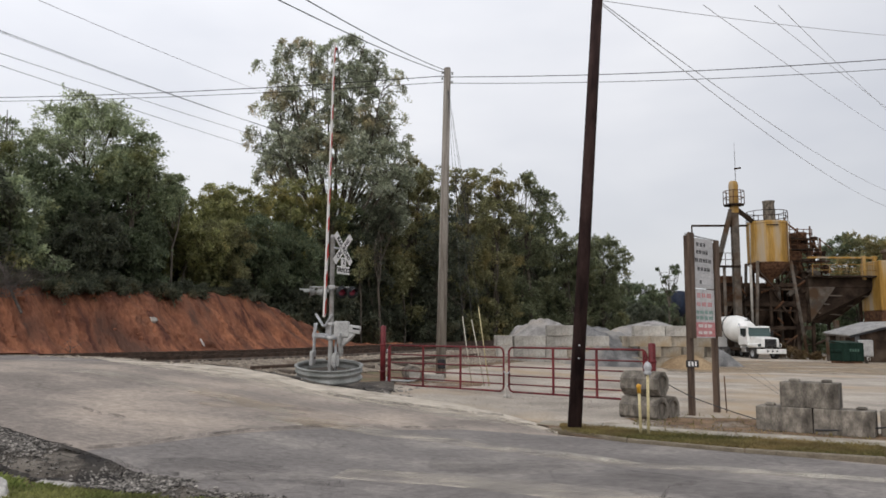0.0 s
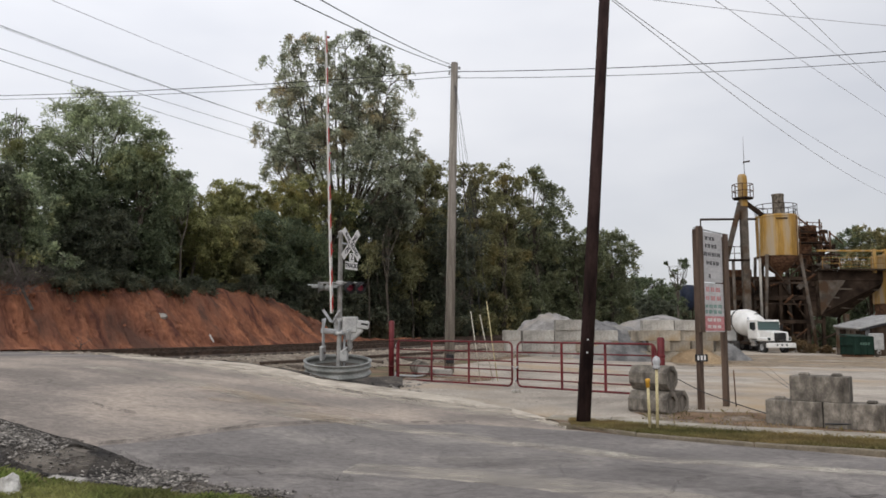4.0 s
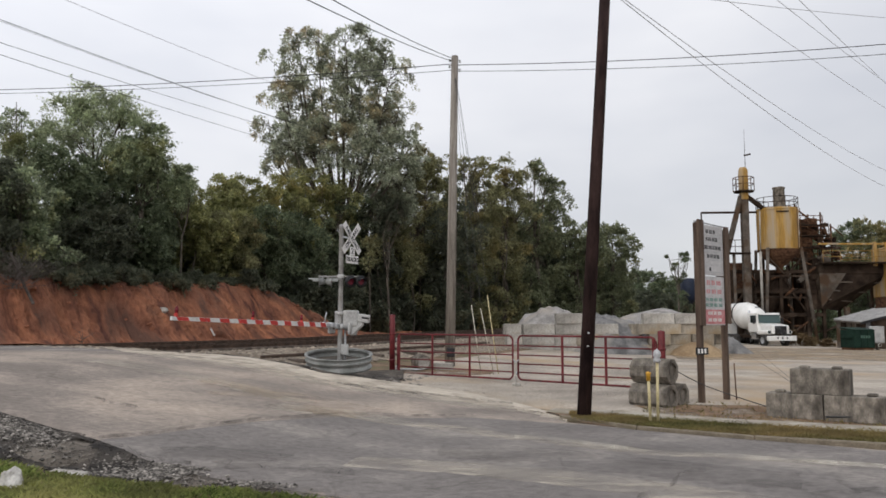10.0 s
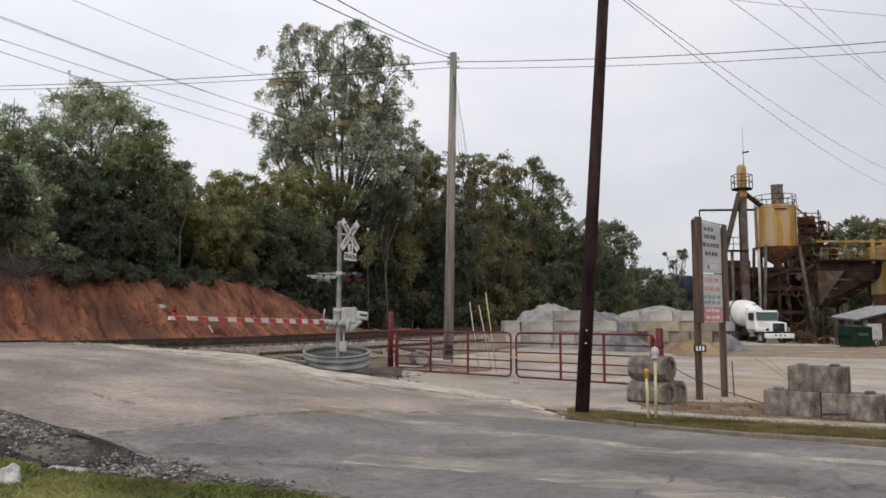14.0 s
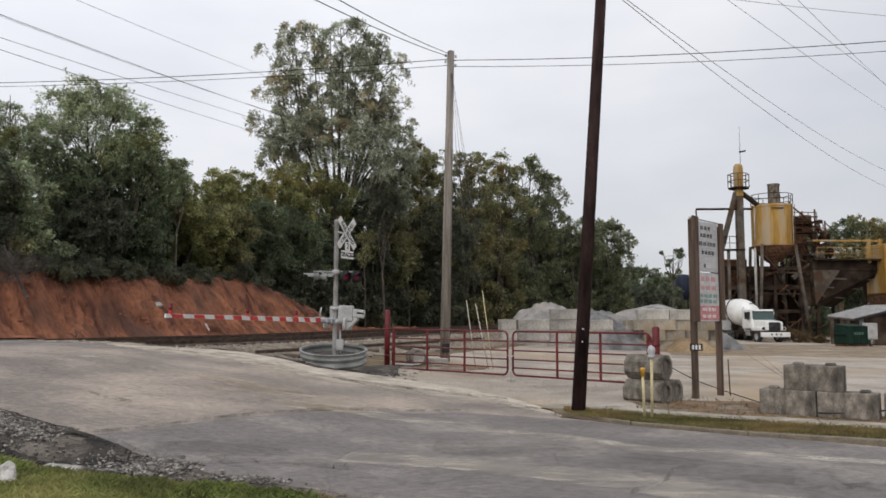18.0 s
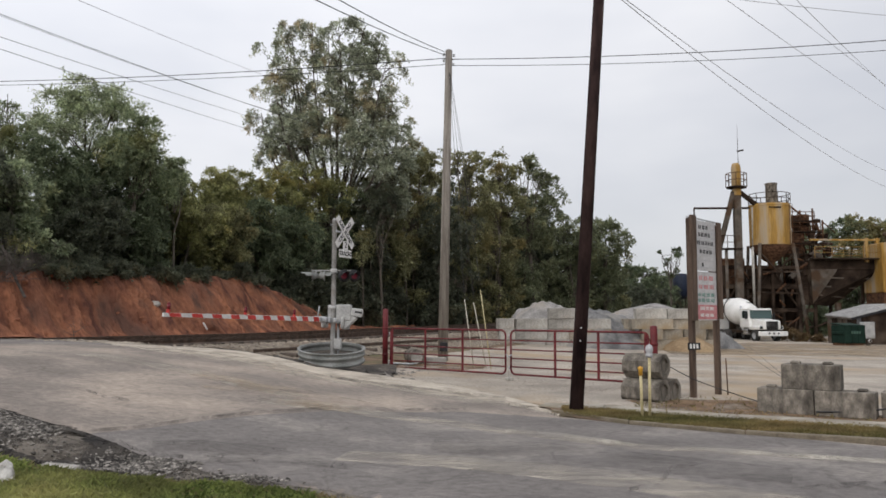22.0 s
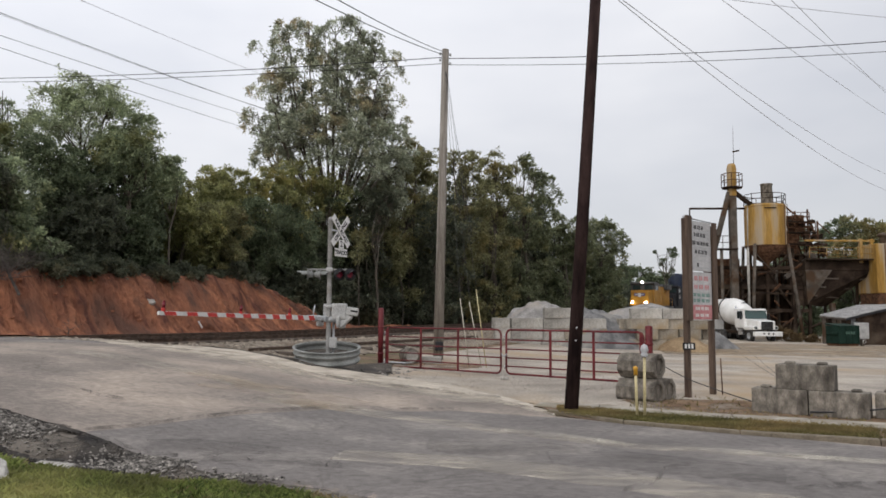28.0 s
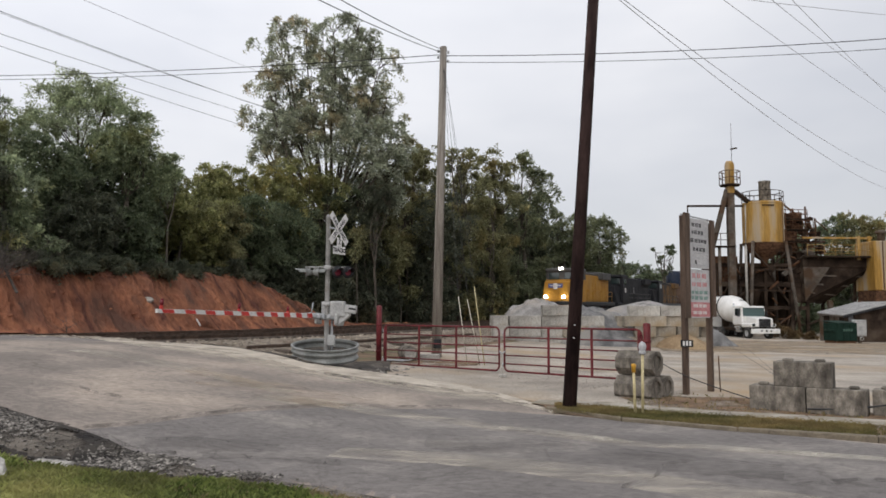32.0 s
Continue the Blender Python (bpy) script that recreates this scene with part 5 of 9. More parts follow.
tree(5.18, 74.90, [(0.04, 0.06, 6.28, 0.66, 0.80, 1.88)],
     420, 0.20, M_LEAF_TURN, 510, "slender sapling with a bare grey stem", trunk=0.06, name="sapling", category="sapling", group="saplings beyond the tracks", clump=0.5, limbs=False, fork=0.5)
tree(6.95, 79.30, [(-0.28, -0.07, 6.33, 0.70, 0.80, 1.99)],
     420, 0.20, M_LEAF_TURN, 511, "slender sapling with a bare grey stem", trunk=0.07, name="sapling", category="sapling", group="saplings beyond the tracks", clump=0.5, limbs=False, fork=0.5)
tree(8.34, 79.80, [(-0.64, -0.22, 7.42, 0.71, 0.80, 2.00)],
     420, 0.20, M_LEAF_TURN, 512, "slender sapling with a bare grey stem", trunk=0.06, name="sapling", category="sapling", group="saplings beyond the tracks", clump=0.5, limbs=False, fork=0.5)
tree(45.82, 170.00, [(0.05, -0.51, 8.71, 3.25, 2.60, 2.25), (1.86, 1.16, 6.20, 4.26, 3.41, 3.00)],
     5000, 0.50, M_LEAF_DARK, 160, "distant tree with dull green leaves", trunk=0.30, clump=1.2)
tree(37.11, 150.00, [(0.02, 0.40, 6.91, 2.87, 2.30, 2.87), (1.61, -1.28, 4.15, 3.31, 2.65, 2.87)],
     5000, 0.45, M_LEAF_DARK, 161, "distant tree with deep green leaves", trunk=0.30, clump=1.2)
tree(56.10, 190.00, [(-0.69, -0.13, 7.47, 3.36, 2.69, 2.52), (1.33, -0.30, 4.68, 4.20, 3.36, 2.80)],
     5000, 0.50, M_LEAF_DARK, 162, "distant tree with dull green leaves", trunk=0.30, clump=1.2)
tree(64.95, 200.00, [(-1.54, -0.05, 5.96, 4.42, 3.53, 3.83), (1.31, -1.03, 3.03, 4.42, 3.53, 2.95)],
     5000, 0.50, M_LEAF_DARK, 163, "distant tree with dark leaves", trunk=0.30, clump=1.2)
tree(60.18, 120.00, [(-3.06, 0.14, 16.28, 1.94, 1.56, 2.30), (-1.42, -0.90, 13.14, 2.65, 2.12, 3.18), (1.60, -0.61, 11.36, 3.53, 2.83, 4.42), (-2.19, -0.45, 6.03, 4.42, 3.53, 5.30)],
     7000, 0.40, M_LEAF_DARK, 164, "dark tree behind the plant", trunk=0.30, clump=1.2)
tree(61.48, 115.00, [(0.09, 1.00, 15.67, 2.88, 2.30, 2.03), (2.61, -1.15, 14.81, 3.39, 2.71, 2.88), (-0.53, 0.86, 11.80, 4.23, 3.39, 3.73), (3.12, -1.04, 8.39, 4.23, 3.39, 5.08)],
     7000, 0.40, M_LEAF_DARK, 165, "tall dark tree behind the plant", trunk=0.30, clump=1.2)
tree(64.00, 112.00, [(-0.30, 0.19, 15.06, 3.30, 2.64, 2.14), (2.13, -0.36, 14.05, 4.12, 3.30, 3.30), (-0.99, -0.12, 9.88, 4.12, 3.30, 4.12)],
     7000, 0.40, M_LEAF_TURN, 166, "tree with yellowing leaves behind the plant", trunk=0.30, clump=1.2)
tree(45.93, 92.00, [(-0.31, 0.41, 0.94, 2.03, 1.63, 2.03), (0.50, -0.17, 3.64, 2.03, 1.63, 2.71)],
     7000, 0.30, M_LEAF_DARK, 167, "dark bushy tree behind the shed", trunk=0.30, clump=1.2)
tree(46.14, 84.00, [(-0.29, -0.75, 4.69, 2.47, 1.98, 2.47), (-0.76, -0.82, 1.61, 2.72, 2.18, 2.47)],
     7000, 0.30, M_LEAF_DARK, 168, "dark bushy tree behind the shed", trunk=0.30, clump=1.2)
tree(51.52, 110.00, [(0.38, -0.65, 13.82, 1.94, 1.56, 2.43), (1.01, 0.82, 9.72, 2.92, 2.33, 4.05)],
     7000, 0.38, M_LEAF_DARK, 169, "green tree behind the plant", trunk=0.30, clump=1.2)
# low undergrowth at the lip of the bank, its leaf colour darkened for shade
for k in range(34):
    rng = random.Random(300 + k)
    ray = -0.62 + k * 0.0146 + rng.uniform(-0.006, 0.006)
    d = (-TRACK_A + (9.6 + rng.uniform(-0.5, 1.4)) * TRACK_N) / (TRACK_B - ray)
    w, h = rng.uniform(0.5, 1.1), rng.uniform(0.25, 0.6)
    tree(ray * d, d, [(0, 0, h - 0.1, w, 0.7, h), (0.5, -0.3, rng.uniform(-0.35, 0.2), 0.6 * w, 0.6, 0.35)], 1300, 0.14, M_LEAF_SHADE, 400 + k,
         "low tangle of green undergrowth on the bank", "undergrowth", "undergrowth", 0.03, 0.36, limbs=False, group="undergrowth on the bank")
# ---------------------------------------------------------------- poles and lines
def utility_pole(m, height, r0, r1, mat, label):
    t = thing("utility_pole", m, label, "utility pole")
    part("shaft", rod(B(), (0, 0, -0.3), (0, 0, height), r0, r1, 16), mat, t)
    part("pole_cap", rod(B(), (0, 0, height), (0, 0, height + 0.03), r1 * 1.06, r1 * 0.9, 16), mat, t)
    return t


dark_pole = utility_pole(pose(2.93, 16.3, 0.08, 0, 3.9, 0), 12.6, 0.15, 0.108, M_WOOD_DARK, "dark creosoted wooden utility pole leaning beside the road")
for z in (1.47, 1.74):
    part("pole_tag", box(B(), (0.035, 0.006, 0.03), (-0.02, -0.147, z), None, 0.002), M_PANEL, dark_pole, "small white tag nailed to the pole")
grey_pole = utility_pole(pose(0.24, 30, 0.42, 0, 0.95, 0), 12.3, 0.20, 0.135, M_WOOD_GREY, "pale grey weathered utility pole beyond the gate")
bm = B()
for z in (11.75, 11.95, 12.15):
    rod(bm, (-0.22, 0, z), (0.22, 0, z), 0.015, seg=6)
part("bolt", bm, M_GALV, grey_pole)
for x, z in ((-0.2, 12.15), (0.2, 12.12), (0.2, 11.75), (-0.2, 11.9)):
    part("insulator", spin(B(), [(0.0, -0.06), (0.05, -0.05), (0.03, 0.0), (0.055, 0.03), (0.0, 0.07)], 10, at=(x, 0, z)), M_GALV, grey_pole)
part("junction_box", box(B(), (0.3, 0.18, 0.34), (0.02, -0.28, 0.5), None, 0.02), M_BLACK, grey_pole, "black box strapped to the pole")


def wire(a, b, sag, r=0.012, label="thin black overhead power cable", name="overhead_cable", category="cable", group="overhead cables", mat=M_WIRE):
    """A hanging cable between two places."""
    a, b = Vector(a), Vector(b)
    n = 40
    verts, faces = [], []
    for i in range(n + 1):
        u = i / n
        c = a.lerp(b, u) - Vector((0, 0, 4 * sag * u * (1 - u)))
        for k in range(5):
            t = 2 * math.pi * k / 5
            side = Vector((b.y - a.y, a.x - b.x, 0)).normalized()
            verts.append(c + side * (r * math.cos(t)) + Vector((0, 0, r * math.sin(t))))
    for i in range(n):
        for k in range(5):
            p, q = i * 5 + k, i * 5 + (k + 1) % 5
            faces.append((p, q, q + 5, p + 5))
    return tagged(mesh_part(name, verts, faces, mat, smooth=True), label, category, group)


wire((0.39, 30.00, 12.43), (-47.07, 42.00, 15.39), 0.73, 0.016)
wire((0.39, 30.00, 12.17), (-47.05, 42.00, 15.19), 0.68, 0.012)
wire((0.48, 30.00, 12.38), (24.07, 24.00, 12.02), 0.37, 0.016)
wire((0.48, 30.00, 12.12), (24.03, 24.00, 11.60), 0.37, 0.012)
wire((0.34, 30.00, 12.54), (-3.53, 13.00, 8.25), 0.12, 0.013)
wire((0.36, 30.00, 12.66), (-2.93, 13.00, 8.25), 0.12, 0.013)
wire((-17.44, 22.00, 12.63), (-3.59, 75.00, 18.71), 0.50, 0.014)
wire((-17.37, 22.00, 11.70), (-3.59, 75.00, 17.86), 0.35, 0.012)
wire((-17.35, 22.00, 11.35), (-3.58, 75.00, 16.49), 0.35, 0.012)
wire((-12.18, 22.00, 12.00), (-3.61, 75.00, 21.86), 0.50, 0.010, "thin bleached grey overhead wire", mat=M_WIRE_PALE)
wire((-17.83, 22.50, 12.82), (-3.64, 76.00, 19.46), 0.70, 0.009)
wire((3.52, 16.30, 9.45), (39.51, 62.00, 12.11), 1.00, 0.010, "thin bleached grey overhead wire", mat=M_WIRE_PALE)
wire((3.57, 16.30, 9.45), (42.14, 66.00, 14.15), 0.85, 0.010, "thin bleached grey overhead wire", mat=M_WIRE_PALE)
wire((3.69, 16.30, 9.42), (17.10, 24.00, 11.67), 0.10, 0.008, "thin bleached grey overhead wire", mat=M_WIRE_PALE)
wire((8.01, 22.00, 11.91), (44.98, 70.00, 19.68), 0.20, 0.010, "thin bleached grey overhead wire", mat=M_WIRE_PALE)
wire((9.55, 22.00, 11.91), (48.33, 75.00, 23.25), 0.20, 0.010, "thin bleached grey overhead wire", mat=M_WIRE_PALE)
wire((10.28, 22.00, 11.91), (48.28, 75.00, 22.44), 0.20, 0.010, "thin bleached grey overhead wire", mat=M_WIRE_PALE)
wire((0.45, 30.00, 12.12), (1.41, 28.00, 5.10), 0.00, 0.008)
# ---------------------------------------------------------------- railway tracks
def railway_track(offset, name_label, tie_count):
    t = thing("railway_track", pose(0, 0, 0), name_label, "railway track", kind="structure")
    along = Vector((TRACK_B, 1, 0)) / TRACK_N
    side = Vector((1, -TRACK_B, 0)) / TRACK_N
    for g in (-0.75, 0.75):
        verts, faces = [], []
        ys = [6, 14, 22, 25, 28, 31, 34, 36] + list(range(40, 440, 8))
        prof = [(-0.07, -0.17), (0.07, -0.17), (0.07, -0.15), (0.012, -0.12), (0.012, -0.045), (0.037, -0.03), (0.037, -0.002), (0.03, 0.0), (-0.03, 0.0), (-0.037, -0.002), (-0.037, -0.03),
                (-0.012, -0.045), (-0.012, -0.12), (-0.07, -0.15)]
        for y in ys:
            c = Vector((TRACK_A + TRACK_B * y, y, 1.25 + float(grade(y)))) + side * (offset + g)
            verts += [c + side * a + Vector((0, 0, b)) for a, b in prof]
        n = len(prof)
        for i in range(len(ys) - 1):
            for k in range(n):
                p, q = i * n + k, i * n + (k + 1) % n
                faces.append((p, q, q + n, p + n))
        mesh_part("rail", verts, faces, M_RAIL, t)
    tie = None
    for k in range(tie_count):
        y = 25.6 + k * 0.5 * along.y
        c = Vector((TRACK_A + TRACK_B * y, y, 1.02 + float(grade(y)))) + side * offset
        if tie is None:
            tie = part("tie", box(B(), (2.6, 0.22, 0.18), (0, 0, 0), None, 0.02), M_TIE, t)
            ob = tie
        else:
            ob = new("tie", tie.data)
            ob.parent = t
        ob.matrix_basis = pose(*c, 0, 0, -math.degrees(math.atan(TRACK_B)) + random.uniform(-1, 1))
    return t


railway_track(0.0, "rusty railway track on wooden ties and ballast", 150)
railway_track(-4.2, "second rusty railway track beyond the first", 110)


# ---------------------------------------------------------------- crossing signal with its gate
def lettering(text, size, m, mat, parent, label=""):
    cu = bpy.data.curves.new("lettering", "FONT")
    cu.body, cu.size, cu.extrude, cu.align_x, cu.align_y = text, size, 0.002, "CENTER", "CENTER"
    cu.offset = 0.004
    cu.materials.append(mat)
    ob = new("lettering", cu)
    ob.parent, ob.matrix_basis = parent, m
    return tagged(ob, label)


M_LAMP_RED = glow("lit_red_lens", (0.13, 0.006, 0.02), 0.06)
M_LAMP_DARK = material("unlit_red_lens", (0.10, 0.006, 0.01), (0.16, 0.01, 0.016), 6, 0.15, 0.0)
SIG_X, SIG_Y = -2.92, 21.75
SIG_Z = land_at(SIG_X, SIG_Y)
FACE = 62.0            # the way that the signal faces, turned from straight ahead
signal = thing("crossing_signal", pose(SIG_X, SIG_Y, SIG_Z), "grey railway crossing signal with crossbuck and striped gate arm", "crossing signal")
part("base", box(B(), (0.45, 0.45, 0.12), (0, 0, 0.05), None, 0.02), M_CONCRETE, signal)
bm = spin(B(), [(0.14, 0.10), (0.14, 0.14), (0.085, 0.2), (0.07, 0.35), (0.066, 4.20), (0.075, 4.21), (0.075, 4.26), (0.03, 4.31), (0.0, 4.315)], 16)
part("mast", bm, M_MAST, signal, "round silver mast")
F = pose(0, 0, 0, 0, 0, FACE)


def facing(bm):
    bmesh.ops.transform(bm, matrix=F, verts=bm.verts)
    return bm


# crossbuck: local +x along the sign, -y to its face
CB = 3.93
for turn, text in ((45, "RAIL ROAD"), (-45, "CROSSING")):
    off = -0.13 if turn > 0 else -0.115
    bm = box(B(), (1.14, 0.012, 0.21), (0.34, off, CB), (0, turn, 0), 0.004)
    blade = part("crossbuck_blade", facing(bm), M_WHITE, signal, "white blade with black lettering")
    lettering(text, 0.165, F @ pose(0.34, off - 0.009, CB, 90, 0, 0) @ pose(0, 0, 0, 0, 0, -turn), M_BLACK, blade, "black painted letters")
part("bracket", facing(box(B(), (0.5, 0.03, 0.05), (0.17, -0.09, CB), None, 0.008)), M_GALV, signal)
plate = part("track_count_plate", facing(box(B(), (0.62, 0.012, 0.23), (0.36, -0.13, CB - 0.62), None, 0.004)), M_WHITE, signal, "white plate that reads TRACKS")
lettering("TRACKS", 0.17, F @ pose(0.36, -0.14, CB - 0.62, 90, 0, 0), M_BLACK, plate, "black painted letters")
plate = part("track_number_plate", facing(box(B(), (0.24, 0.012, 0.25), (0.36, -0.13, CB - 0.375), None, 0.004)), M_WHITE, signal, "white plate with the number 2")
lettering("2", 0.24, F @ pose(0.36, -0.14, CB - 0.375, 90, 0, 0), M_BLACK, plate, "black painted figure")
# flashing light units on their cross arm
CA = 2.66
part("cross_arm", rod(B(), (-0.62, -0.06, CA + 0.14), (0.62, -0.06, CA + 0.14), 0.026, seg=10), M_MAST, signal)
part("arm_clamp", box(B(), (0.2, 0.2, 0.13), (0, 0, CA + 0.14), None, 0.03), M_ALU, signal)


def lamp_unit(x, turn, lit, metal):
    """One lamp head with its disc, lens and hood, aimed by turn."""
    m = pose(x, -0.06, 0, 0, 0, turn)

    def aim(bm):
        bmesh.ops.transform(bm, matrix=m, verts=bm.verts)
        return bm
    y = -0.10
    head = part("lamp_head", aim(spin(B(), [(0.0, y + 0.17), (0.06, y + 0.16), (0.10, y + 0.05), (0.12, y)], 18, "Y", (0, 0, CA))), metal, signal)
    part("background_disc", aim(spin(B(), [(0.09, y), (0.17, y), (0.175, y - 0.01), (0.09, y - 0.012)], 28, "Y", (0, 0, CA))), M_BLACK if metal is M_BLACK else metal, head, "round background disc")
    part("lens", aim(spin(B(), [(0.0, y - 0.025), (0.05, y - 0.02), (0.09, y - 0.003)], 18, "Y", (0, 0, CA))), M_LAMP_RED if lit else M_LAMP_DARK, head, "red glass lens")
    bm = B()
    ring = []
    for i in range(13):
        a = math.pi * i / 12
        c0 = Vector((0.1 * math.cos(a), y, CA + 0.1 * math.sin(a)))
        ring.append((bm.verts.new(c0), bm.verts.new(c0 - Vector((0, 0.30 if 2 < i < 10 else 0.18, 0)))))
    for p, q in zip(ring, ring[1:]):
        bm.faces.new((p[0], q[0], q[1], p[1])).smooth = True
    part("hood", aim(bm), metal, head)
    part("drop_tube", rod(B(), (x, -0.06, CA + 0.14), (x, -0.06, CA + 0.02), 0.022, seg=8), M_ALU, head)


lamp_unit(-0.50, -82, False, M_CULVERT)
lamp_unit(-0.36, 96, False, M_CULVERT)
lamp_unit(0.26, 24, True, M_BLACK)
lamp_unit(0.54, 30, True, M_BLACK)
# gate mechanism on the mast
MZ = 2.10 - SIG_Z
mech = part("gate_mechanism", facing(box(B(), (0.34, 0.36, 0.52), (0.2, 0.05, MZ + 0.02), None, 0.04, 2)), M_ALU, signal, "grey cast gate mechanism box")
part("mechanism_door", facing(box(B(), (0.26, 0.02, 0.40), (0.2, -0.14, MZ + 0.02), None, 0.008)), M_GALV, mech)
for z in (MZ - 0.18, MZ + 0.2):
    part("mast_clamp", spin(B(), [(0.07, z - 0.05), (0.115, z - 0.05), (0.115, z + 0.05), (0.07, z + 0.05)], 14), M_ALU, mech)
part("conduit", rod(B(), (0.13, 0.1, 0.1), (0.13, 0.1, MZ - 0.25), 0.035, seg=10), M_GALV, signal)
part("junction_box", box(B(), (0.2, 0.16, 0.3), (0.14, -0.02, 0.75), None, 0.02), M_ALU, signal)

bm = box(B(), (0.42, 0.34, 0.46), (0.30, 0.05, MZ + 0.06), (0, 0, 0), 0.06, 3)
part("motor_housing", bm, M_ALU, mech, "grey cast motor housing")
part("motor_snout", box(B(), (0.34, 0.26, 0.24), (0.66, 0.02, MZ + 0.06), (0, 8, 0), 0.05, 3), M_ALU, mech, "grey cast snout")
part("snout_slot", box(B(), (0.20, 0.02, 0.05), (0.72, -0.115, MZ + 0.07), (0, 8, 0), 0.01), M_BLACK, mech)
part("housing_web", beam(B(), (0.62, 0.02, MZ - 0.02), (0.26, 0.02, MZ - 0.36), 0.2, 0.22, 0.04), M_ALU, mech)
part("handle_loop", rod(rod(B(), (-0.12, -0.1, MZ - 0.1), (-0.42, -0.1, MZ - 0.05), 0.018, seg=8), (-0.42, -0.1, MZ - 0.05), (-0.38, -0.1, MZ + 0.24), 0.018, seg=8), M_GALV, mech)
# the gate arm turns about a shaft through the mechanism
ARM_AT = Vector((-3.13 - SIG_X, 21.8 - SIG_Y, 1.97 - SIG_Z))
ARM_UP = Vector((0.08, 0.029, 1)).normalized()
ARM_OUT = Vector((math.sin(radians(192.4)), math.cos(radians(192.4)), 0))
ARM_OUT = (ARM_OUT - ARM_UP * ARM_OUT.dot(ARM_UP)).normalized()
ARM_LONG = 8.2


def arm_pose(angle):
    a = radians(angle)
    x = ARM_OUT * math.cos(a) + ARM_UP * math.sin(a)
    z = ARM_UP * math.cos(a) - ARM_OUT * math.sin(a)
    y = z.cross(x)
    m = Matrix((x, y, z)).transposed().to_4x4()
    return Matrix.Translation(ARM_AT) @ m


def board(x0, x1, grow=0.0, slant=0.0, trim=0.0):
    """A length of the tapered arm."""
    bm = B()
    vs = []
    for x in (x0, x1):
        u = x / ARM_LONG
        h, w = 0.066 - 0.032 * u - trim, 0.026 - 0.008 * u + grow
        vs.append([bm.verts.new((x + (slant * sz * h if 0.6 < x < ARM_LONG - 0.02 else 0), sy * w, sz * h)) for sy, sz in ((-1, -1), (1, -1), (1, 1), (-1, 1))])
    for k in range(4):
        bm.faces.new((vs[0][k], vs[0][(k + 1) % 4], vs[1][(k + 1) % 4], vs[1][k]))
    bm.faces.new(vs[0][::-1])
    bm.faces.new(vs[1])
    return bm


arm = part("gate_arm", board(0.55, ARM_LONG), M_WHITE, signal, "long red and white striped gate arm")
arm.matrix_basis = arm_pose(79)
for k in range(10):
    x0 = 0.62 + 0.78 * k
    part("red_stripe", board(x0, min(x0 + 0.39, ARM_LONG - 0.01), 0.003, 0.9, 0.002), M_RED, arm, "red reflective stripe")
for x in (2.3, 5.0, 8.05):
    lamp = part("arm_lamp", rod(rod(B(), (x, 0.0, 0.10), (x, 0.0, 0.20), 0.034, seg=12), (x, 0.0, 0.20), (x, 0.0, 0.23), 0.03, 0.012, 12), M_LAMP_DARK, arm, "small red lamp on the arm")
    part("lamp_foot", box(B(), (0.07, 0.05, 0.08), (x, 0.0, 0.065), None, 0.01), M_RED, lamp)
for y in (-0.26, 0.22):
    part("support_arm", box(beam(B(), (-0.75, y, -0.06), (0.35, y, 0), 0.05, 0.13, 0.01), (0.42, 0.05, 0.10), (0.45, y * 0.55, 0), (0, 0, -35 if y < 0 else 30), 0.01), M_GALV, arm)
    part("counterweight", box(B(), (0.42, 0.10, 0.30), (-0.62, y + (0.2 if y > 0 else 0), -0.10), None, 0.05, 2), M_ALU, arm, "grey cast counterweight")
for y in (-0.26, 0.22):
    part("weight_bolt", rod(B(), (-0.62, y - 0.08, -0.1), (-0.62, y + 0.08, -0.1), 0.03, seg=8), M_RUST, arm)
part("hub", rod(B(), (0, -0.32, 0), (0, 0.55, 0), 0.075, seg=14), M_GALV, arm)
part("weight_arm", box(box(B(), (0.62, 0.09, 0.22), (-0.22, 0.52, -0.02), (0, 14, 0), 0.05, 2), (0.3, 0.10, 0.34), (-0.02, 0.52, -0.06), None, 0.06, 2), M_ALU, arm, "grey cast counterweight arm")


def culvert_ring():
    """A ring of corrugated pipe set round the foot of the signal."""
    t = thing("culvert_ring", pose(-2.93, 21.6, 0.79, 8.5, 1, 0), "low ring of corrugated steel pipe round the signal", "culvert ring")
    prof = []
    n = 44
    for i in range(n + 1):
        h = 0.0 + 0.37 * i / n
        prof.append((0.90 + 0.03 * math.sin(h * 2 * math.pi / 0.20), h))
    wall = spin(B(), prof + [(0.875, 0.37)] + [(r - 0.02, h) for r, h in reversed(prof)], 64)
    part("wall", wall, M_CULVERT, t)
    part("rim", spin(B(), [(0.92, 0.36), (0.945, 0.37), (0.945, 0.395), (0.87, 0.395), (0.87, 0.36), (0.92, 0.36)], 64), M_CULVERT, t)
    part("fill", spin(B(), [(0.0, 0.20), (0.5, 0.19), (0.865, 0.17)], 40), M_DIRT, t, "dark dirt fill")
    return t


culvert_ring()


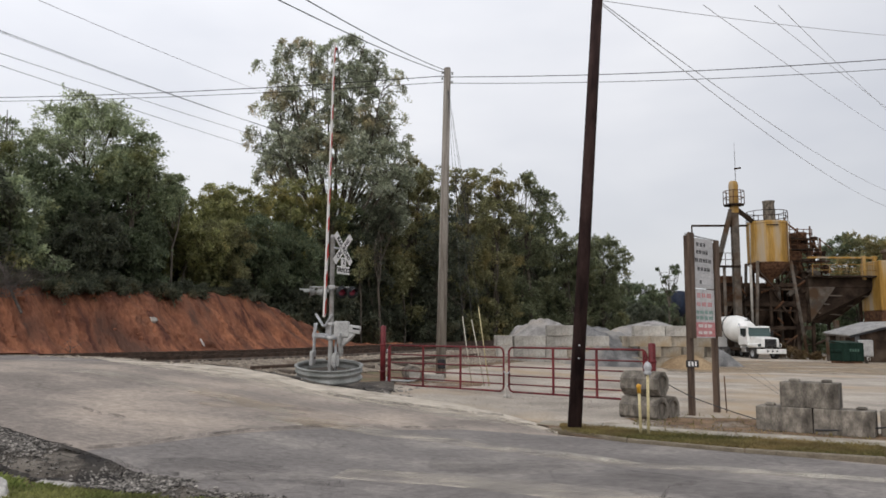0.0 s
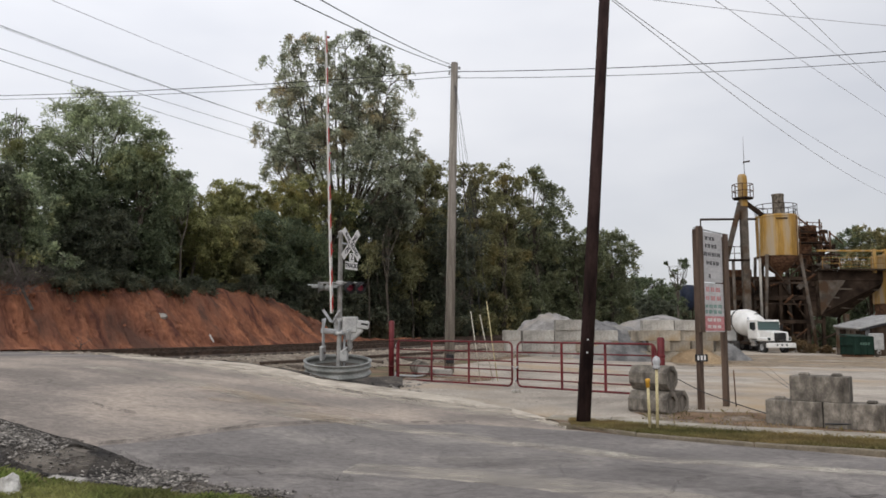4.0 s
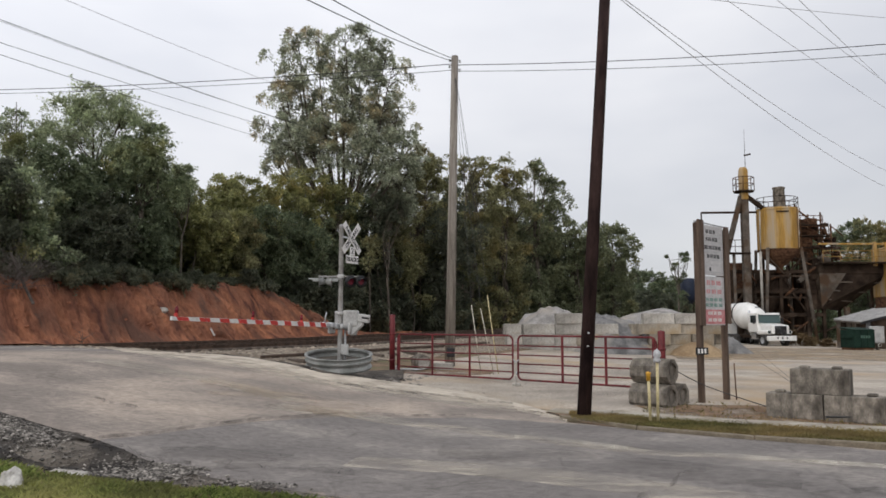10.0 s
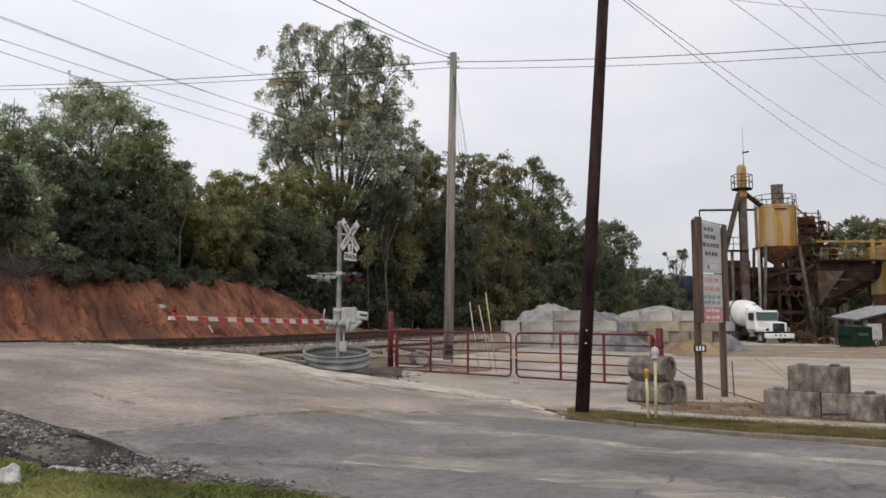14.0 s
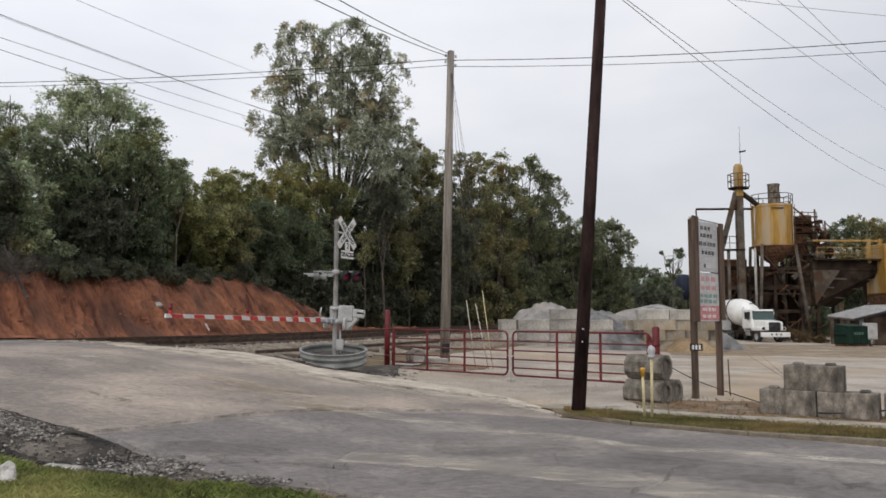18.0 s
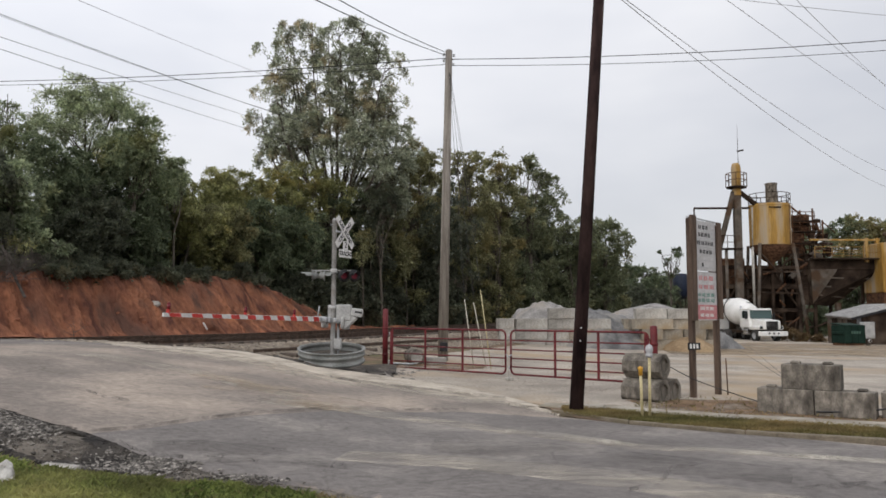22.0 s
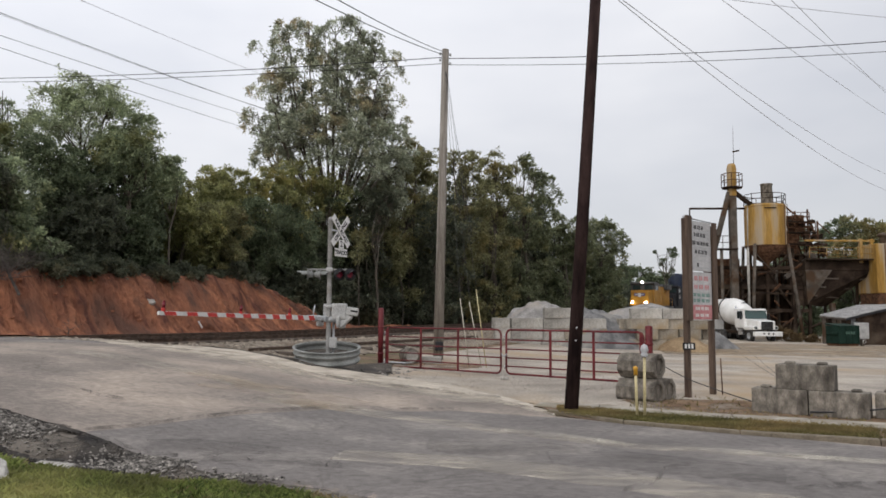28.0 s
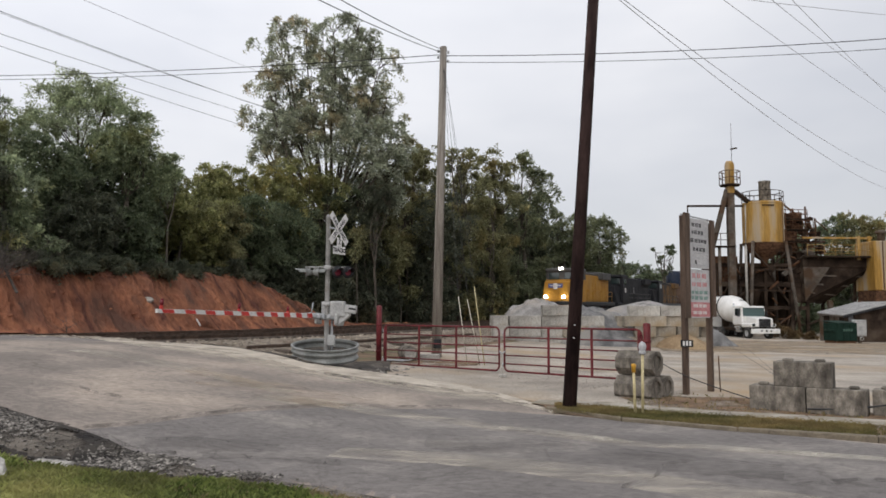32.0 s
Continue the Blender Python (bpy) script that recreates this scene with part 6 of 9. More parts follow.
# ---------------------------------------------------------------- yard gate
def farm_gate(a, b, bottom, top, uprights, label):
    a, b = Vector((*a, 0)), Vector((*b, 0))
    t = thing("farm_gate", Matrix.Translation((a.x, a.y, bottom)) @ pose(0, 0, 0, 0, 0, math.degrees(math.atan2(b.y - a.y, b.x - a.x))), label, "gate", "yard gates")
    L, Hh, r = (b - a).length, top - bottom, 0.03
    bm = B()
    c = 0.16
    pts = []
    for cx, cz, a0 in ((c, Hh - c, 90), (c, c, 180), (L - c, c, 270), (L - c, Hh - c, 0)):
        for k in range(5):
            q = radians(a0 + 90 * k / 4)
            pts.append(Vector((cx + c * math.cos(q), 0, cz + c * math.sin(q))))
    for p, q in zip(pts, pts[1:] + pts[:1]):
        rod(bm, p, q, r, seg=8)
    part("frame", bm, M_GATE, t)
    for f in (0.23, 0.44, 0.64, 0.83):
        part("rail", rod(B(), (0, 0, Hh * (1 - f)), (L, 0, Hh * (1 - f)), 0.021, seg=8), M_GATE, t)
    for f in uprights:
        part("upright", box(B(), (0.075, 0.03, Hh), (L * f, -0.02, Hh / 2), None, 0.006), M_GATE, t)
    for z in (0.18, Hh - 0.18):
        part("hinge", rod(B(), (-0.06, 0, z - 0.05), (-0.06, 0, z + 0.05), 0.025, seg=8), M_GALV, t)
    return t


farm_gate((-1.58, 26.6), (2.07, 23.2), 0.36, 1.66, (0.02, 0.335, 0.66), "maroon painted tubular steel farm gate, closed")
farm_gate((2.22, 23.1), (5.50, 20.02), 0.36, 1.66, (0.355, 0.67, 0.985), "maroon painted tubular steel farm gate, closed")


def gate_post(x, y, top, label):
    t = thing("gate_post", pose(x, y, land_at(x, y)), label, "gate post", "yard gates")
    h = top - land_at(x, y)
    part("post", spin(B(), [(0.0, -0.2), (0.095, -0.2), (0.095, h - 0.02), (0.075, h), (0.0, h + 0.015)], 16), M_GATE, t)
    for z in (0.35, 1.25):
        part("hinge_band", spin(B(), [(0.096, z - 0.03), (0.108, z - 0.03), (0.108, z + 0.03), (0.096, z + 0.03)], 16), M_GATE, t)


gate_post(-1.78, 26.75, 2.33, "tall maroon painted steel gate post")
gate_post(5.63, 19.98, 1.83, "maroon painted steel gate post beside the pipes")
tagged(part("gate_chain", rod(rod(B(), (2.07, 23.17, 0.95), (2.15, 23.05, 0.86), 0.018, seg=6), (2.15, 23.05, 0.86), (2.23, 23.07, 0.95), 0.018, seg=6), M_GALV), "short steel chain that holds the gates", "chain")
gate_foot = tagged(part("gate_stop", box(box(B(), (0.22, 0.16, 0.10), (2.14, 22.8, land_at(2.14, 22.8) + 0.04), (0, 0, 30), 0.02), (0.05, 0.05, 0.3), (2.14, 23.05, land_at(2.14, 23.05) + 0.12), None, 0.01), M_CONCRETE_PALE),
                   "small pale stone stop under the gates", "gate stop")

# slanted guy guards, white and yellow
for a, b, mat, label in (((1.30, 27, 0.40), (0.97, 27, 2.79), M_SLEEVE, "slanting white plastic guy wire guard"), ((1.74, 27, 0.40), (1.29, 27, 2.69), M_SLEEVE, "slanting white plastic guy wire guard"),
                         ((1.90, 27, 0.40), (1.53, 27, 3.15), M_YELLOW_POST, "slanting yellow plastic guy wire guard")):
    t = thing("guy_guard", Matrix.Translation((a[0], a[1], land_at(a[0], a[1]))), label, "guy guard", "guy guards")
    d = Vector(b) - Vector(a)
    part("sleeve", rod(B(), (0, 0, 0.0), d, 0.018, 0.016, 8), mat, t)
    part("anchor_rod", rod(B(), -d * 0.06, d * 0.04, 0.015, seg=6), M_GALV, t)
    wire(tuple(Vector(a) + d), (0.42, 30, 12.2), 0.0, 0.007, "thin steel guy wire of the pole", "guy_wire", "guy wire", "guy wires")

# concrete culvert pipe lying behind the gate, and its headwall
t = thing("culvert_pipe", pose(-0.75, 27.6, land_at(-0.75, 27.6), 0, 0, 12), "short pale concrete pipe lying on the ground", "pipe")
part("barrel", spin(B(), [(0.22, -0.25), (0.28, -0.25), (0.28, 0.85), (0.22, 0.85), (0.22, -0.25)], 24, "Y", (0, 0, 0.26)), M_CONCRETE, t)
part("end_face", spin(B(), [(0.0, -0.2), (0.225, -0.2)], 20, "Y", (0, 0, 0.26)), M_CONCRETE_PALE, t, "pale concrete end")
t = thing("concrete_kerb_stone", pose(-0.1, 28.1, land_at(-0.1, 28.1), 0, 0, -6), "pale concrete kerb stone on the ground", "kerb stone")
part("stone", box(B(), (0.9, 0.35, 0.28), (0, 0, 0.10), None, 0.03), M_CONCRETE_PALE, t)
t = thing("steel_plate", pose(-1.2, 27.2, land_at(-1.2, 27.2) + 0.01, 0, 0, -30), "flat grey steel plate lying in the dirt", "steel plate")
part("plate", box(B(), (0.9, 0.5, 0.03), (0, 0, 0.02), None, 0.005), M_GALV, t)


# a disused rail and rotten timbers beside the ballast
t = thing("old_rail", pose(0, 0, 0), "disused rusty rail half buried beside the ballast", "rail")
a = Vector((TRACK_A + TRACK_B * 27.0 + 3.0 * TRACK_N, 27.0, 0))
b = Vector((TRACK_A + TRACK_B * 44 + 3.0 * TRACK_N, 44, 0))
a.z, b.z = land_at(a.x, a.y) + 0.06, land_at(b.x, b.y) + 0.06
part("bar", beam(B(), a, b, 0.08, 0.12, 0.02), M_RAIL, t)
for k in range(9):
    p = a.lerp(b, 0.06 + 0.07 * k) + Vector((0.5, -0.2, 0))
    tt = thing("rotten_timber", pose(p.x, p.y, land_at(p.x, p.y) + 0.03, 0, 0, -28 + 14 * math.sin(k * 2.1)), "short rotten railway timber in the dirt", "timber", "rotten timbers")
    part("timber", box(B(), (0.9 + 0.3 * math.sin(k), 0.2, 0.14), (0, 0, 0.02), None, 0.03), M_TIE, tt)
t = thing("cable_box", pose(-5.1, 23.4, land_at(-5.1, 23.4), 0, 0, 10), "small grey cable box beside the ballast", "cable box")
part("box", box(B(), (0.25, 0.2, 0.22), (0, 0, 0.1), None, 0.02), M_GALV, t)
part("lid", box(B(), (0.28, 0.23, 0.03), (0, 0, 0.225), None, 0.008), M_GALV, t)
# ---------------------------------------------------------------- kerb, pavement, verge
KERB = [(2.42, 16.3), (2.59, 15.8), (3.02, 15.1), (3.47, 14.71), (3.9, 14.34), (4.65, 13.8), (5.41, 13.26), (6.27, 12.82), (7.18, 12.42), (12.5, 9.9), (30, 1.2)]
WALK_FRONT = [(2.21, 16.95), (2.75, 16.8), (3.22, 16.62), (3.83, 16.2), (4.31, 15.82), (5.25, 15.21), (6.15, 14.72), (7.0, 14.26), (7.93, 13.76), (13.2, 11.1), (30.8, 2.3)]
WALK_BACK = [(2.45, 17.6), (2.95, 17.6), (3.45, 17.45), (4.05, 17.0), (4.55, 16.52), (5.47, 15.85), (6.41, 15.36), (7.32, 14.9), (8.3, 14.42), (13.6, 11.8), (31.2, 3.0)]


def strip(name, line_a, line_b, top, bottom, mat, n, joint=0.0, seg_len=1.2, parent_label="", category=""):
    """A low concrete strip between two lines, cast in lengths with joints."""
    t = thing(name, pose(0, 0, 0), parent_label, category, kind="structure")

    def resample(line):
        p = np.array(line, float)
        d = np.concatenate([[0], np.cumsum(np.hypot(*np.diff(p, axis=0).T))])
        k = np.linspace(0, d[-1], n)
        return np.stack([np.interp(k, d, p[:, 0]), np.interp(k, d, p[:, 1])], 1)
    A, Bk = resample(line_a), resample(line_b)
    for i in range(n - 1):
        u = joint
        quad = [A[i] * (1 - u) + A[i + 1] * u, A[i + 1] * (1 - u) + A[i] * u, Bk[i + 1] * (1 - u) + Bk[i] * u, Bk[i] * (1 - u) + Bk[i + 1] * u]
        bm = B()
        lo = [bm.verts.new((*q, bottom)) for q in quad]
        hi = [bm.verts.new((*q, top + random.uniform(-0.006, 0.006))) for q in quad]
        bm.faces.new(hi)
        for k in range(4):
            bm.faces.new((lo[k], lo[(k + 1) % 4], hi[(k + 1) % 4], hi[k]))
        bmesh.ops.recalc_face_normals(bm, faces=bm.faces)
        bmesh.ops.bevel(bm, geom=[e for e in bm.edges if all(v.co.z > top - 0.02 for v in e.verts)], offset=0.015, segments=1, affect="EDGES")
        part("slab", bm, mat, t)
    return t


strip("kerb", KERB, [(x + 0.06, y + 0.15) for x, y in KERB], 0.105, -0.1, M_KERB, 16, 0.004, parent_label="mossy concrete kerb along the road", category="kerb")
strip("pavement", WALK_FRONT, WALK_BACK, 0.12, -0.05, M_WALKWAY, 24, 0.006, parent_label="narrow pale concrete pavement slabs", category="pavement")
ribbon("verge", [(x + 0.05, y + 0.12) for x, y in KERB], WALK_FRONT, 60, 6, 0.085, M_SOIL, "strip of soil with thin grass", "verge")


ribbon("bare_soil", [(4.75, 16.7), (5.3, 16.2), (6.4, 15.4), (8.0, 14.2), (10.5, 12.6)], [(4.4, 18.2), (5.6, 18.6), (7.4, 18.6), (9.5, 16.4), (12, 14.6)], 70, 14, 0.012, M_BARE,
       "reddish brown bare soil behind the pavement", "soil", ragged=0.35)
ribbon("bare_soil", [(-1.7, 25.9), (-0.6, 25.3), (0.6, 25.6), (1.6, 26.8)], [(-1.6, 28.3), (-0.4, 28.9), (0.8, 28.8), (1.9, 28.2)], 60, 14, 0.012, M_BARE,
       "reddish brown bare soil round the pole", "soil", ragged=0.35)
LINE = [(1.23, 13.58), (1.7, 13.4), (2.14, 13.09), (2.61, 12.62), (3.11, 12.1), (3.66, 11.88), (4.41, 11.6), (5.09, 11.24), (6.19, 10.77), (12, 8.3)]
ribbon("lane_line", LINE, [(x - 0.04, y - 0.13) for x, y in LINE], 120, 4, 0.099, M_LINE, "worn pale line along the road", "road marking", ragged=0.05)


def grass(name, count, place, size, mat, seed, label, lift=0.0):
    """Blades scattered over a piece of ground: place(rng, n) gives x and y."""
    rng = np.random.default_rng(seed)
    x, y = place(rng, count)
    count = len(x)
    z = land(x, y) + lift
    pos = np.stack([x, y, z], 1)
    way = rng.normal(size=(count, 3)) * np.array([0.45, 0.45, 0.12]) + np.array([0, 0, 1.0])
    way /= np.linalg.norm(way, axis=1, keepdims=True)
    side = np.cross(way, rng.normal(size=(count, 3)))
    side /= np.linalg.norm(side, axis=1, keepdims=True)
    L = size * (0.4 + 0.9 * rng.random((count, 1)))
    W = L * 0.02 + 0.0011
    tip = pos + way * L + np.concatenate([rng.normal(size=(count, 2)) * 0.35 * L, np.zeros((count, 1))], 1)
    v = np.stack([pos - side * W, pos + side * W, pos + way * L * 0.6 + side * W * 0.8, tip], 1).reshape(-1, 3)
    return tagged(blade_mesh(name, v, mat, None), label, "grass", kind="stuff")


def near_verge(rng, n):
    x = rng.uniform(-7.5, 2.0, n)
    far = np.interp(x, [-9, -5.2, -4.6, -4.03, -3.6, -3.3, -2.8, -2.2, -1.7, -1.2, -0.5, 6], [10.8, 9.15, 8.85, 8.95, 8.95, 8.78, 8.4, 8.45, 8.35, 7.95, 7.3, 2.0])
    y = far + 0.07 * np.sin(x * 7.3) + 0.05 * np.sin(x * 17.0) - (rng.random(n) ** 1.4) * 3.6
    thin = np.sin(x * 5.1 + 1.7 * np.sin(y * 3.3)) * np.sin(y * 6.7 + 1.3 * np.sin(x * 2.9)) + 0.5 * np.sin(x * 13.0 + y * 9.0)
    keep = thin < 0.35 + 1.1 * rng.random(n)
    return x[keep], y[keep]


def grass_edge(rng, n):
    """Dry stalks and litter where the grass meets the dirt."""
    x = rng.uniform(-6.0, -0.6, n)
    far = np.interp(x, [-6.0, -4.6, -4.03, -3.6, -2.8, -2.2, -1.7, -1.2, -0.5], [9.6, 8.9, 9.0, 9.0, 8.5, 8.65, 8.55, 8.25, 7.8])
    return x, far - 0.9 * np.abs(rng.normal(size=n)) * 0.5 + 0.1


def kerb_verge(rng, n):
    k = rng.uniform(0.9, 9.3, n)
    a, b = np.array(KERB, float), np.array(WALK_FRONT, float)
    u = rng.uniform(0.05, 1.0, (n, 1)) + rng.normal(size=(n, 1)) * 0.04
    pa = np.stack([np.interp(k, range(len(a)), a[:, i]) for i in (0, 1)], 1)
    pb = np.stack([np.interp(k, range(len(b)), b[:, i]) for i in (0, 1)], 1)
    p = pa * (1 - u) + pb * u + np.array([0.06, 0.16])
    return p[:, 0], p[:, 1]


def back_strip(rng, n):
    k = rng.uniform(3.3, 9.2, n)
    b = np.array(WALK_BACK, float)
    p = np.stack([np.interp(k, range(len(b)), b[:, i]) for i in (0, 1)], 1)
    q = rng.random((n, 1)) ** 2.2
    return (p + q * np.array([1.2, 3.0]) + 0.05)[:, 0], (p + q * np.array([1.2, 3.0]) + 0.05)[:, 1]


grass("grass", 150000, near_verge, 0.10, M_GRASS, 1, "fresh green grass at the roadside")
grass("dry_stalks", 5000, grass_edge, 0.09, M_STRAW, 11, "dry straw-coloured stalks at the edge of the grass")
grass("verge_grass", 42000, kerb_verge, 0.06, M_GRASS_DRY, 2, "short yellow-green grass beside the kerb", 0.075)
grass("dry_grass", 2500, back_strip, 0.07, M_GRASS_DRY, 3, "sparse dry grass behind the pavement", 0.0)


def stones(name, count, place, size, mat, seed, label, lift=0.0):
    """Loose broken stones, each an uneven eight-faced lump."""
    rng = np.random.default_rng(seed)
    x, y = place(rng, count)
    z = land(x, y) + lift
    s = size * (0.3 + 1.5 * rng.random(count) ** 3.5)
    base = np.array([(1, 0, 0), (-1, 0, 0), (0, 1, 0), (0, -1, 0), (0, 0, 1), (0, 0, -1)], float)
    faces = np.array([(0, 2, 4), (2, 1, 4), (1, 3, 4), (3, 0, 4), (2, 0, 5), (1, 2, 5), (3, 1, 5), (0, 3, 5)])
    turn = rng.random(count) * 6.28
    c, sn = np.cos(turn), np.sin(turn)
    v = base[None] * (0.6 + 0.8 * rng.random((count, 6, 1))) + rng.normal(size=(count, 6, 3)) * 0.18
    v = np.stack([v[..., 0] * c[:, None] - v[..., 1] * sn[:, None], v[..., 0] * sn[:, None] + v[..., 1] * c[:, None], v[..., 2] * 0.55], 2)
    v = v * s[:, None, None] + np.stack([x, y, z + s * 0.12], 1)[:, None]
    f = (faces[None] + 6 * np.arange(count)[:, None, None]).reshape(-1, 3)
    return tagged(mesh_part(name, v.reshape(-1, 3).tolist(), f.tolist(), mat), label, "gravel", kind="stuff")


def spill(rng, n):
    """Loose stone in three beds along the broken road edge, and a few stones scattered between."""
    beds = np.array([(-6.1, 11.25, 0.85, 0.55, -0.5), (-3.5, 9.85, 0.42, 0.48, 0.3), (-4.05, 10.05, 0.38, 0.5, 0.0), (-2.2, 9.35, 0.4, 0.16, 0.0), (-7.6, 11.9, 1.0, 0.7, -0.5), (-5.0, 10.0, 0.9, 0.5, -0.2), (-3.2, 9.5, 1.2, 0.4, -0.2)])
    k = rng.choice(7, n, p=(0.36, 0.22, 0.14, 0.04, 0.15, 0.05, 0.04))
    r, a = np.sqrt(rng.random(n)) * (1 + 0.18 * rng.normal(size=n)), rng.random(n) * 6.283
    u, v = r * np.cos(a) * beds[k, 2], r * np.sin(a) * beds[k, 3]
    x, y = beds[k, 0] + u, beds[k, 1] + v + beds[k, 4] * u
    return x, np.minimum(y, np.interp(x, [-9.2, -7.6, -6.83, -5.61, -4.92, -4.46, -3.87, -3.0, -2.17], [13.4, 12.4, 12.05, 11.38, 11.05, 10.7, 10.3, 10.1, 9.6]) - 0.1 * rng.random(n))


def bed(rng, n):
    y = 24 + 26 * rng.random(n) ** 1.3
    s = rng.uniform(-3.0, 4.8, n)
    y = y - s * TRACK_B / TRACK_N
    return TRACK_A + TRACK_B * (y + s * TRACK_B / TRACK_N) + s / TRACK_N, y


def signal_dirt(rng, n):
    x = rng.uniform(-8.0, -0.5, n)
    y = np.interp(x, [-8.5, -5.6, -3.3, -0.5], [23.2, 22.7, 20.7, 20.4]) + rng.random(n) * 4.5
    return x, y


def yard_front(rng, n):
    y = 20.0 + 16.0 * rng.random(n) ** 1.2
    x = np.interp(y, [20, 24, 32, 36], [-0.5, -1.5, -0.8, 1.0]) + rng.random(n) ** 0.8 * np.interp(y, [20, 24, 36], [5.0, 7.5, 8.5])
    return x, y


stones("yard_gravel", 6000, yard_front, 0.012, M_YARD_STONE, 8, "loose pale gravel scattered over the yard", 0.012)
stones("gravel", 9000, spill, 0.019, M_STONE, 5, "loose grey crushed stone at the broken road edge", 0.05)
stones("ballast_stones", 11000, bed, 0.05, M_BALLAST_STONE, 6, "loose grey ballast stones beside the rails", 0.01)
stones("rubble", 1500, signal_dirt, 0.06, M_STONE, 7, "loose stones and rubble in dark dirt", -0.02)
ribbon("dirt_shoulder", [(-11, 15.4), (-9.0, 13.5), (-7.5, 12.55), (-6.8, 12.25), (-5.6, 11.55), (-4.9, 11.15), (-4.4, 10.75), (-3.8, 10.3), (-2.9, 9.85), (-2.1, 9.4), (-1.2, 9.1), (-0.2, 8.5)],
       [(-12.5, 14.2), (-9.6, 11.4), (-7.6, 10.2), (-6.4, 9.6), (-5.4, 9.2), (-4.6, 8.9), (-4.1, 8.8), (-3.5, 8.4), (-2.7, 8.1), (-2.0, 7.9), (-1.3, 7.5), (-0.4, 6.9)], 120, 16, 0.022, M_DIRT,
       "dark damp dirt and gravel along the road edge", "dirt shoulder", ragged=0.12)
M_TAN_DIRT = dust_material("trodden_tan_dirt", (0.105, 0.09, 0.074), (0.185, 0.16, 0.132), 2.6, (0.36, 0.52), (1, 1, 1), 0.92)
ribbon("trodden_dirt", [(-5.75, 10.45), (-5.4, 10.75), (-5.15, 11.0), (-4.85, 11.0), (-4.55, 10.75), (-4.45, 10.6)], [(-5.55, 9.95), (-5.25, 9.75), (-4.95, 9.7), (-4.7, 9.8), (-4.6, 10.15), (-4.5, 10.4)], 60, 16, 0.034, M_TAN_DIRT,
       "smooth tan trodden dirt beside the road", "dirt", ragged=0.15)
ribbon("trodden_dirt", [(-3.3, 9.75), (-2.6, 9.55), (-1.9, 9.3), (-1.2, 9.05), (-0.4, 8.45)], [(-3.3, 9.0), (-2.6, 8.9), (-1.9, 8.9), (-1.3, 8.65), (-0.5, 8.2)], 60, 10, 0.034, M_TAN_DIRT,
       "smooth tan trodden dirt beside the road", "dirt", ragged=0.12)
ribbon("mud", [(-4.75, 10.85), (-4.5, 10.8), (-4.2, 10.58), (-3.9, 10.32)], [(-4.35, 9.45), (-4.15, 9.3), (-3.95, 9.35), (-3.8, 9.5)], 60, 20, 0.055, M_MUD,
       "black wet mud in a hole beside the road", "mud", ragged=0.2)
ribbon("mud", [(-6.6, 10.6), (-5.75, 10.2), (-5.3, 9.95), (-4.9, 9.8), (-4.5, 9.85)], [(-6.6, 10.0), (-5.6, 9.6), (-5.1, 9.5), (-4.7, 9.45), (-4.35, 9.4)], 70, 10, 0.055, M_MUD,
       "black wet mud in a hole beside the road", "mud", ragged=0.2)
ribbon("mud", [(-8.6, 13.2), (-7.5, 12.5), (-6.83, 12.15), (-5.61, 11.46), (-4.92, 11.1), (-4.4, 10.72), (-3.8, 10.28)], [(-8.6, 12.8), (-7.5, 12.2), (-6.83, 11.85), (-5.61, 11.2), (-4.92, 10.92), (-4.45, 10.6), (-3.85, 10.16)], 260, 8, 0.060, M_MUD,
       "black wet dirt along the crumbled road edge", "mud", ragged=0.3)
ribbon("signal_bed", [(-9.4, 24.0), (-7.0, 24.4), (-4.5, 25.0), (-2.6, 26.0), (-1.4, 27.2)], [(-8.2, 23.2), (-5.6, 22.6), (-3.3, 20.6), (-1.9, 20.5), (-1.2, 23)], 60, 20, 0.035, M_DIRT,
       "dark dirt with rubble round the signal", "dirt", ragged=0.25)


def rock(x, y, size, seed, label, mat=M_ROCK, lift=0.0):
    bm = B()
    bmesh.ops.create_icosphere(bm, subdivisions=3, radius=1.0)
    for v in bm.verts:
        d = v.co.normalized()
        k = 0.85 + 0.35 * noise.noise(d * 1.3 + Vector((seed, 0, 0))) + 0.12 * noise.noise(d * 4 + Vector((0, seed, 0)))
        v.co = Vector((d.x * size[0], d.y * size[1], d.z * size[2])) * k
    t = thing("rock", pose(x, y, land_at(x, y) + size[2] * 0.55 + lift), label, "rock")
    part("stone", bm, mat, t)


rock(-4.52, 8.22, (0.15, 0.12, 0.17), 3, "pale grey rock lying in the grass")
rock(-4.32, 8.42, (0.07, 0.06, 0.05), 9, "small tan stone beside the rock", M_SAND)
t = thing("broken_slab", pose(-4.42, 9.24, land_at(-4.42, 9.24) + 0.06, 4, 3, -8), "broken piece of pale concrete slab in the gravel", "concrete slab")
part("slab", box(B(), (0.46, 0.17, 0.09), (0, 0, 0), None, 0.02), M_CONCRETE_PALE, t)


# ---------------------------------------------------------------- stacked blocks, pipes and posts by the pavement
def concrete_block(m, size, label, group, mat=M_CONCRETE, lugs=True):
    t = thing("concrete_block", m, label, "concrete block", group)
    w, d, h = size
    part("body", box(B(), size, (0, 0, h / 2), None, 0.025, 2), mat, t)
    if lugs:
        for x in (-0.28 * w, 0.28 * w):
            part("lug", box(B(), (0.2, 0.2, 0.07), (x, 0, h + 0.025), None, 0.025), mat, t)
    return t


G = "stack of concrete blocks"
concrete_block(pose(7.60, 16.78, 0.0, 0, 0, -35), (1.12, 0.6, 0.53), "weathered grey concrete block with black stains", G)
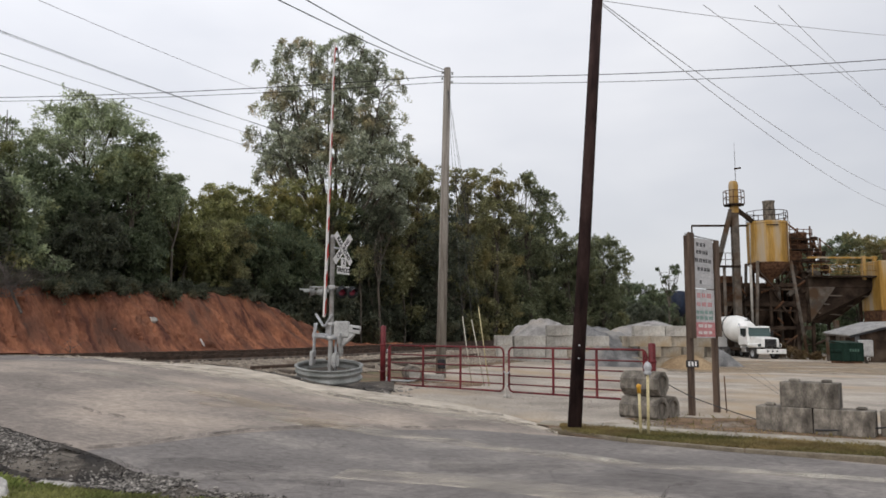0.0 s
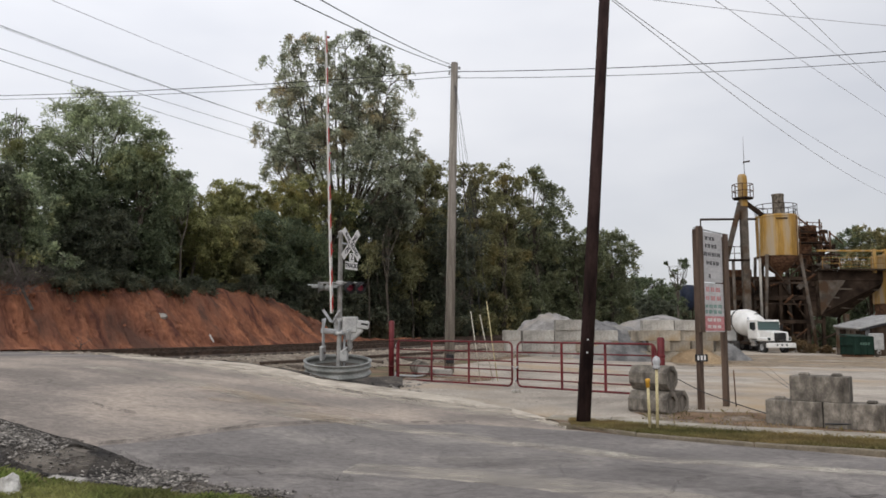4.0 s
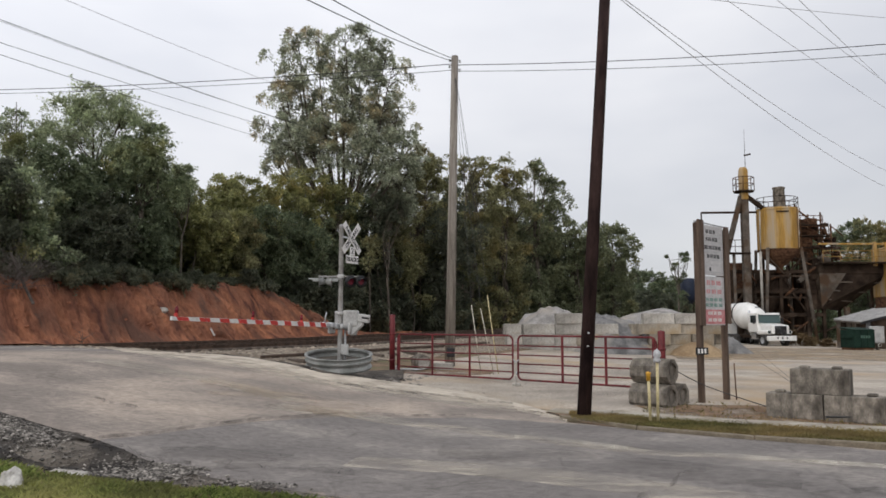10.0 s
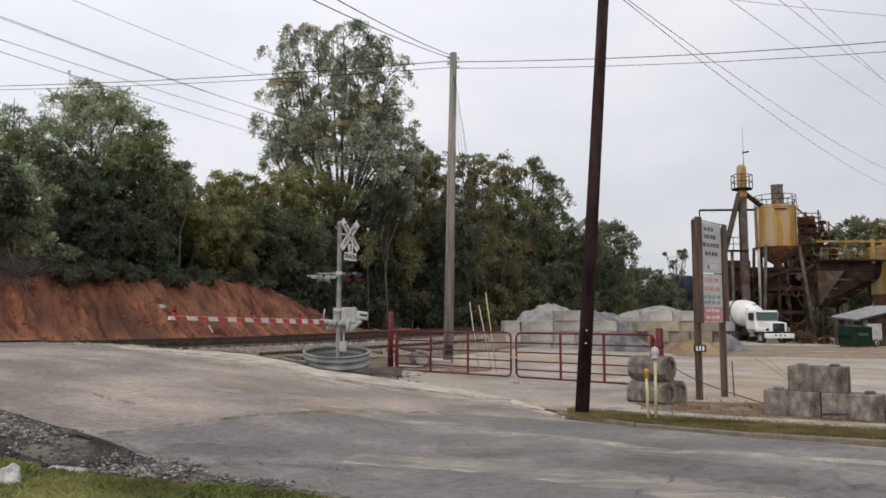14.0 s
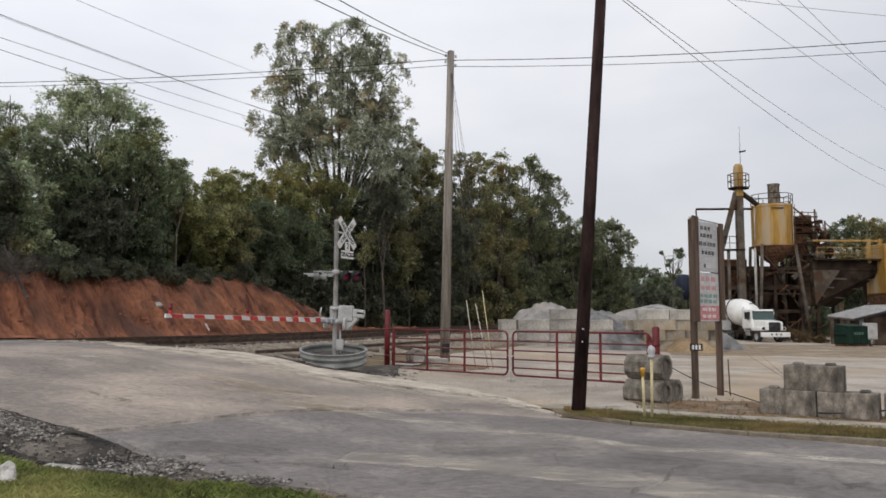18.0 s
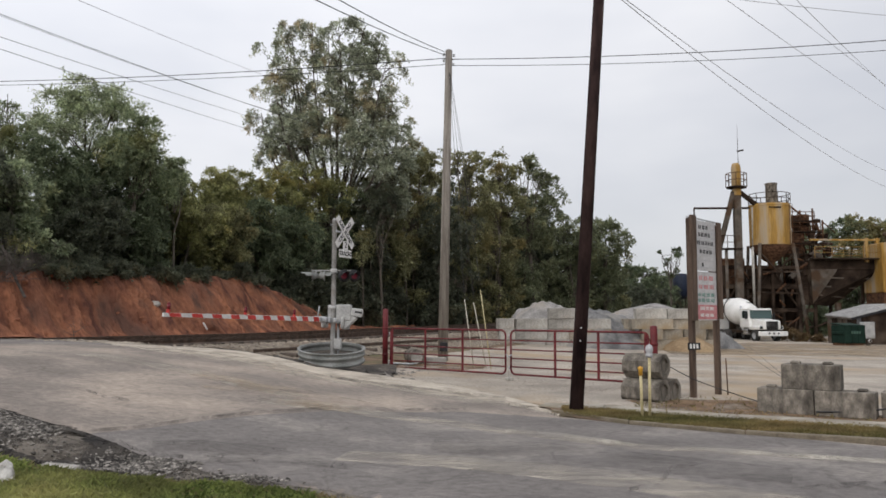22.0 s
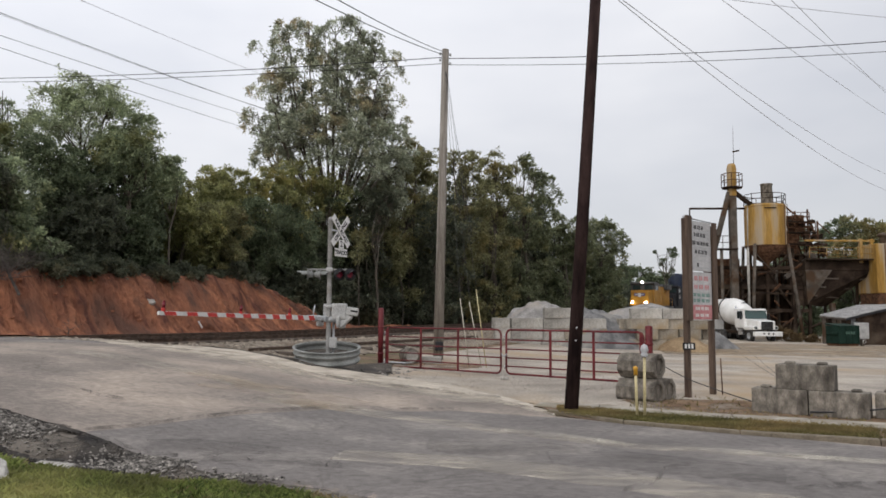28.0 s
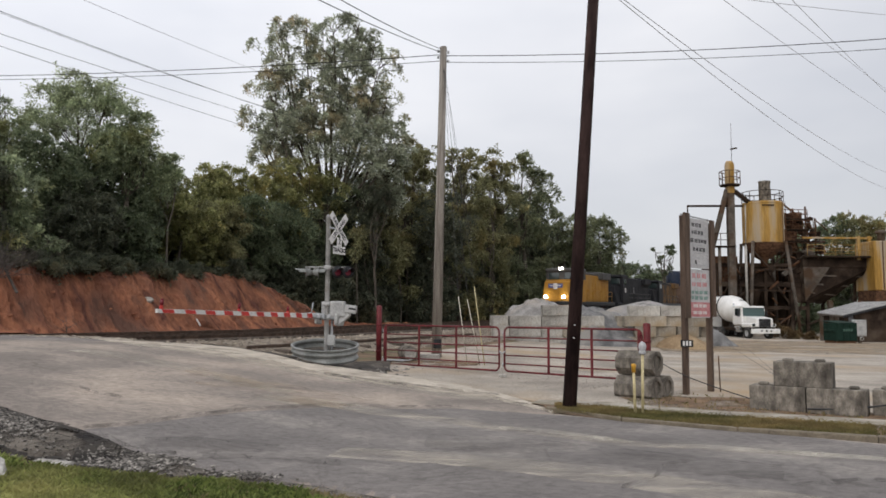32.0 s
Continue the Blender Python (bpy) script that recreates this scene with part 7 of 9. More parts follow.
concrete_block(pose(8.53, 16.12, 0.0, 0, 0, -35), (1.12, 0.6, 0.53), "weathered grey concrete block with black stains", G)
concrete_block(pose(8.02, 16.50, 0.53, 0, 0, -36), (1.13, 0.56, 0.53), "weathered grey concrete block set on two others", G)
concrete_block(pose(9.72, 15.75, 0.0, 0, 0, -35), (1.12, 0.6, 0.53), "weathered grey concrete block beside the stack", G)


def octagon_pipe(m, length, r, bore, label):
    t = thing("concrete_pipe", m, label, "concrete pipe", "stack of concrete pipes")
    bm = B()
    n = 8
    rings = []
    for x, rad, turn in ((-length / 2, bore, 1), (-length / 2, r * 0.97, 1), (-length / 2 + 0.03, r, 1), (length / 2 - 0.03, r, 1), (length / 2, r * 0.97, 1), (length / 2, bore, 1)):
        rings.append([bm.verts.new((x, rad * math.sin(math.pi / n + 2 * math.pi * i / n), rad * math.cos(math.pi / n + 2 * math.pi * i / n))) for i in range(n)])
    rings.append(rings[0])
    for lo, hi in zip(rings, rings[1:]):
        for i in range(n):
            bm.faces.new((lo[i], lo[(i + 1) % n], hi[(i + 1) % n], hi[i]))
    bmesh.ops.recalc_face_normals(bm, faces=bm.faces)
    part("barrel", bm, M_CONCRETE, t)
    part("end_face", spin(B(), [(0.0, length / 2 - 0.05), (bore * 1.05, length / 2 - 0.05)], 16, "X"), M_CONCRETE, t, "recessed concrete end")


octagon_pipe(pose(4.93, 18.3, 0.30, 0, 0, -42), 0.96, 0.335, 0.21, "many-sided weathered concrete pipe on the ground")
octagon_pipe(pose(5.33, 18.75, 0.30, 0, 0, -42), 0.96, 0.325, 0.21, "many-sided weathered concrete pipe on the ground")
octagon_pipe(pose(4.96, 18.32, 0.91, 0, 0, -43), 0.96, 0.31, 0.2, "many-sided weathered concrete pipe stacked on another")


def marker_post(x, y, h, cap, label):
    z0 = land_at(x, y) + 0.09
    t = thing("marker_post", pose(x, y, z0, 0, random.uniform(-1.5, 1.5), 0), label, "marker post", "pipeline marker posts")
    part("post", spin(B(), [(0.0, -0.1), (0.029, -0.1), (0.029, h), (0.0, h)], 12), M_YELLOW_POST, t)
    if cap == "orange":
        part("cap", spin(B(), [(0.03, h - 0.15), (0.042, h - 0.15), (0.042, h - 0.04), (0.05, h - 0.03), (0.05, h + 0.01), (0.0, h + 0.03)], 14), M_ORANGE, t, "orange plastic cap")
    else:
        part("cap", spin(B(), [(0.045, h - 0.05), (0.07, h - 0.05), (0.07, h + 0.0), (0.056, h + 0.03), (0.078, h + 0.06), (0.078, h + 0.12), (0.058, h + 0.17), (0.0, h + 0.21)], 16), M_CAP_GREY, t, "dulled white domed cap")


marker_post(4.04, 15.25, 0.96, "orange", "yellow pipeline marker post with orange cap")
marker_post(4.19, 15.25, 1.22, "white", "yellow pipeline marker post with white domed cap")


# ---------------------------------------------------------------- the business sign
def bars(width, height, words, seed):
    """A line of unreadable lettering: the place, width and height of one plain bar for each letter."""
    rng = random.Random(seed)
    x, out = -width / 2, []
    share = [rng.uniform(0.7, 1.3) for _ in range(words)]
    unit = width * 0.9 / sum(share)
    for s in share:
        letters = max(2, round(s * unit / (height * 0.75)))
        w = s * unit * 0.9 / letters
        for k in range(letters):
            out.append((x + w * (k + 0.5), w * 0.62, height * rng.uniform(0.8, 1.0)))
        x += s * unit + width * 0.1 / max(1, words - 1)
    return out


def roadside_sign():
    a, b = Vector((6.3, 19.0, 0)), Vector((7.22, 19.85, 0))
    yaw = math.degrees(math.atan2(b.y - a.y, b.x - a.x))
    L = (b - a).length
    t = thing("roadside_sign", pose(a.x, a.y, 0.06, 0, 0, yaw), "tall timber roadside sign with white lettered panels", "sign")
    part("post", box(B(), (0.135, 0.135, 4.55), (0, 0, 2.2), None, 0.012), M_WOOD_BROWN, t)
    part("post", box(B(), (0.135, 0.135, 4.45), (L, 0, 2.15), None, 0.012), M_WOOD_BROWN, t)
    part("side_board", box(B(), (0.26, 0.06, 2.62), (-0.05, -0.12, 3.22), (0, 0.6, 0), 0.008), M_WOOD_BROWN, t, "weathered timber board")
    part("side_board", box(B(), (0.20, 0.06, 2.5), (L + 0.02, -0.12, 3.2), None, 0.008), M_WOOD_BROWN, t, "weathered timber board")
    part("top_bar", rod(B(), (-0.1, 0, 4.5), (L + 0.1, 0, 4.47), 0.02, seg=8), M_GALV, t)
    top = part("upper_panel", box(B(), (L - 0.2, 0.05, 1.26), (L / 2, -0.06, 3.80), None, 0.006), M_PANEL, t, "white panel with rows of black letters")
    low = part("lower_panel", box(B(), (L - 0.2, 0.05, 1.22), (L / 2, -0.06, 2.53), None, 0.006), M_PANEL, t, "white panel with red and green letters")
    m_teal = material("faded_green_letters", (0.10, 0.20, 0.17), (0.18, 0.30, 0.26), 6, 0.6, 0.0)
    m_red = material("faded_red_letters", (0.42, 0.15, 0.155), (0.53, 0.25, 0.255), 6, 0.6, 0.0)
    w = L - 0.3

    def row(parent, z, width, h, words, mat, seed, x=0.0, y=-0.088):
        for at, wide, tall in bars(width, h, words, seed):
            part("letter", box(B(), (wide, 0.006, tall), (L / 2 + x + at, y, z)), mat, parent)
    for k, (z, ww, n, xx) in enumerate(((4.27, 0.5, 3, -0.1), (4.08, 0.6, 4, -0.05), (3.87, 0.85, 5, 0.0), (3.65, 0.65, 4, 0.02), (3.32, 0.12, 1, -0.15))):
        row(top, z, ww, 0.11, n, M_BLACK, k, xx)
    bm = B()
    for z in (4.17, 3.97, 3.76, 3.55, 3.43, 3.25):
        box(bm, (L - 0.22, 0.008, 0.012), (L / 2, -0.089, z))
    part("letter_track", bm, M_GALV, top)
    row(low, 2.98, 0.75, 0.13, 3, m_red, 11)
    row(low, 2.76, 0.8, 0.12, 3, m_red, 12)
    row(low, 2.56, 0.85, 0.10, 4, m_teal, 13)
    row(low, 2.42, 0.85, 0.10, 4, m_teal, 14)
    part("band", box(B(), (L - 0.24, 0.006, 0.36), (L / 2, -0.088, 2.13), None, 0.0), m_red, low, "faded red band")
    row(low, 2.22, 0.7, 0.09, 3, M_WHITE, 15, y=-0.094)
    row(low, 2.05, 0.7, 0.09, 3, M_WHITE, 16, y=-0.094)
    turn = Matrix.Rotation(radians(-yaw), 4, "Z")

    def on_plate(bm):
        bm.transform(turn @ Matrix.Translation((0.0, -0.125, 1.29)))
        return bm
    plate = part("number_plate", on_plate(box(B(), (0.31, 0.02, 0.17), (0, 0, 0), None, 0.004)), M_BLACK, t, "small black plate")
    for at in (-0.08, 0.0, 0.08):
        part("mark", on_plate(box(B(), (0.045, 0.006, 0.11), (at, -0.014, 0))), M_WHITE, plate, "white bar")
    return t


roadside_sign()
BARRIER = ("sagging black cable along the yard front", "barrier_cable", "cable", "barrier cables")
wire((5.35, 18.4, 1.0), (6.35, 18.9, 0.52), 0.02, 0.012, *BARRIER)
wire((6.35, 18.9, 0.52), (7.25, 16.9, 0.16), 0.02, 0.012, *BARRIER)
wire((7.75, 16.6, 0.56), (21.5, 56.0, 0.12), 0.0, 0.006, *BARRIER)
wire((7.75, 16.6, 0.56), (23.0, 57.0, 0.12), 0.0, 0.006, *BARRIER)
wire((7.9, 16.15, 0.10), (9.8, 15.1, 0.45), 0.08, 0.018, "black cable lying over the concrete blocks", "barrier_cable", "cable", "barrier cables")
t = thing("stake", pose(7.45, 19.8, 0.06, 0, -2, 0), "thin rusty steel stake beside the sign", "stake")
part("rod", rod(B(), (0, 0, -0.1), (0, 0, 0.95), 0.016, seg=6), M_RUST, t)


# ---------------------------------------------------------------- storage bins and piles
def pile(name, x, y, rx, ry, h, mat, seed, label, power=1.0, lumps=0.45):
    """A heap of loose stone with slumped, lumpy sides."""
    n = 56
    verts, faces = [], []
    for j in range(n):
        for i in range(n):
            u, v = 2 * i / (n - 1) - 1, 2 * j / (n - 1) - 1
            r = math.hypot(u, v)
            px, py = x + u * rx, y + v * ry
            k = max(0.0, 1 - (r * (1 + 0.25 * noise.noise((math.cos(math.atan2(v, u)) * 1.2, math.sin(math.atan2(v, u)) * 1.2, seed)))) ** 1.9) ** power
            bump = (0.30 * noise.noise((px * 0.8, py * 0.8, seed)) + 0.16 * noise.noise((px * 2.4, py * 2.4, seed)) + 0.04 * noise.noise((px * 7, py * 7, seed))) * min(1, k * 5)
            k *= max(0.0, min(1.0, (1 - max(abs(u), abs(v))) / 0.14))
            verts.append((px, py, land_at(px, py) - 0.06 + h * k + bump * h * lumps))
    for j in range(n - 1):
        for i in range(n - 1):
            a = j * n + i
            faces.append((a, a + 1, a + n + 1, a + n))
    return tagged(mesh_part(name, verts, faces, mat, smooth=True), label, "stone pile", kind="stuff")


pile("stone_pile", 7.2, 48.4, 3.0, 3.0, 2.4, M_PILE, 2, "heap of pale grey crushed stone in the bin", 0.75)
pile("stone_pile", 9.9, 47.3, 3.6, 3.6, 2.3, M_GRAVEL_BLUE, 5, "heap of blue-grey crushed stone spilling from the bin", 1.0)
pile("stone_pile", 14.4, 50.5, 4.2, 4.2, 2.75, M_PILE, 8, "rounded heap of pale grey crushed stone", 0.55, 0.15)
pile("sand_pile", 14.8, 44.5, 1.75, 1.3, 0.85, M_SAND, 9, "low heap of tan sand against the bin blocks", 0.8)
pile("stone_pile", 18.1, 50.0, 2.0, 1.6, 1.15, M_GRAVEL_BLUE, 14, "small grey heap of crushed stone beside the truck", 1.1)
BIN = "blocks of the storage bins"
blk = concrete_block(pose(0, 0, -50), (1.80, 0.61, 0.60), "pale concrete block in a storage bin wall", BIN, M_CONCRETE_PALE, False)
tan = concrete_block(pose(0, 0, -50), (1.22, 0.61, 0.60), "tan clay-stained concrete block in a bin wall", BIN, M_CONCRETE_TAN, False)
end = concrete_block(pose(0, 0, -50), (0.95, 0.61, 0.60), "short pale concrete block at the end of a bin wall", BIN, M_CONCRETE_PALE, False)
rb = random.Random(4)
z0 = 0.22
for course, (xa, n) in enumerate(((4.5, 2), (4.6, 2), (4.65, 3), (6.5, 1))):
    for k in range(n):
        copy_thing(blk, pose(xa + 0.9 + k * 1.83, 45 + rb.uniform(-0.12, 0.12), z0 + 0.605 * course, 0, 0, rb.uniform(-3, 3)))
for course in range(2):
    for k in range(2):
        copy_thing(tan, pose(8.3 + k * 1.24, 44.9 + rb.uniform(-0.1, 0.1), z0 + 0.605 * course, 0, 0, rb.uniform(-3, 3)))
for course in range(3):
    for k in range(2):
        copy_thing(blk, pose(4.9 + rb.uniform(-0.04, 0.04), 46.4 + k * 1.84, z0 + 0.605 * course, 0, 0, 88 + rb.uniform(-1.5, 1.5)))
copy_thing(end, pose(4.02, 45.3, z0 + 0.605 * 2, 0, 0, 12))
copy_thing(end, pose(4.1, 45.25, z0 + 0.605, 0, 0, 5))
copy_thing(end, pose(4.15, 45.2, z0, 0, 0, -4))
z0 = land_at(13, 45)
for course, (xa, n) in enumerate(((11.9, 4), (12.5, 3), (11.9, 4))):
    for k in range(n):
        copy_thing(tan, pose(xa + k * 1.24, 45 + rb.uniform(-0.16, 0.16), z0 + 0.605 * course, 0, 0, rb.uniform(-4, 4)))
for xa in (12.1, 13.95):
    copy_thing(blk, pose(xa + 0.4, 45.05, z0 + 0.605 * 3, 0, 0, rb.uniform(-2, 2)))
for course in range(3):
    copy_thing(tan, pose(16.4, 45.9, z0 + 0.605 * course, 0, 0, 80))
    copy_thing(tan, pose(11.4, 46.0, z0 + 0.605 * course, 0, 0, 86))
for proto in (blk, tan, end):
    for o in (*proto.children_recursive, proto):
        bpy.data.objects.remove(o)


# ---------------------------------------------------------------- on the bank
def on_bank(ray, s):
    """A place on the bank, by its bearing from the eye and its distance from the track."""
    d = (-TRACK_A - s * TRACK_N) / (TRACK_B - ray)
    return ray * d, d


x, y = on_bank(-0.365, -7.75)
rock(x, y, (0.27, 0.3, 0.19), 12, "grey boulder stuck in the clay bank", M_CONCRETE_PALE, lift=0.34)
x, y = on_bank(-0.30, -6.95)
t = thing("debris", pose(x, y, land_at(x, y) + 0.28, 0, 35, 20), "scrap of white plastic sheet on the clay", "litter")
part("sheet", box(B(), (0.08, 0.05, 0.42), (0, -0.1, 0.02), (0, -65, 10), 0.02), M_WHITE, t)
rs = random.Random(8)
for k in range(34):
    x, y = on_bank(rs.uniform(-0.58, -0.18), rs.uniform(-9.4, -6.6))
    r = rs.uniform(0.04, 0.11)
    rock(x, y, (r * 1.3, r, r), 30 + k, "lump of clay fallen on the bank", M_CLAY)


def brush(x, y, count, size, seed, label, spread=(0.9, 0.6, 0.9)):
    """A tangle of dead branches."""
    rng = np.random.default_rng(seed)
    t = thing("brush_pile", pose(x, y, land_at(x, y)), label, "brush pile")
    for k in range(count):
        v, f = [], []
        a = rng.normal(size=3) * np.array(spread) * 0.5
        a[2] = abs(a[2])
        d = rng.normal(size=3) * np.array([0.8, 0.6, 1.0])
        d[2] = abs(d[2]) * 0.8 + 0.1
        b = a + d * size
        limb(v, f, a, b, 0.012, 0.004, 5, 0.08, rng)
        for q in range(3):
            m = a + (b - a) * rng.uniform(0.4, 0.9)
            limb(v, f, m, m + rng.normal(size=3) * size * 0.3, 0.006, 0.002, 4, 0.1, rng)
        mesh_part("branch", v, f, M_DEADWOOD, t)
    return t


x, y = on_bank(-0.568, -8.6)
brush(x, y, 90, 1.0, 5, "pile of grey dead branches on the bank")
x, y = on_bank(-0.545, -8.2)
t = thing("fallen_trunk", pose(x, y, land_at(x, y)), "slim grey dead trunk leaning down the bank", "dead trunk")
v, f = [], []
limb(v, f, (0.35, 0, 0.0), (-0.9, 0.4, 2.1), 0.06, 0.045, 7, 0.02, np.random.default_rng(1))
mesh_part("trunk", v, f, M_DEADWOOD, t)
x, y = on_bank(-0.468, -6.8)
brush(x, y, 5, 0.7, 9, "small dead sapling at the foot of the bank", (0.1, 0.1, 0.2))
# ---------------------------------------------------------------- concrete plant
PY = 76.0


def railing(bm, pts, h=1.05, r=0.035):
    for p, q in zip(pts, pts[1:]):
        p, q = Vector(p), Vector(q)
        for z in (h, h * 0.55):
            rod(bm, p + Vector((0, 0, z)), q + Vector((0, 0, z)), r, seg=6)
    for p in pts:
        rod(bm, p, Vector(p) + Vector((0, 0, h)), r, seg=6)
    return bm


def rail_set(parent, pts, h, r, mat):
    """Railing posts, and a top and a middle rail between each two."""
    for p in pts:
        part("railing_post", rod(B(), p, (p[0], p[1], p[2] + h), r, seg=6), mat, parent)
    for f in (0.5, 1.0):
        for p, q in zip(pts, pts[1:]):
            part("handrail", rod(B(), (p[0], p[1], p[2] + h * f), (q[0], q[1], q[2] + h * f), r, seg=6), mat, parent)


def circle(r, z, n=10, a0=0.0, a1=360.0, c=(0, 0)):
    return [(c[0] + r * math.cos(radians(a0 + (a1 - a0) * i / n)), c[1] + r * math.sin(radians(a0 + (a1 - a0) * i / n)), z) for i in range(n + 1)]


silo = thing("cement_silo", pose(33.3, PY, 0.06), "yellow steel cement silo on braced brown legs", "silo")
part("body", spin(B(), [(0.0, 13.55), (1.93, 13.4), (1.97, 13.25), (1.95, 9.3)], 36), M_YELLOW, silo, "rust-streaked yellow tank")
part("cone", spin(B(), [(1.95, 9.3), (1.97, 9.2), (1.0, 8.05), (0.35, 7.6), (0.35, 7.0), (0.0, 7.0)], 36), M_RUST, silo, "rust-brown discharge cone")
bm = B()
for z in (13.2, 9.35):
    spin(bm, [(1.96, z - 0.04), (2.0, z - 0.04), (2.0, z + 0.04), (1.96, z + 0.04)], 36)
part("band", bm, M_YELLOW, silo)
rail_set(silo, circle(1.95, 13.4, 12), 1.05, 0.035, M_PLANT)
part("dust_filter", spin(B(), [(0.55, 13.3), (0.55, 15.4), (0.6, 15.45), (0.6, 15.6), (0.0, 15.65)], 18, at=(0.25, 0, 0)), M_CONCRETE, silo, "grey round dust filter")
for x, y, foot in ((-1.7, -1.5, (-2.3, -1.8)), (1.5, -1.6, (2.6, -1.9)), (-1.6, 1.6, (-1.9, 1.9)), (1.6, 1.6, (2.0, 1.9))):
    part("leg", rod(B(), (foot[0], foot[1], 0), (x, y, 9.4), 0.16, seg=8), M_PLANT_GREY, silo)
for a, b in (((-2.0, -1.65, 4.6), (2.1, -1.75, 4.5)), ((-1.75, -1.55, 8.5), (0.2, -1.5, 6.4)), ((1.6, -1.6, 8.5), (-0.2, -1.5, 6.4)), ((-2.0, 1.7, 4.6), (1.8, 1.7, 4.6)), ((-1.9, -1.6, 6.6), (1.8, -1.65, 6.6))):
    part("brace", beam(B(), a, b, 0.14, 0.14), M_PLANT, silo)
part("ladder", box(box(B(), (0.05, 0.05, 4.0), (1.15, -1.86, 11.3)), (0.05, 0.05, 4.0), (1.5, -1.7, 11.3)), M_RUST, silo)
part("hatch", box(B(), (1.2, 0.05, 0.12), (-0.35, -2.06, 12.9), None, 0.01), M_PLANT, silo)

elev = thing("bucket_elevator", pose(29.82, PY - 0.6, 0.06), "tall dusty steel elevator tower with yellow head", "elevator tower")
part("casing", box(B(), (0.68, 0.6, 15.2), (0, 0, 7.6), None, 0.03), M_PLANT_GREY, elev)
part("head", box(spin(B(), [(0.0, 17.55), (0.3, 17.5), (0.42, 17.3), (0.46, 17.0), (0.46, 15.2), (0.4, 15.0)], 18), (0.75, 0.7, 0.8), (0.0, 0, 14.6), None, 0.1), M_YELLOW, elev, "rusty yellow elevator head")
part("platform", spin(B(), [(0.3, 15.0), (1.02, 15.0), (1.02, 15.12), (0.3, 15.12)], 8), M_PLANT, elev)
rail_set(elev, circle(0.98, 15.1, 8, 22.5, 382.5), 1.35, 0.04, M_RUST)
part("mast", rod(B(), (0.25, 0, 17.5), (0.25, 0, 21.4), 0.03, 0.012, 6), M_PLANT, elev)
part("wind_vane", box(B(), (0.7, 0.04, 0.16), (0.5, 0, 18.8), (0, -12, 0), 0.01), M_PLANT, elev)
part("chute", rod(B(), (-0.3, 0, 14.6), (-2.0, 0, 8.5), 0.28, seg=10), M_PLANT_GREY, elev)
part("chute", rod(B(), (0.3, 0, 14.6), (2.2, 0, 13.1), 0.25, seg=10), M_PLANT, elev)
part("boom", rod(rod(B(), (-4.4, -0.3, 12.9), (1.2, 0, 13.0), 0.11, seg=8), (-4.4, -0.3, 12.9), (-4.4, -0.3, 12.1), 0.07, seg=6), M_PLANT, elev)
part("side_landing", box(B(), (2.4, 1.0, 0.14), (-0.9, 0, 8.9), None, 0.02), M_PLANT, elev)
rail_set(elev, [(-2.1, -0.4, 8.9), (-1.2, -0.4, 8.9), (-0.4, -0.4, 8.9)], 1.3, 0.035, M_PLANT)
for x, z in ((-2.0, 8.5), (-1.2, 8.9)):
    part("strut", rod(B(), (x, 0, 0), (x, 0, z), 0.16, seg=8), M_PLANT_GREY, elev)
part("down_pipe", rod(rod(B(), (1.05, -0.9, 3.2), (1.05, -0.9, 9.0), 0.13, seg=8), (1.05, -0.9, 9.0), (1.25, -0.6, 13.0), 0.06, seg=6), M_CONCRETE_PALE, elev, "pale loading pipe")

batch = thing("batching_tower", pose(33.5, PY + 2.2, 0.06), "dark dusty steel batching tower with hoppers and braces", "batching tower")
for x in (-4.6, -2.6, 0.2, 2.8, 4.4):
    for y in (-1.4, 2.6):
        part("column", box(B(), (0.3, 0.3, 9.2 if x > 0 else 7.2), (x, y, 4.6 if x > 0 else 3.6), None, 0.02), M_PLANT, batch)
for z in (2.9, 5.2, 7.2):
    for y in (-1.4, 2.6):
        part("girder", box(B(), (9.4, 0.22, 0.36), (-0.1, y, z), None, 0.02), M_PLANT, batch)
part("floor_plate", box(B(), (9.0, 4.2, 0.12), (-0.1, 0.6, 5.45), None, 0.0), M_PLANT, batch)
part("back_sheet", box(B(), (9.2, 0.1, 6.6), (-0.1, 2.9, 4.0), None, 0.0), M_PLANT, batch, "dark sheet wall")
part("weigh_hopper", spin(B(), [(1.5, 5.2), (1.5, 4.6), (0.5, 3.4), (0.5, 3.0)], 4, at=(-0.2, 0.4, 0)), M_PLANT, batch)
for a, b in (((-4.6, -1.4, 3.0), (-2.6, -1.4, 7.1)), ((-2.6, -1.4, 3.0), (0.2, -1.4, 7.1)), ((0.2, -1.4, 7.1), (2.8, -1.4, 3.0)), ((2.8, -1.5, 0.4), (4.4, -1.5, 5.2))):
    part("brace", beam(B(), a, b, 0.13, 0.13), M_PLANT, batch)
for x, y, z, w, h in ((3.3, 0.4, 9.6, 1.9, 2.6), (4.3, 0.8, 11.9, 1.2, 2.0), (2.9, 1.5, 12.4, 1.0, 2.2), (4.6, 0.2, 8.0, 1.6, 1.4), (3.8, -0.4, 6.6, 1.5, 1.6)):
    part("machine_house", box(B(), (w * 0.9, 1.6, h * 0.9), (x, y, z), (0, 0, random.uniform(-8, 8)), 0.05), random.choice([M_PLANT, M_RUST]), batch)
for x, z0, z1 in ((2.6, 8.0, 14.2), (5.2, 8.0, 13.4), (6.2, 8.0, 12.2), (3.9, 9.0, 13.2)):
    part("post", rod(B(), (x, 0, z0), (x, 0, z1), 0.09, seg=6), M_RUST, batch)
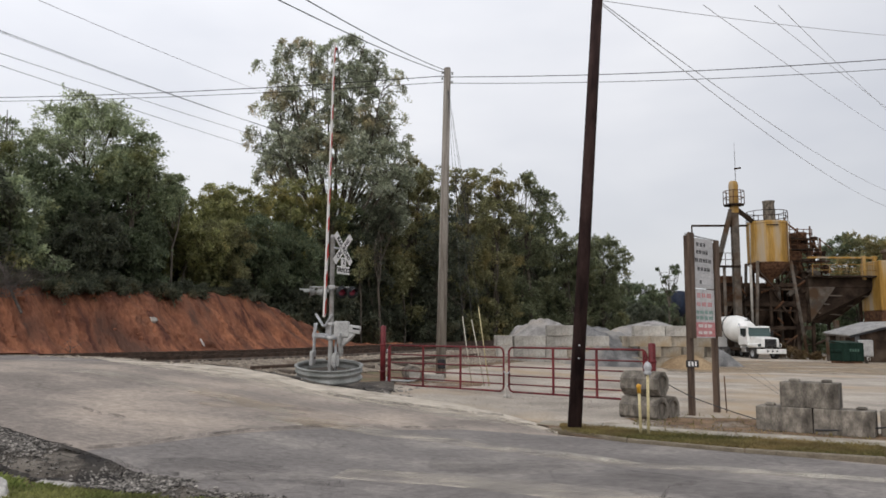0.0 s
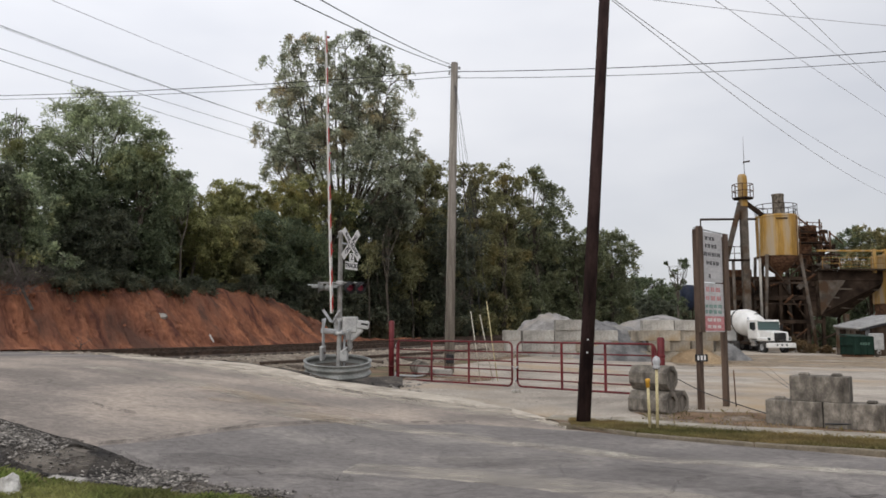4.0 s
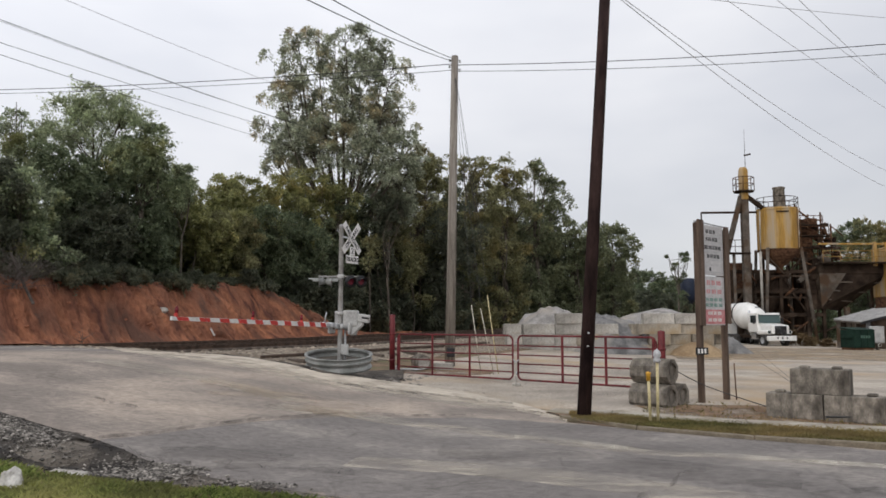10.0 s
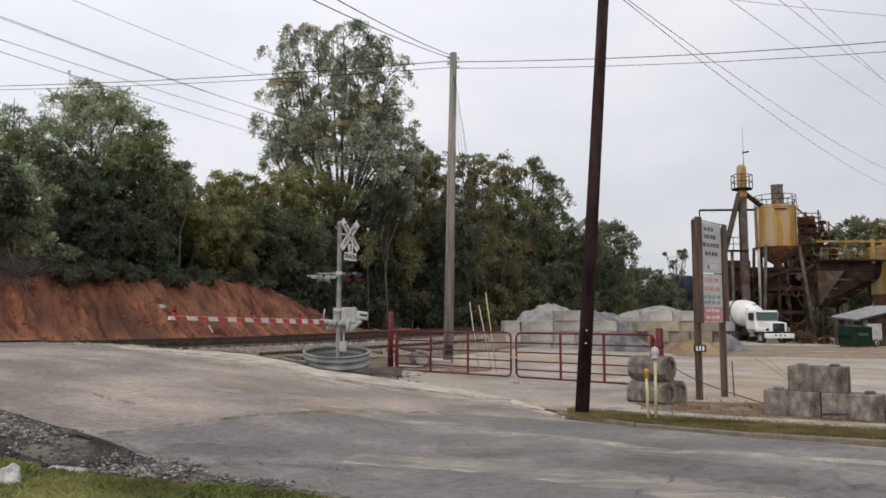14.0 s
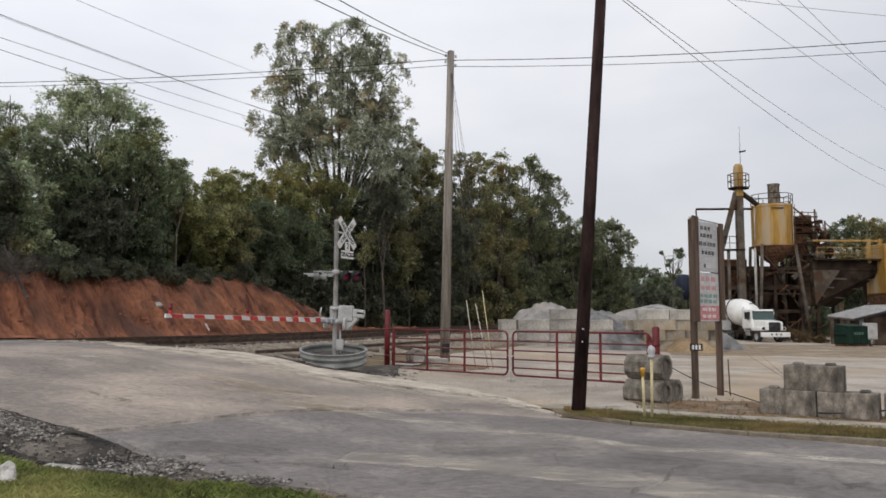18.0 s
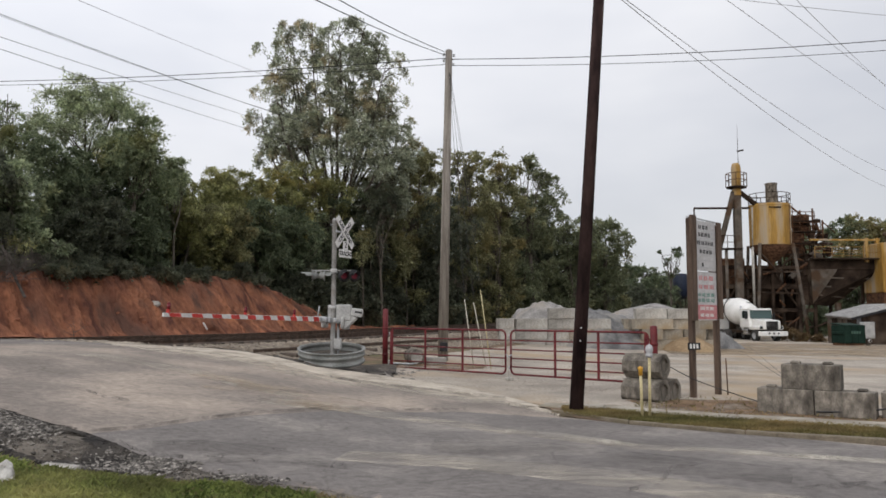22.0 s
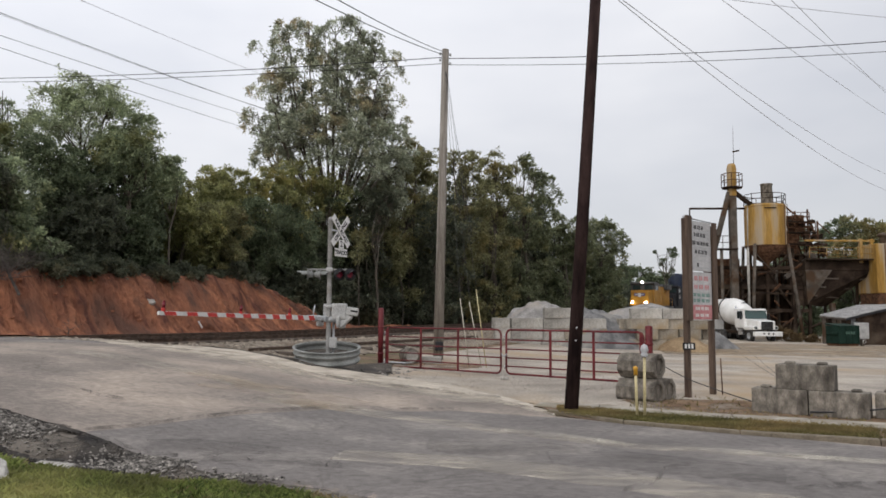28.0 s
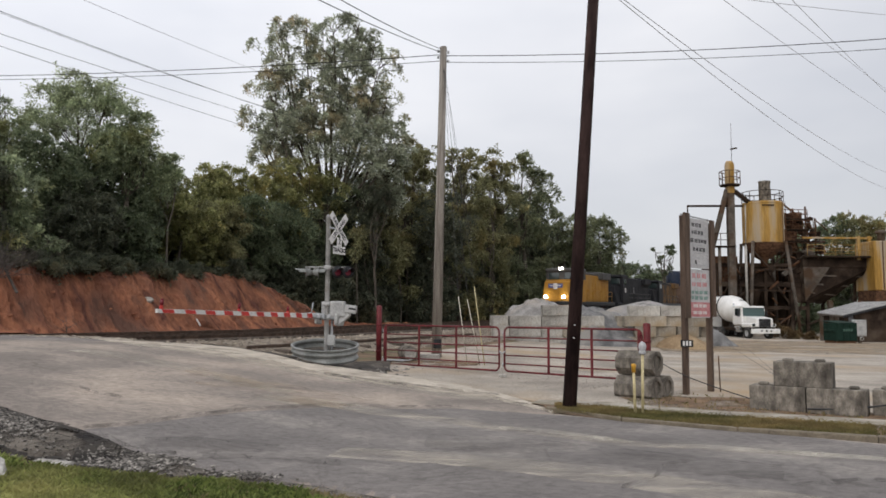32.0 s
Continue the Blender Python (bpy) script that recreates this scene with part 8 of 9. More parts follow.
for z in (9.6, 10.6, 11.6, 12.6):
    part("rail", rod(B(), (2.5, -0.2, z), (5.4 + (0.9 if z < 11 else 0), -0.2, z), 0.05, seg=6), M_RUST, batch)
for z, x0, x1 in ((8.6, 2.2, 6.4), (9.7, 2.4, 6.2), (10.9, 2.4, 5.6), (12.0, 2.4, 5.0)):
    part("landing", box(B(), (x1 - x0, 1.3, 0.1), ((x0 + x1) / 2, -0.2, z), None, 0.01), M_PLANT, batch)
    rail_set(batch, [(x0 + (x1 - x0) * k / 3, -0.8, z) for k in range(4)], 0.95, 0.04, M_RUST)
for k in range(9):
    part("conduit", rod(B(), (2.5 + k * 0.42, 0.9, 5.5), (2.5 + k * 0.42 + 0.2 * math.sin(k * 2.3), 0.8, 12.6 - 0.55 * abs(k - 2)), 0.07, seg=6), M_PLANT if k % 2 else M_RUST, batch)
rc = random.Random(21)
for k in range(60):
    x, z = rc.uniform(2.4, 6.6), rc.uniform(4.6, 12.2)
    if rc.random() < 0.5:
        part("pipe", rod(B(), (x, rc.uniform(-1.2, 0.8), z), (x + rc.uniform(-1.2, 1.2), rc.uniform(-1.2, 0.8), z + rc.uniform(-1.5, 1.5)), rc.uniform(0.05, 0.14), seg=8), rc.choice([M_PLANT, M_RUST, M_PLANT_GREY]), batch)
    else:
        part("casing", box(B(), (rc.uniform(0.2, 0.75), 0.5, rc.uniform(0.2, 0.8)), (x, rc.uniform(-1.0, 0.8), z), (0, rc.uniform(-25, 25), 0), 0.03), rc.choice([M_PLANT, M_RUST, M_PLANT]), batch)
for k in range(44):
    x, z = rc.uniform(-5.2, 5.0), rc.uniform(0.6, 8.0)
    part("pipe", rod(B(), (x, -1.6, z), (x + rc.uniform(-1.6, 1.6), -1.6, z + rc.uniform(-1.2, 1.2)), rc.uniform(0.05, 0.12), seg=8), rc.choice([M_PLANT, M_RUST]), batch)
part("cladding", box(B(), (2.6, 0.1, 3.0), (-3.7, -1.0, 6.6), None, 0.0), M_RUST, batch, "rust-brown sheet cladding")
part("cladding", box(B(), (2.2, 0.1, 4.4), (3.7, -1.3, 5.6), None, 0.0), M_PLANT, batch, "dark sheet cladding")
part("cladding", box(B(), (3.2, 0.1, 1.6), (-0.6, -1.2, 6.2), None, 0.0), M_PLANT, batch, "dark sheet cladding")
part("chute", beam(B(), (4.8, -1.2, 8.4), (2.1, -1.2, 6.2), 0.5, 0.4, 0.03), M_PLANT_GREY, batch, "pale dusty chute")
part("motor", rod(B(), (4.3, -1.3, 8.8), (5.2, -1.3, 8.2), 0.34, seg=12), M_PLANT_GREY, batch)
part("pipe_post", box(B(), (0.42, 0.42, 3.6), (5.1, -4.5, 1.8), None, 0.03), M_PLANT_GREY, batch, "pale upright post")

bins = thing("aggregate_bins", pose(40.2, PY + 1.5, 0.06), "brown steel aggregate bins with slanting undersides and yellow walkway", "aggregate bins")
def slab(corners, back, material, name, label=""):
    """A plate with the given corners, as thick as the way back."""
    bm = B()
    lo = [bm.verts.new(c) for c in corners]
    hi = [bm.verts.new(Vector(c) + Vector(back)) for c in corners]
    bm.faces.new(lo)
    bm.faces.new(hi[::-1])
    for k in range(len(lo)):
        bm.faces.new((lo[k], hi[k], hi[(k + 1) % len(lo)], lo[(k + 1) % len(lo)]))
    bmesh.ops.recalc_face_normals(bm, faces=bm.faces)
    return part(name, bm, material, bins, label)


part("rim_plate", box(B(), (7.2, 3.0, 0.95), (0.6, 0, 7.45), None, 0.03), M_PLANT, bins, "dusty rim of the bins")
slab([(-2.95, -1.5, 6.98), (-0.3, -1.5, 6.98), (-2.85, -1.5, 3.5)], (0, 0.12, 0), M_PLANT_GREY, "splash_plate", "pale cement-splashed plate")
slab([(-0.3, -1.48, 6.98), (4.2, -1.48, 6.98), (0.3, 1.3, 3.3), (-2.85, -1.38, 3.5)], (0.0, 0.08, 0.10), M_PLANT, "slanting_floor", "dark slanting underside of the bins")
slab([(-2.95, -1.4, 6.98), (-2.95, 1.4, 6.98), (-2.85, 1.2, 3.4), (-2.85, -1.4, 3.5)], (0.1, 0, 0), M_PLANT, "side_plate")
for u in (0.25, 0.5, 0.75):
    p, q = Vector((-0.3, -1.54, 6.98)).lerp(Vector((-2.8, -1.46, 3.55)), u), Vector((4.2, -1.54, 6.98)).lerp(Vector((0.3, 1.2, 3.3)), u)
    part("rib", beam(B(), p, q, 0.13, 0.13), M_PLANT_GREY, bins)
for x in (-2.6, 0.5, 3.9):
    part("leg", box(B(), (0.26, 0.26, 7.8), (x, 1.7, 3.9), None, 0.02), M_PLANT, bins)
part("walkway", box(B(), (7.4, 0.9, 0.14), (0.6, -1.9, 8.0), None, 0.02), M_PLANT, bins)
for y, xs in ((-2.3, (-2.9, -1.2, 0.5, 2.2, 3.9)), (1.4, (-2.9, -0.5, 1.9, 4.1))):
    rail_set(bins, [(x, y, 8.05) for x in xs], 1.1, 0.028, M_YELLOW)
part("top_beam", box(B(), (7.0, 0.2, 0.18), (0.5, -1.6, 9.9), None, 0.02), M_YELLOW, bins, "yellow beam")
for x in (2.6, 3.7):
    part("stanchion", box(B(), (0.3, 0.3, 2.4), (x, -1.6, 8.9), None, 0.02), M_YELLOW, bins, "yellow post")

tank = thing("yellow_tank", pose(45.95, PY + 0.4, 0.06), "square yellow steel bin on rusty legs", "steel bin")
part("body", box(B(), (4.6, 3.4, 4.9), (0, 0, 7.1), None, 0.06), M_YELLOW, tank)
part("skirt", box(B(), (4.4, 3.2, 1.2), (0, 0, 4.2), None, 0.05), M_RUST, tank)
for x in (-2.1, 2.1):
    for y in (-1.5, 1.5):
        part("leg", box(B(), (0.3, 0.3, 3.8), (x, y, 1.8), None, 0.02), M_RUST, tank)
for x in (-1.4, 0.2, 1.6):
    part("rib", box(B(), (0.1, 0.08, 4.8), (x, -1.72, 7.1), None, 0.01), M_RUST, tank)
part("vent", spin(B(), [(0.35, 9.5), (0.35, 10.4), (0.55, 10.45), (0.5, 10.7), (0.0, 10.85)], 14, at=(-0.5, 0, 0)), M_PLANT_GREY, tank)

shed = thing("shed", pose(32.4, 62, 0.06), "low dark shed with a slanting tin roof", "shed")
NEAR_EAVE = [(0.57, -1.0, 2.16), (5.24, -2.0, 3.44)]
FAR_EAVE = [(0.0, 2.0, 2.36), (4.95, 5.0, 3.27), (10.7, 4.0, 3.44)]


def on_roof(u, v, lift=0.0):
    """A place on the roof: u up the slope, v from the near to the far edge."""
    near = Vector(NEAR_EAVE[0]).lerp(Vector(NEAR_EAVE[1]), u)
    k = u * 2
    far = Vector(FAR_EAVE[0]).lerp(Vector(FAR_EAVE[1]), k) if k <= 1 else Vector(FAR_EAVE[1]).lerp(Vector(FAR_EAVE[2]), k - 1)
    return near.lerp(far, v) + Vector((0, 0, lift))


bm = B()
n = 8
lo = [[bm.verts.new(on_roof(i / n, v, -0.05)) for v in (0, 1)] for i in range(n + 1)]
hi = [[bm.verts.new(on_roof(i / n, v, 0.03)) for v in (0, 1)] for i in range(n + 1)]
for i in range(n):
    bm.faces.new((hi[i][0], hi[i + 1][0], hi[i + 1][1], hi[i][1]))
    bm.faces.new((lo[i][1], lo[i + 1][1], lo[i + 1][0], lo[i][0]))
    for v in (0, 1):
        bm.faces.new((lo[i][v], lo[i + 1][v], hi[i + 1][v], hi[i][v]))
for i in (0, n):
    bm.faces.new((lo[i][0], lo[i][1], hi[i][1], hi[i][0]))
bmesh.ops.recalc_face_normals(bm, faces=bm.faces)
roof = part("roof", bm, M_TIN, shed, "pale corrugated tin roof")
for k in range(12):
    bm = B()
    for i in range(n):
        beam(bm, on_roof(i / n, k / 11, 0.045), on_roof((i + 1) / n, k / 11, 0.045), 0.04, 0.03)
    part("roof_seam", bm, M_TIN, roof)
part("fascia", beam(B(), on_roof(0, 0, -0.13), on_roof(1, 0, -0.13), 0.06, 0.18, 0.01), M_BLACK, shed, "dark roof edge")
part("fascia", beam(B(), on_roof(0, 0, -0.13), on_roof(0, 1, -0.13), 0.06, 0.12, 0.01), M_PLANT_GREY, shed)
bm = B()
ring = [(0.03, 0.05), (0.99, 0.05), (0.99, 0.95), (0.5, 0.95), (0.03, 0.95)]
lo = [bm.verts.new((*on_roof(u, v).xy, 0.0)) for u, v in ring]
hi = [bm.verts.new(on_roof(u, v, -0.06)) for u, v in ring]
for k in range(5):
    bm.faces.new((lo[k], lo[(k + 1) % 5], hi[(k + 1) % 5], hi[k]))
part("wall", bm, M_PLANT, shed, "dark board wall")
for k in range(12):
    p = on_roof(0.05 + k * 0.08, 0.045)
    part("board", box(B(), (0.34, 0.03, p.z - 0.12), (p.x, p.y, (p.z - 0.12) / 2), (0, 0, -12), 0.01), M_SHED_TIN if k > 4 or k == 1 else M_PLANT, shed)
for k in range(5):
    p = on_roof(0.02, 0.1 + k * 0.2)
    part("board", box(B(), (0.03, 0.5, p.z - 0.12), (p.x, p.y, (p.z - 0.12) / 2), (0, 0, 11), 0.01), random.choice([M_PLANT, M_PLANT_GREY]), shed)
dump = thing("dumpster", pose(31.2, 58.3, 0.08, 0, 0, 12), "dark green steel dumpster beside the shed", "dumpster")
bm = box(B(), (1.76, 1.5, 1.35), (0, 0, 0.85), None, 0.04)
part("body", bm, M_GREEN, dump)
part("lid", box(B(), (1.8, 1.55, 0.08), (0, 0, 1.58), (6, 0, 0), 0.02), M_GREEN, dump)
for x in (-0.8, -0.27, 0.27, 0.8):
    part("rib", box(B(), (0.09, 0.06, 1.3), (x, -0.77, 0.85), None, 0.01), M_GREEN, dump)
for x in (-0.93, 0.93):
    part("lift_pocket", box(B(), (0.1, 1.2, 0.2), (x, 0, 0.95), None, 0.02), M_GREEN, dump)
bm = B()
for k in range(4):
    box(bm, (0.16, 0.01, 0.2), (-0.3 + k * 0.22, -0.81, 1.0))
part("stencil", bm, material("faded_stencil", (0.05, 0.10, 0.075), (0.07, 0.13, 0.10), 6, 0.7, 0.0), dump)
part("skid", box(B(), (1.7, 1.3, 0.18), (0, 0, 0.09), None, 0.02), M_RUST, dump)
ebox = thing("electric_cabinet", pose(32.75, 58.4, 0.08, 0, 0, 10), "pale grey electric cabinet on a post", "electric cabinet")
part("cabinet", box(B(), (1.0, 0.4, 1.25), (0, 0, 1.15), None, 0.03), M_ALU, ebox)
part("door", box(B(), (0.86, 0.03, 1.1), (0, -0.21, 1.15), None, 0.01), M_ALU, ebox)
part("post", box(B(), (0.2, 0.2, 0.6), (0, 0, 0.25), None, 0.02), M_PLANT_GREY, ebox)
part("meter", spin(B(), [(0.12, -0.3), (0.14, -0.27), (0.14, -0.2)], 14, "Y", (0, 0, 0.35)), M_WHITE, ebox)
for x, y, h, r in ((31.7, 67.5, 1.0, 0.7), (32.3, 68.2, 0.7, 0.6), (33.2, 67.0, 0.6, 0.6), (31.6, 69.5, 1.3, 0.5)):
    tree(x, y, [(0, 0, h * 0.5, r, r * 0.7, h * 0.55)], 700, 0.16, M_WEED, int(x * 10), "dry brown weeds by the plant", "weeds", "weeds", 0.02, 0.35, limbs=False, group="weeds by the plant")


t = thing("storage_tank", pose(54.8, 172, land_at(54.8, 172)), "dark blue steel tank beyond the railway", "tank")
part("shell", spin(B(), [(0.0, 9.4), (1.2, 9.3), (1.7, 8.8), (1.75, 5.0), (0.8, 3.6), (0.0, 3.6)], 20), material("dark_blue_paint", (0.005, 0.009, 0.022), (0.01, 0.018, 0.04), 2, 0.6, 0.05), t)
for x, y in ((-1.5, -1.5), (1.5, -1.5), (1.5, 1.5), (-1.5, 1.5)):
    part("leg", box(B(), (0.2, 0.2, 5.4), (x, y, 2.6)), M_PLANT, t)
t = thing("trailer", pose(29.8, 92, 0.2, 0, 0, 10), "small white trailer beyond the stone piles", "trailer")
part("body", box(B(), (1.6, 3, 1.6), (0, 0, 2.2), None, 0.06), M_TRUCK_WHITE, t)
part("window", box(B(), (0.5, 0.05, 0.5), (0, -1.51, 2.4), None, 0.01), M_GLASS, t)
part("undercarriage", box(B(), (1.3, 2.6, 1.4), (0, 0, 0.7), None, 0.04), M_BLACK, t)


# ---------------------------------------------------------------- mixer truck
def wheel(parent, x, y, r, w, dual=False):
    tyre = part("wheel", spin(B(), [(r * 0.55, -w / 2), (r * 0.9, -w / 2), (r, -w / 2 + 0.05), (r, w / 2 - 0.05), (r * 0.9, w / 2), (r * 0.55, w / 2)], 28, "X", (x, y, r)), M_RUBBER, parent, "dusty black truck tyre")
    part("rim", spin(B(), [(0.0, -w * 0.2), (r * 0.3, -w * 0.25), (r * 0.5, -w * 0.42), (r * 0.56, -w * 0.46), (r * 0.56, w * 0.46), (r * 0.5, w * 0.42), (r * 0.3, w * 0.25), (0.0, w * 0.2)], 20, "X", (x, y, r)), M_GALV, tyre)


truck = thing("mixer_truck", pose(29.4, 67.2, 0.07, 0, 0, 11), "white concrete mixer truck parked in the yard", "truck")
part("chassis", box(B(), (0.9, 8.6, 0.3), (0, 4.6, 0.85), None, 0.03), M_PLANT, truck)
part("bumper", box(B(), (2.75, 0.28, 0.42), (0, 0.0, 0.72), None, 0.05, 2), M_TRUCK_WHITE, truck)
for x in (-0.45, 0.0, 0.45):
    part("bumper_opening", rod(B(), (x, -0.145, 0.74), (x, -0.10, 0.74), 0.09, seg=12), M_BLACK, truck)
bm = box(B(), (1.75, 1.7, 0.95), (0, 0.95, 1.55), None, 0.14, 3)
for v in bm.verts:
    if v.co.y < 0.6 and v.co.z > 1.6:
        v.co.z -= 0.16
part("hood", bm, M_TRUCK_WHITE, truck)
grille = part("grille", box(B(), (1.15, 0.06, 0.72), (0, 0.085, 1.44), None, 0.03), M_BLACK, truck, "dark grille with chrome frame")
for k in range(7):
    part("grille_bar", box(B(), (1.12, 0.03, 0.025), (0, 0.05, 1.14 + k * 0.1), None, 0.0), M_CHROME, grille)
for s in (-1, 1):
    part("fender", box(B(), (0.55, 1.5, 0.36), (s * 0.98, 1.0, 1.22), None, 0.14, 3), M_TRUCK_WHITE, truck)
    part("headlamp", box(B(), (0.42, 0.08, 0.22), (s * 0.92, 0.24, 1.25), None, 0.03), M_GLASS, truck)
    part("mirror", box(rod(B(), (s * 1.1, 2.0, 2.3), (s * 1.42, 1.85, 2.3), 0.025, seg=6), (0.2, 0.08, 0.55), (s * 1.42, 1.85, 2.25), None, 0.03), M_BLACK, truck)
    wheel(truck, s * 1.02, 1.05, 0.52, 0.34)
    for y in (5.6, 6.95):
        wheel(truck, s * 0.95, y, 0.52, 0.6)
    part("step", box(B(), (0.3, 0.7, 0.5), (s * 1.05, 2.35, 0.85), None, 0.03), M_CHROME, truck)
cab = part("cab", box(B(), (2.34, 1.5, 1.55), (0, 2.45, 2.0), None, 0.12, 3), M_TRUCK_WHITE, truck)
part("roof", box(B(), (2.24, 1.5, 0.22), (0, 2.5, 2.84), None, 0.09, 3), M_TRUCK_WHITE, cab)
part("windscreen", box(B(), (2.16, 0.06, 0.78), (0, 1.69, 2.42), (-9, 0, 0), 0.02), M_SCREEN, cab, "dark windscreen")
for s in (-1, 1):
    part("side_window", box(B(), (0.05, 0.85, 0.66), (s * 1.165, 2.35, 2.4), None, 0.02), M_GLASS, cab)
part("visor", box(B(), (1.9, 0.2, 0.05), (0, 1.66, 2.82), (12, 0, 0), 0.01), M_TRUCK_WHITE, cab)
bm = spin(B(), [(0.0, 3.4), (0.55, 3.4), (0.9, 3.7), (1.22, 4.9), (1.24, 5.6), (0.75, 8.2), (0.5, 8.6), (0.4, 8.6)], 32, "Y")
bmesh.ops.transform(bm, matrix=pose(0, 0, 0.35, 9, 0, 0) @ pose(0, 0, 1.55), verts=bm.verts)
drum = part("drum", bm, M_TRUCK_WHITE, truck, "white mixing drum")
bm = B()
for k in range(40):
    a = 0.35 * k * 0.6
    y0 = 4.0 + k * 0.09
    r = np.interp(y0, [3.4, 3.7, 4.9, 5.6, 8.2], [0.6, 0.92, 1.235, 1.25, 0.77])
    box(bm, (0.30, 0.16, 0.03), (r * math.sin(a), y0, r * math.cos(a)), (0, math.degrees(a), 0), 0.0)
bmesh.ops.transform(bm, matrix=pose(0, 0, 0.35, 9, 0, 0) @ pose(0, 0, 1.55), verts=bm.verts)
part("stripe", bm, M_BLACK, drum, "dark spiral stripe")
part("drum_stand", box(B(), (1.4, 0.3, 1.2), (0, 8.1, 1.6), None, 0.04), M_TRUCK_WHITE, truck)
part("drum_stand", box(B(), (1.5, 0.25, 0.9), (0, 3.45, 1.4), None, 0.04), M_TRUCK_WHITE, truck)
part("chute", box(B(), (0.7, 1.6, 0.12), (0.3, 8.9, 1.8), (-40, 0, 0), 0.03), M_TRUCK_WHITE, truck)
part("exhaust_stack", rod(B(), (-0.95, 3.3, 1.2), (-0.95, 3.3, 3.2), 0.08, seg=10), M_CHROME, truck)
part("water_tank", rod(B(), (1.0, 3.6, 1.35), (1.0, 4.9, 1.35), 0.28, seg=14), M_TRUCK_WHITE, truck)


# ---------------------------------------------------------------- train
M_HEADLIGHT = glow("lit_headlight", (1.0, 0.93, 0.78), 14.0)
YAW = -math.degrees(math.atan(TRACK_B))


def bogie(parent, y, z=0.0, axles=3):
    f = part("bogie", box(B(), (2.3, 1.6 * axles, 0.5), (0, y, 0.75), None, 0.06), M_BLACK, parent)
    for k in range(axles):
        yy = y + (k - (axles - 1) / 2) * 1.6
        part("wheelset", rod(rod(B(), (-0.80, yy, 0.5), (-0.66, yy, 0.5), 0.5, seg=20), (0.66, yy, 0.5), (0.80, yy, 0.5), 0.5, seg=20), M_RAIL, f)


def locomotive(label, long, body_mat, roof_mat, lit, cab_mat, stripe=None):
    """Front at y = 0, going towards -y; rail top at z = 0."""
    t = thing("locomotive", pose(0, 0, 0), label, "locomotive", "train")
    part("frame", box(B(), (2.9, long, 0.35), (0, long / 2, 1.42), None, 0.04), body_mat if stripe else M_BLACK, t)
    part("pilot", box(B(), (2.9, 0.25, 1.05), (0, 0.12, 0.8), None, 0.05), M_BLACK if not lit else cab_mat, t)
    bm = box(B(), (2.5, 1.9, 1.75), (0, 1.25, 2.45), None, 0.12, 3)
    for v in bm.verts:
        if v.co.y < 0.7 and v.co.z > 2.6:
            v.co.x *= 0.82
    nose = part("nose", bm, cab_mat, t, "rounded short hood")
    part("nose_door", box(B(), (0.6, 0.05, 1.3), (0.55, 0.28, 2.3), None, 0.03), cab_mat, nose)
    if lit:
        bm = box(B(), (1.3, 0.04, 0.36), (0, 0.27, 2.95), None, 0.0)
        part("emblem", bm, material("emblem_blue", (0.04, 0.05, 0.13), (0.07, 0.08, 0.2), 5, 0.5, 0.0), nose, "plain blue shield shape with wings")
        part("emblem_bar", box(box(B(), (0.36, 0.02, 0.5), (0, 0.25, 2.9)), (1.0, 0.02, 0.07), (0, 0.245, 2.96)), material("emblem_pale", (0.45, 0.42, 0.40), (0.6, 0.56, 0.55), 5, 0.5, 0.0), nose)
    cab = part("cab", box(B(), (3.0, 2.6, 2.0), (0, 3.3, 2.55), None, 0.1, 3), cab_mat, t)
    part("cab_top", box(B(), (2.92, 2.52, 0.9), (0, 3.3, 3.92), None, 0.1, 2), roof_mat, cab, "grey window band of the cab")
    bm = B()
    box(bm, (2.96, 2.75, 0.3), (0, 3.25, 4.38), None, 0.12, 2)
    part("cab_roof", bm, roof_mat, cab, "grey cab roof")
    for s in (-1, 1):
        part("windscreen", box(B(), (0.95, 0.06, 0.62), (s * 0.72, 2.03, 3.86), (-6, 0, 0), 0.03), M_GLASS, cab, "dark windscreen")
        part("side_window", box(B(), (0.05, 1.0, 0.6), (s * 1.47, 3.2, 3.8), None, 0.03), M_GLASS, cab)
        lampm = M_HEADLIGHT if lit else M_GLASS
        part("ditch_lamp", rod(B(), (s * 0.80, -0.12, 2.0), (s * 0.80, 0.12, 2.0), 0.14, seg=16), lampm, t, "bright ditch lamp")
        bm = B()
        railing(bm, [(s * 1.42, y, 1.6) for y in np.arange(4.9, long - 0.4, 2.2)], 1.0, 0.025)
        part("handrail", bm, cab_mat if lit else M_LOCO_GREY, t)
    for s in (-1, 1):
        part("headlamp", rod(B(), (s * 0.09, 1.78, 4.5), (s * 0.09, 2.1, 4.5), 0.11, seg=16), M_HEADLIGHT if lit else M_GLASS, cab, "bright headlamp")
    part("headlamp_box", box(B(), (0.6, 0.5, 0.36), (0, 2.14, 4.5), None, 0.06), roof_mat, cab)
    hood = part("hood", box(B(), (2.0, long - 5.4, 2.5), (0, 4.6 + (long - 5.4) / 2, 2.85), None, 0.08, 2), body_mat, t, "long engine hood")
    for k in range(int((long - 6) / 1.1)):
        for s in (-1, 1):
            part("hood_door", box(B(), (0.03, 0.95, 1.7), (s * 1.01, 5.3 + k * 1.1, 2.6), None, 0.01), body_mat, hood)
    part("hood_roof", box(B(), (1.9, long - 5.6, 0.3), (0, 4.6 + (long - 5.4) / 2, 4.2), None, 0.1, 2), roof_mat, hood)
    for y in (7.0, long - 3.4):
        part("fan_housing", rod(B(), (0, y, 4.3), (0, y, 4.55), 0.7, seg=20), roof_mat, hood)
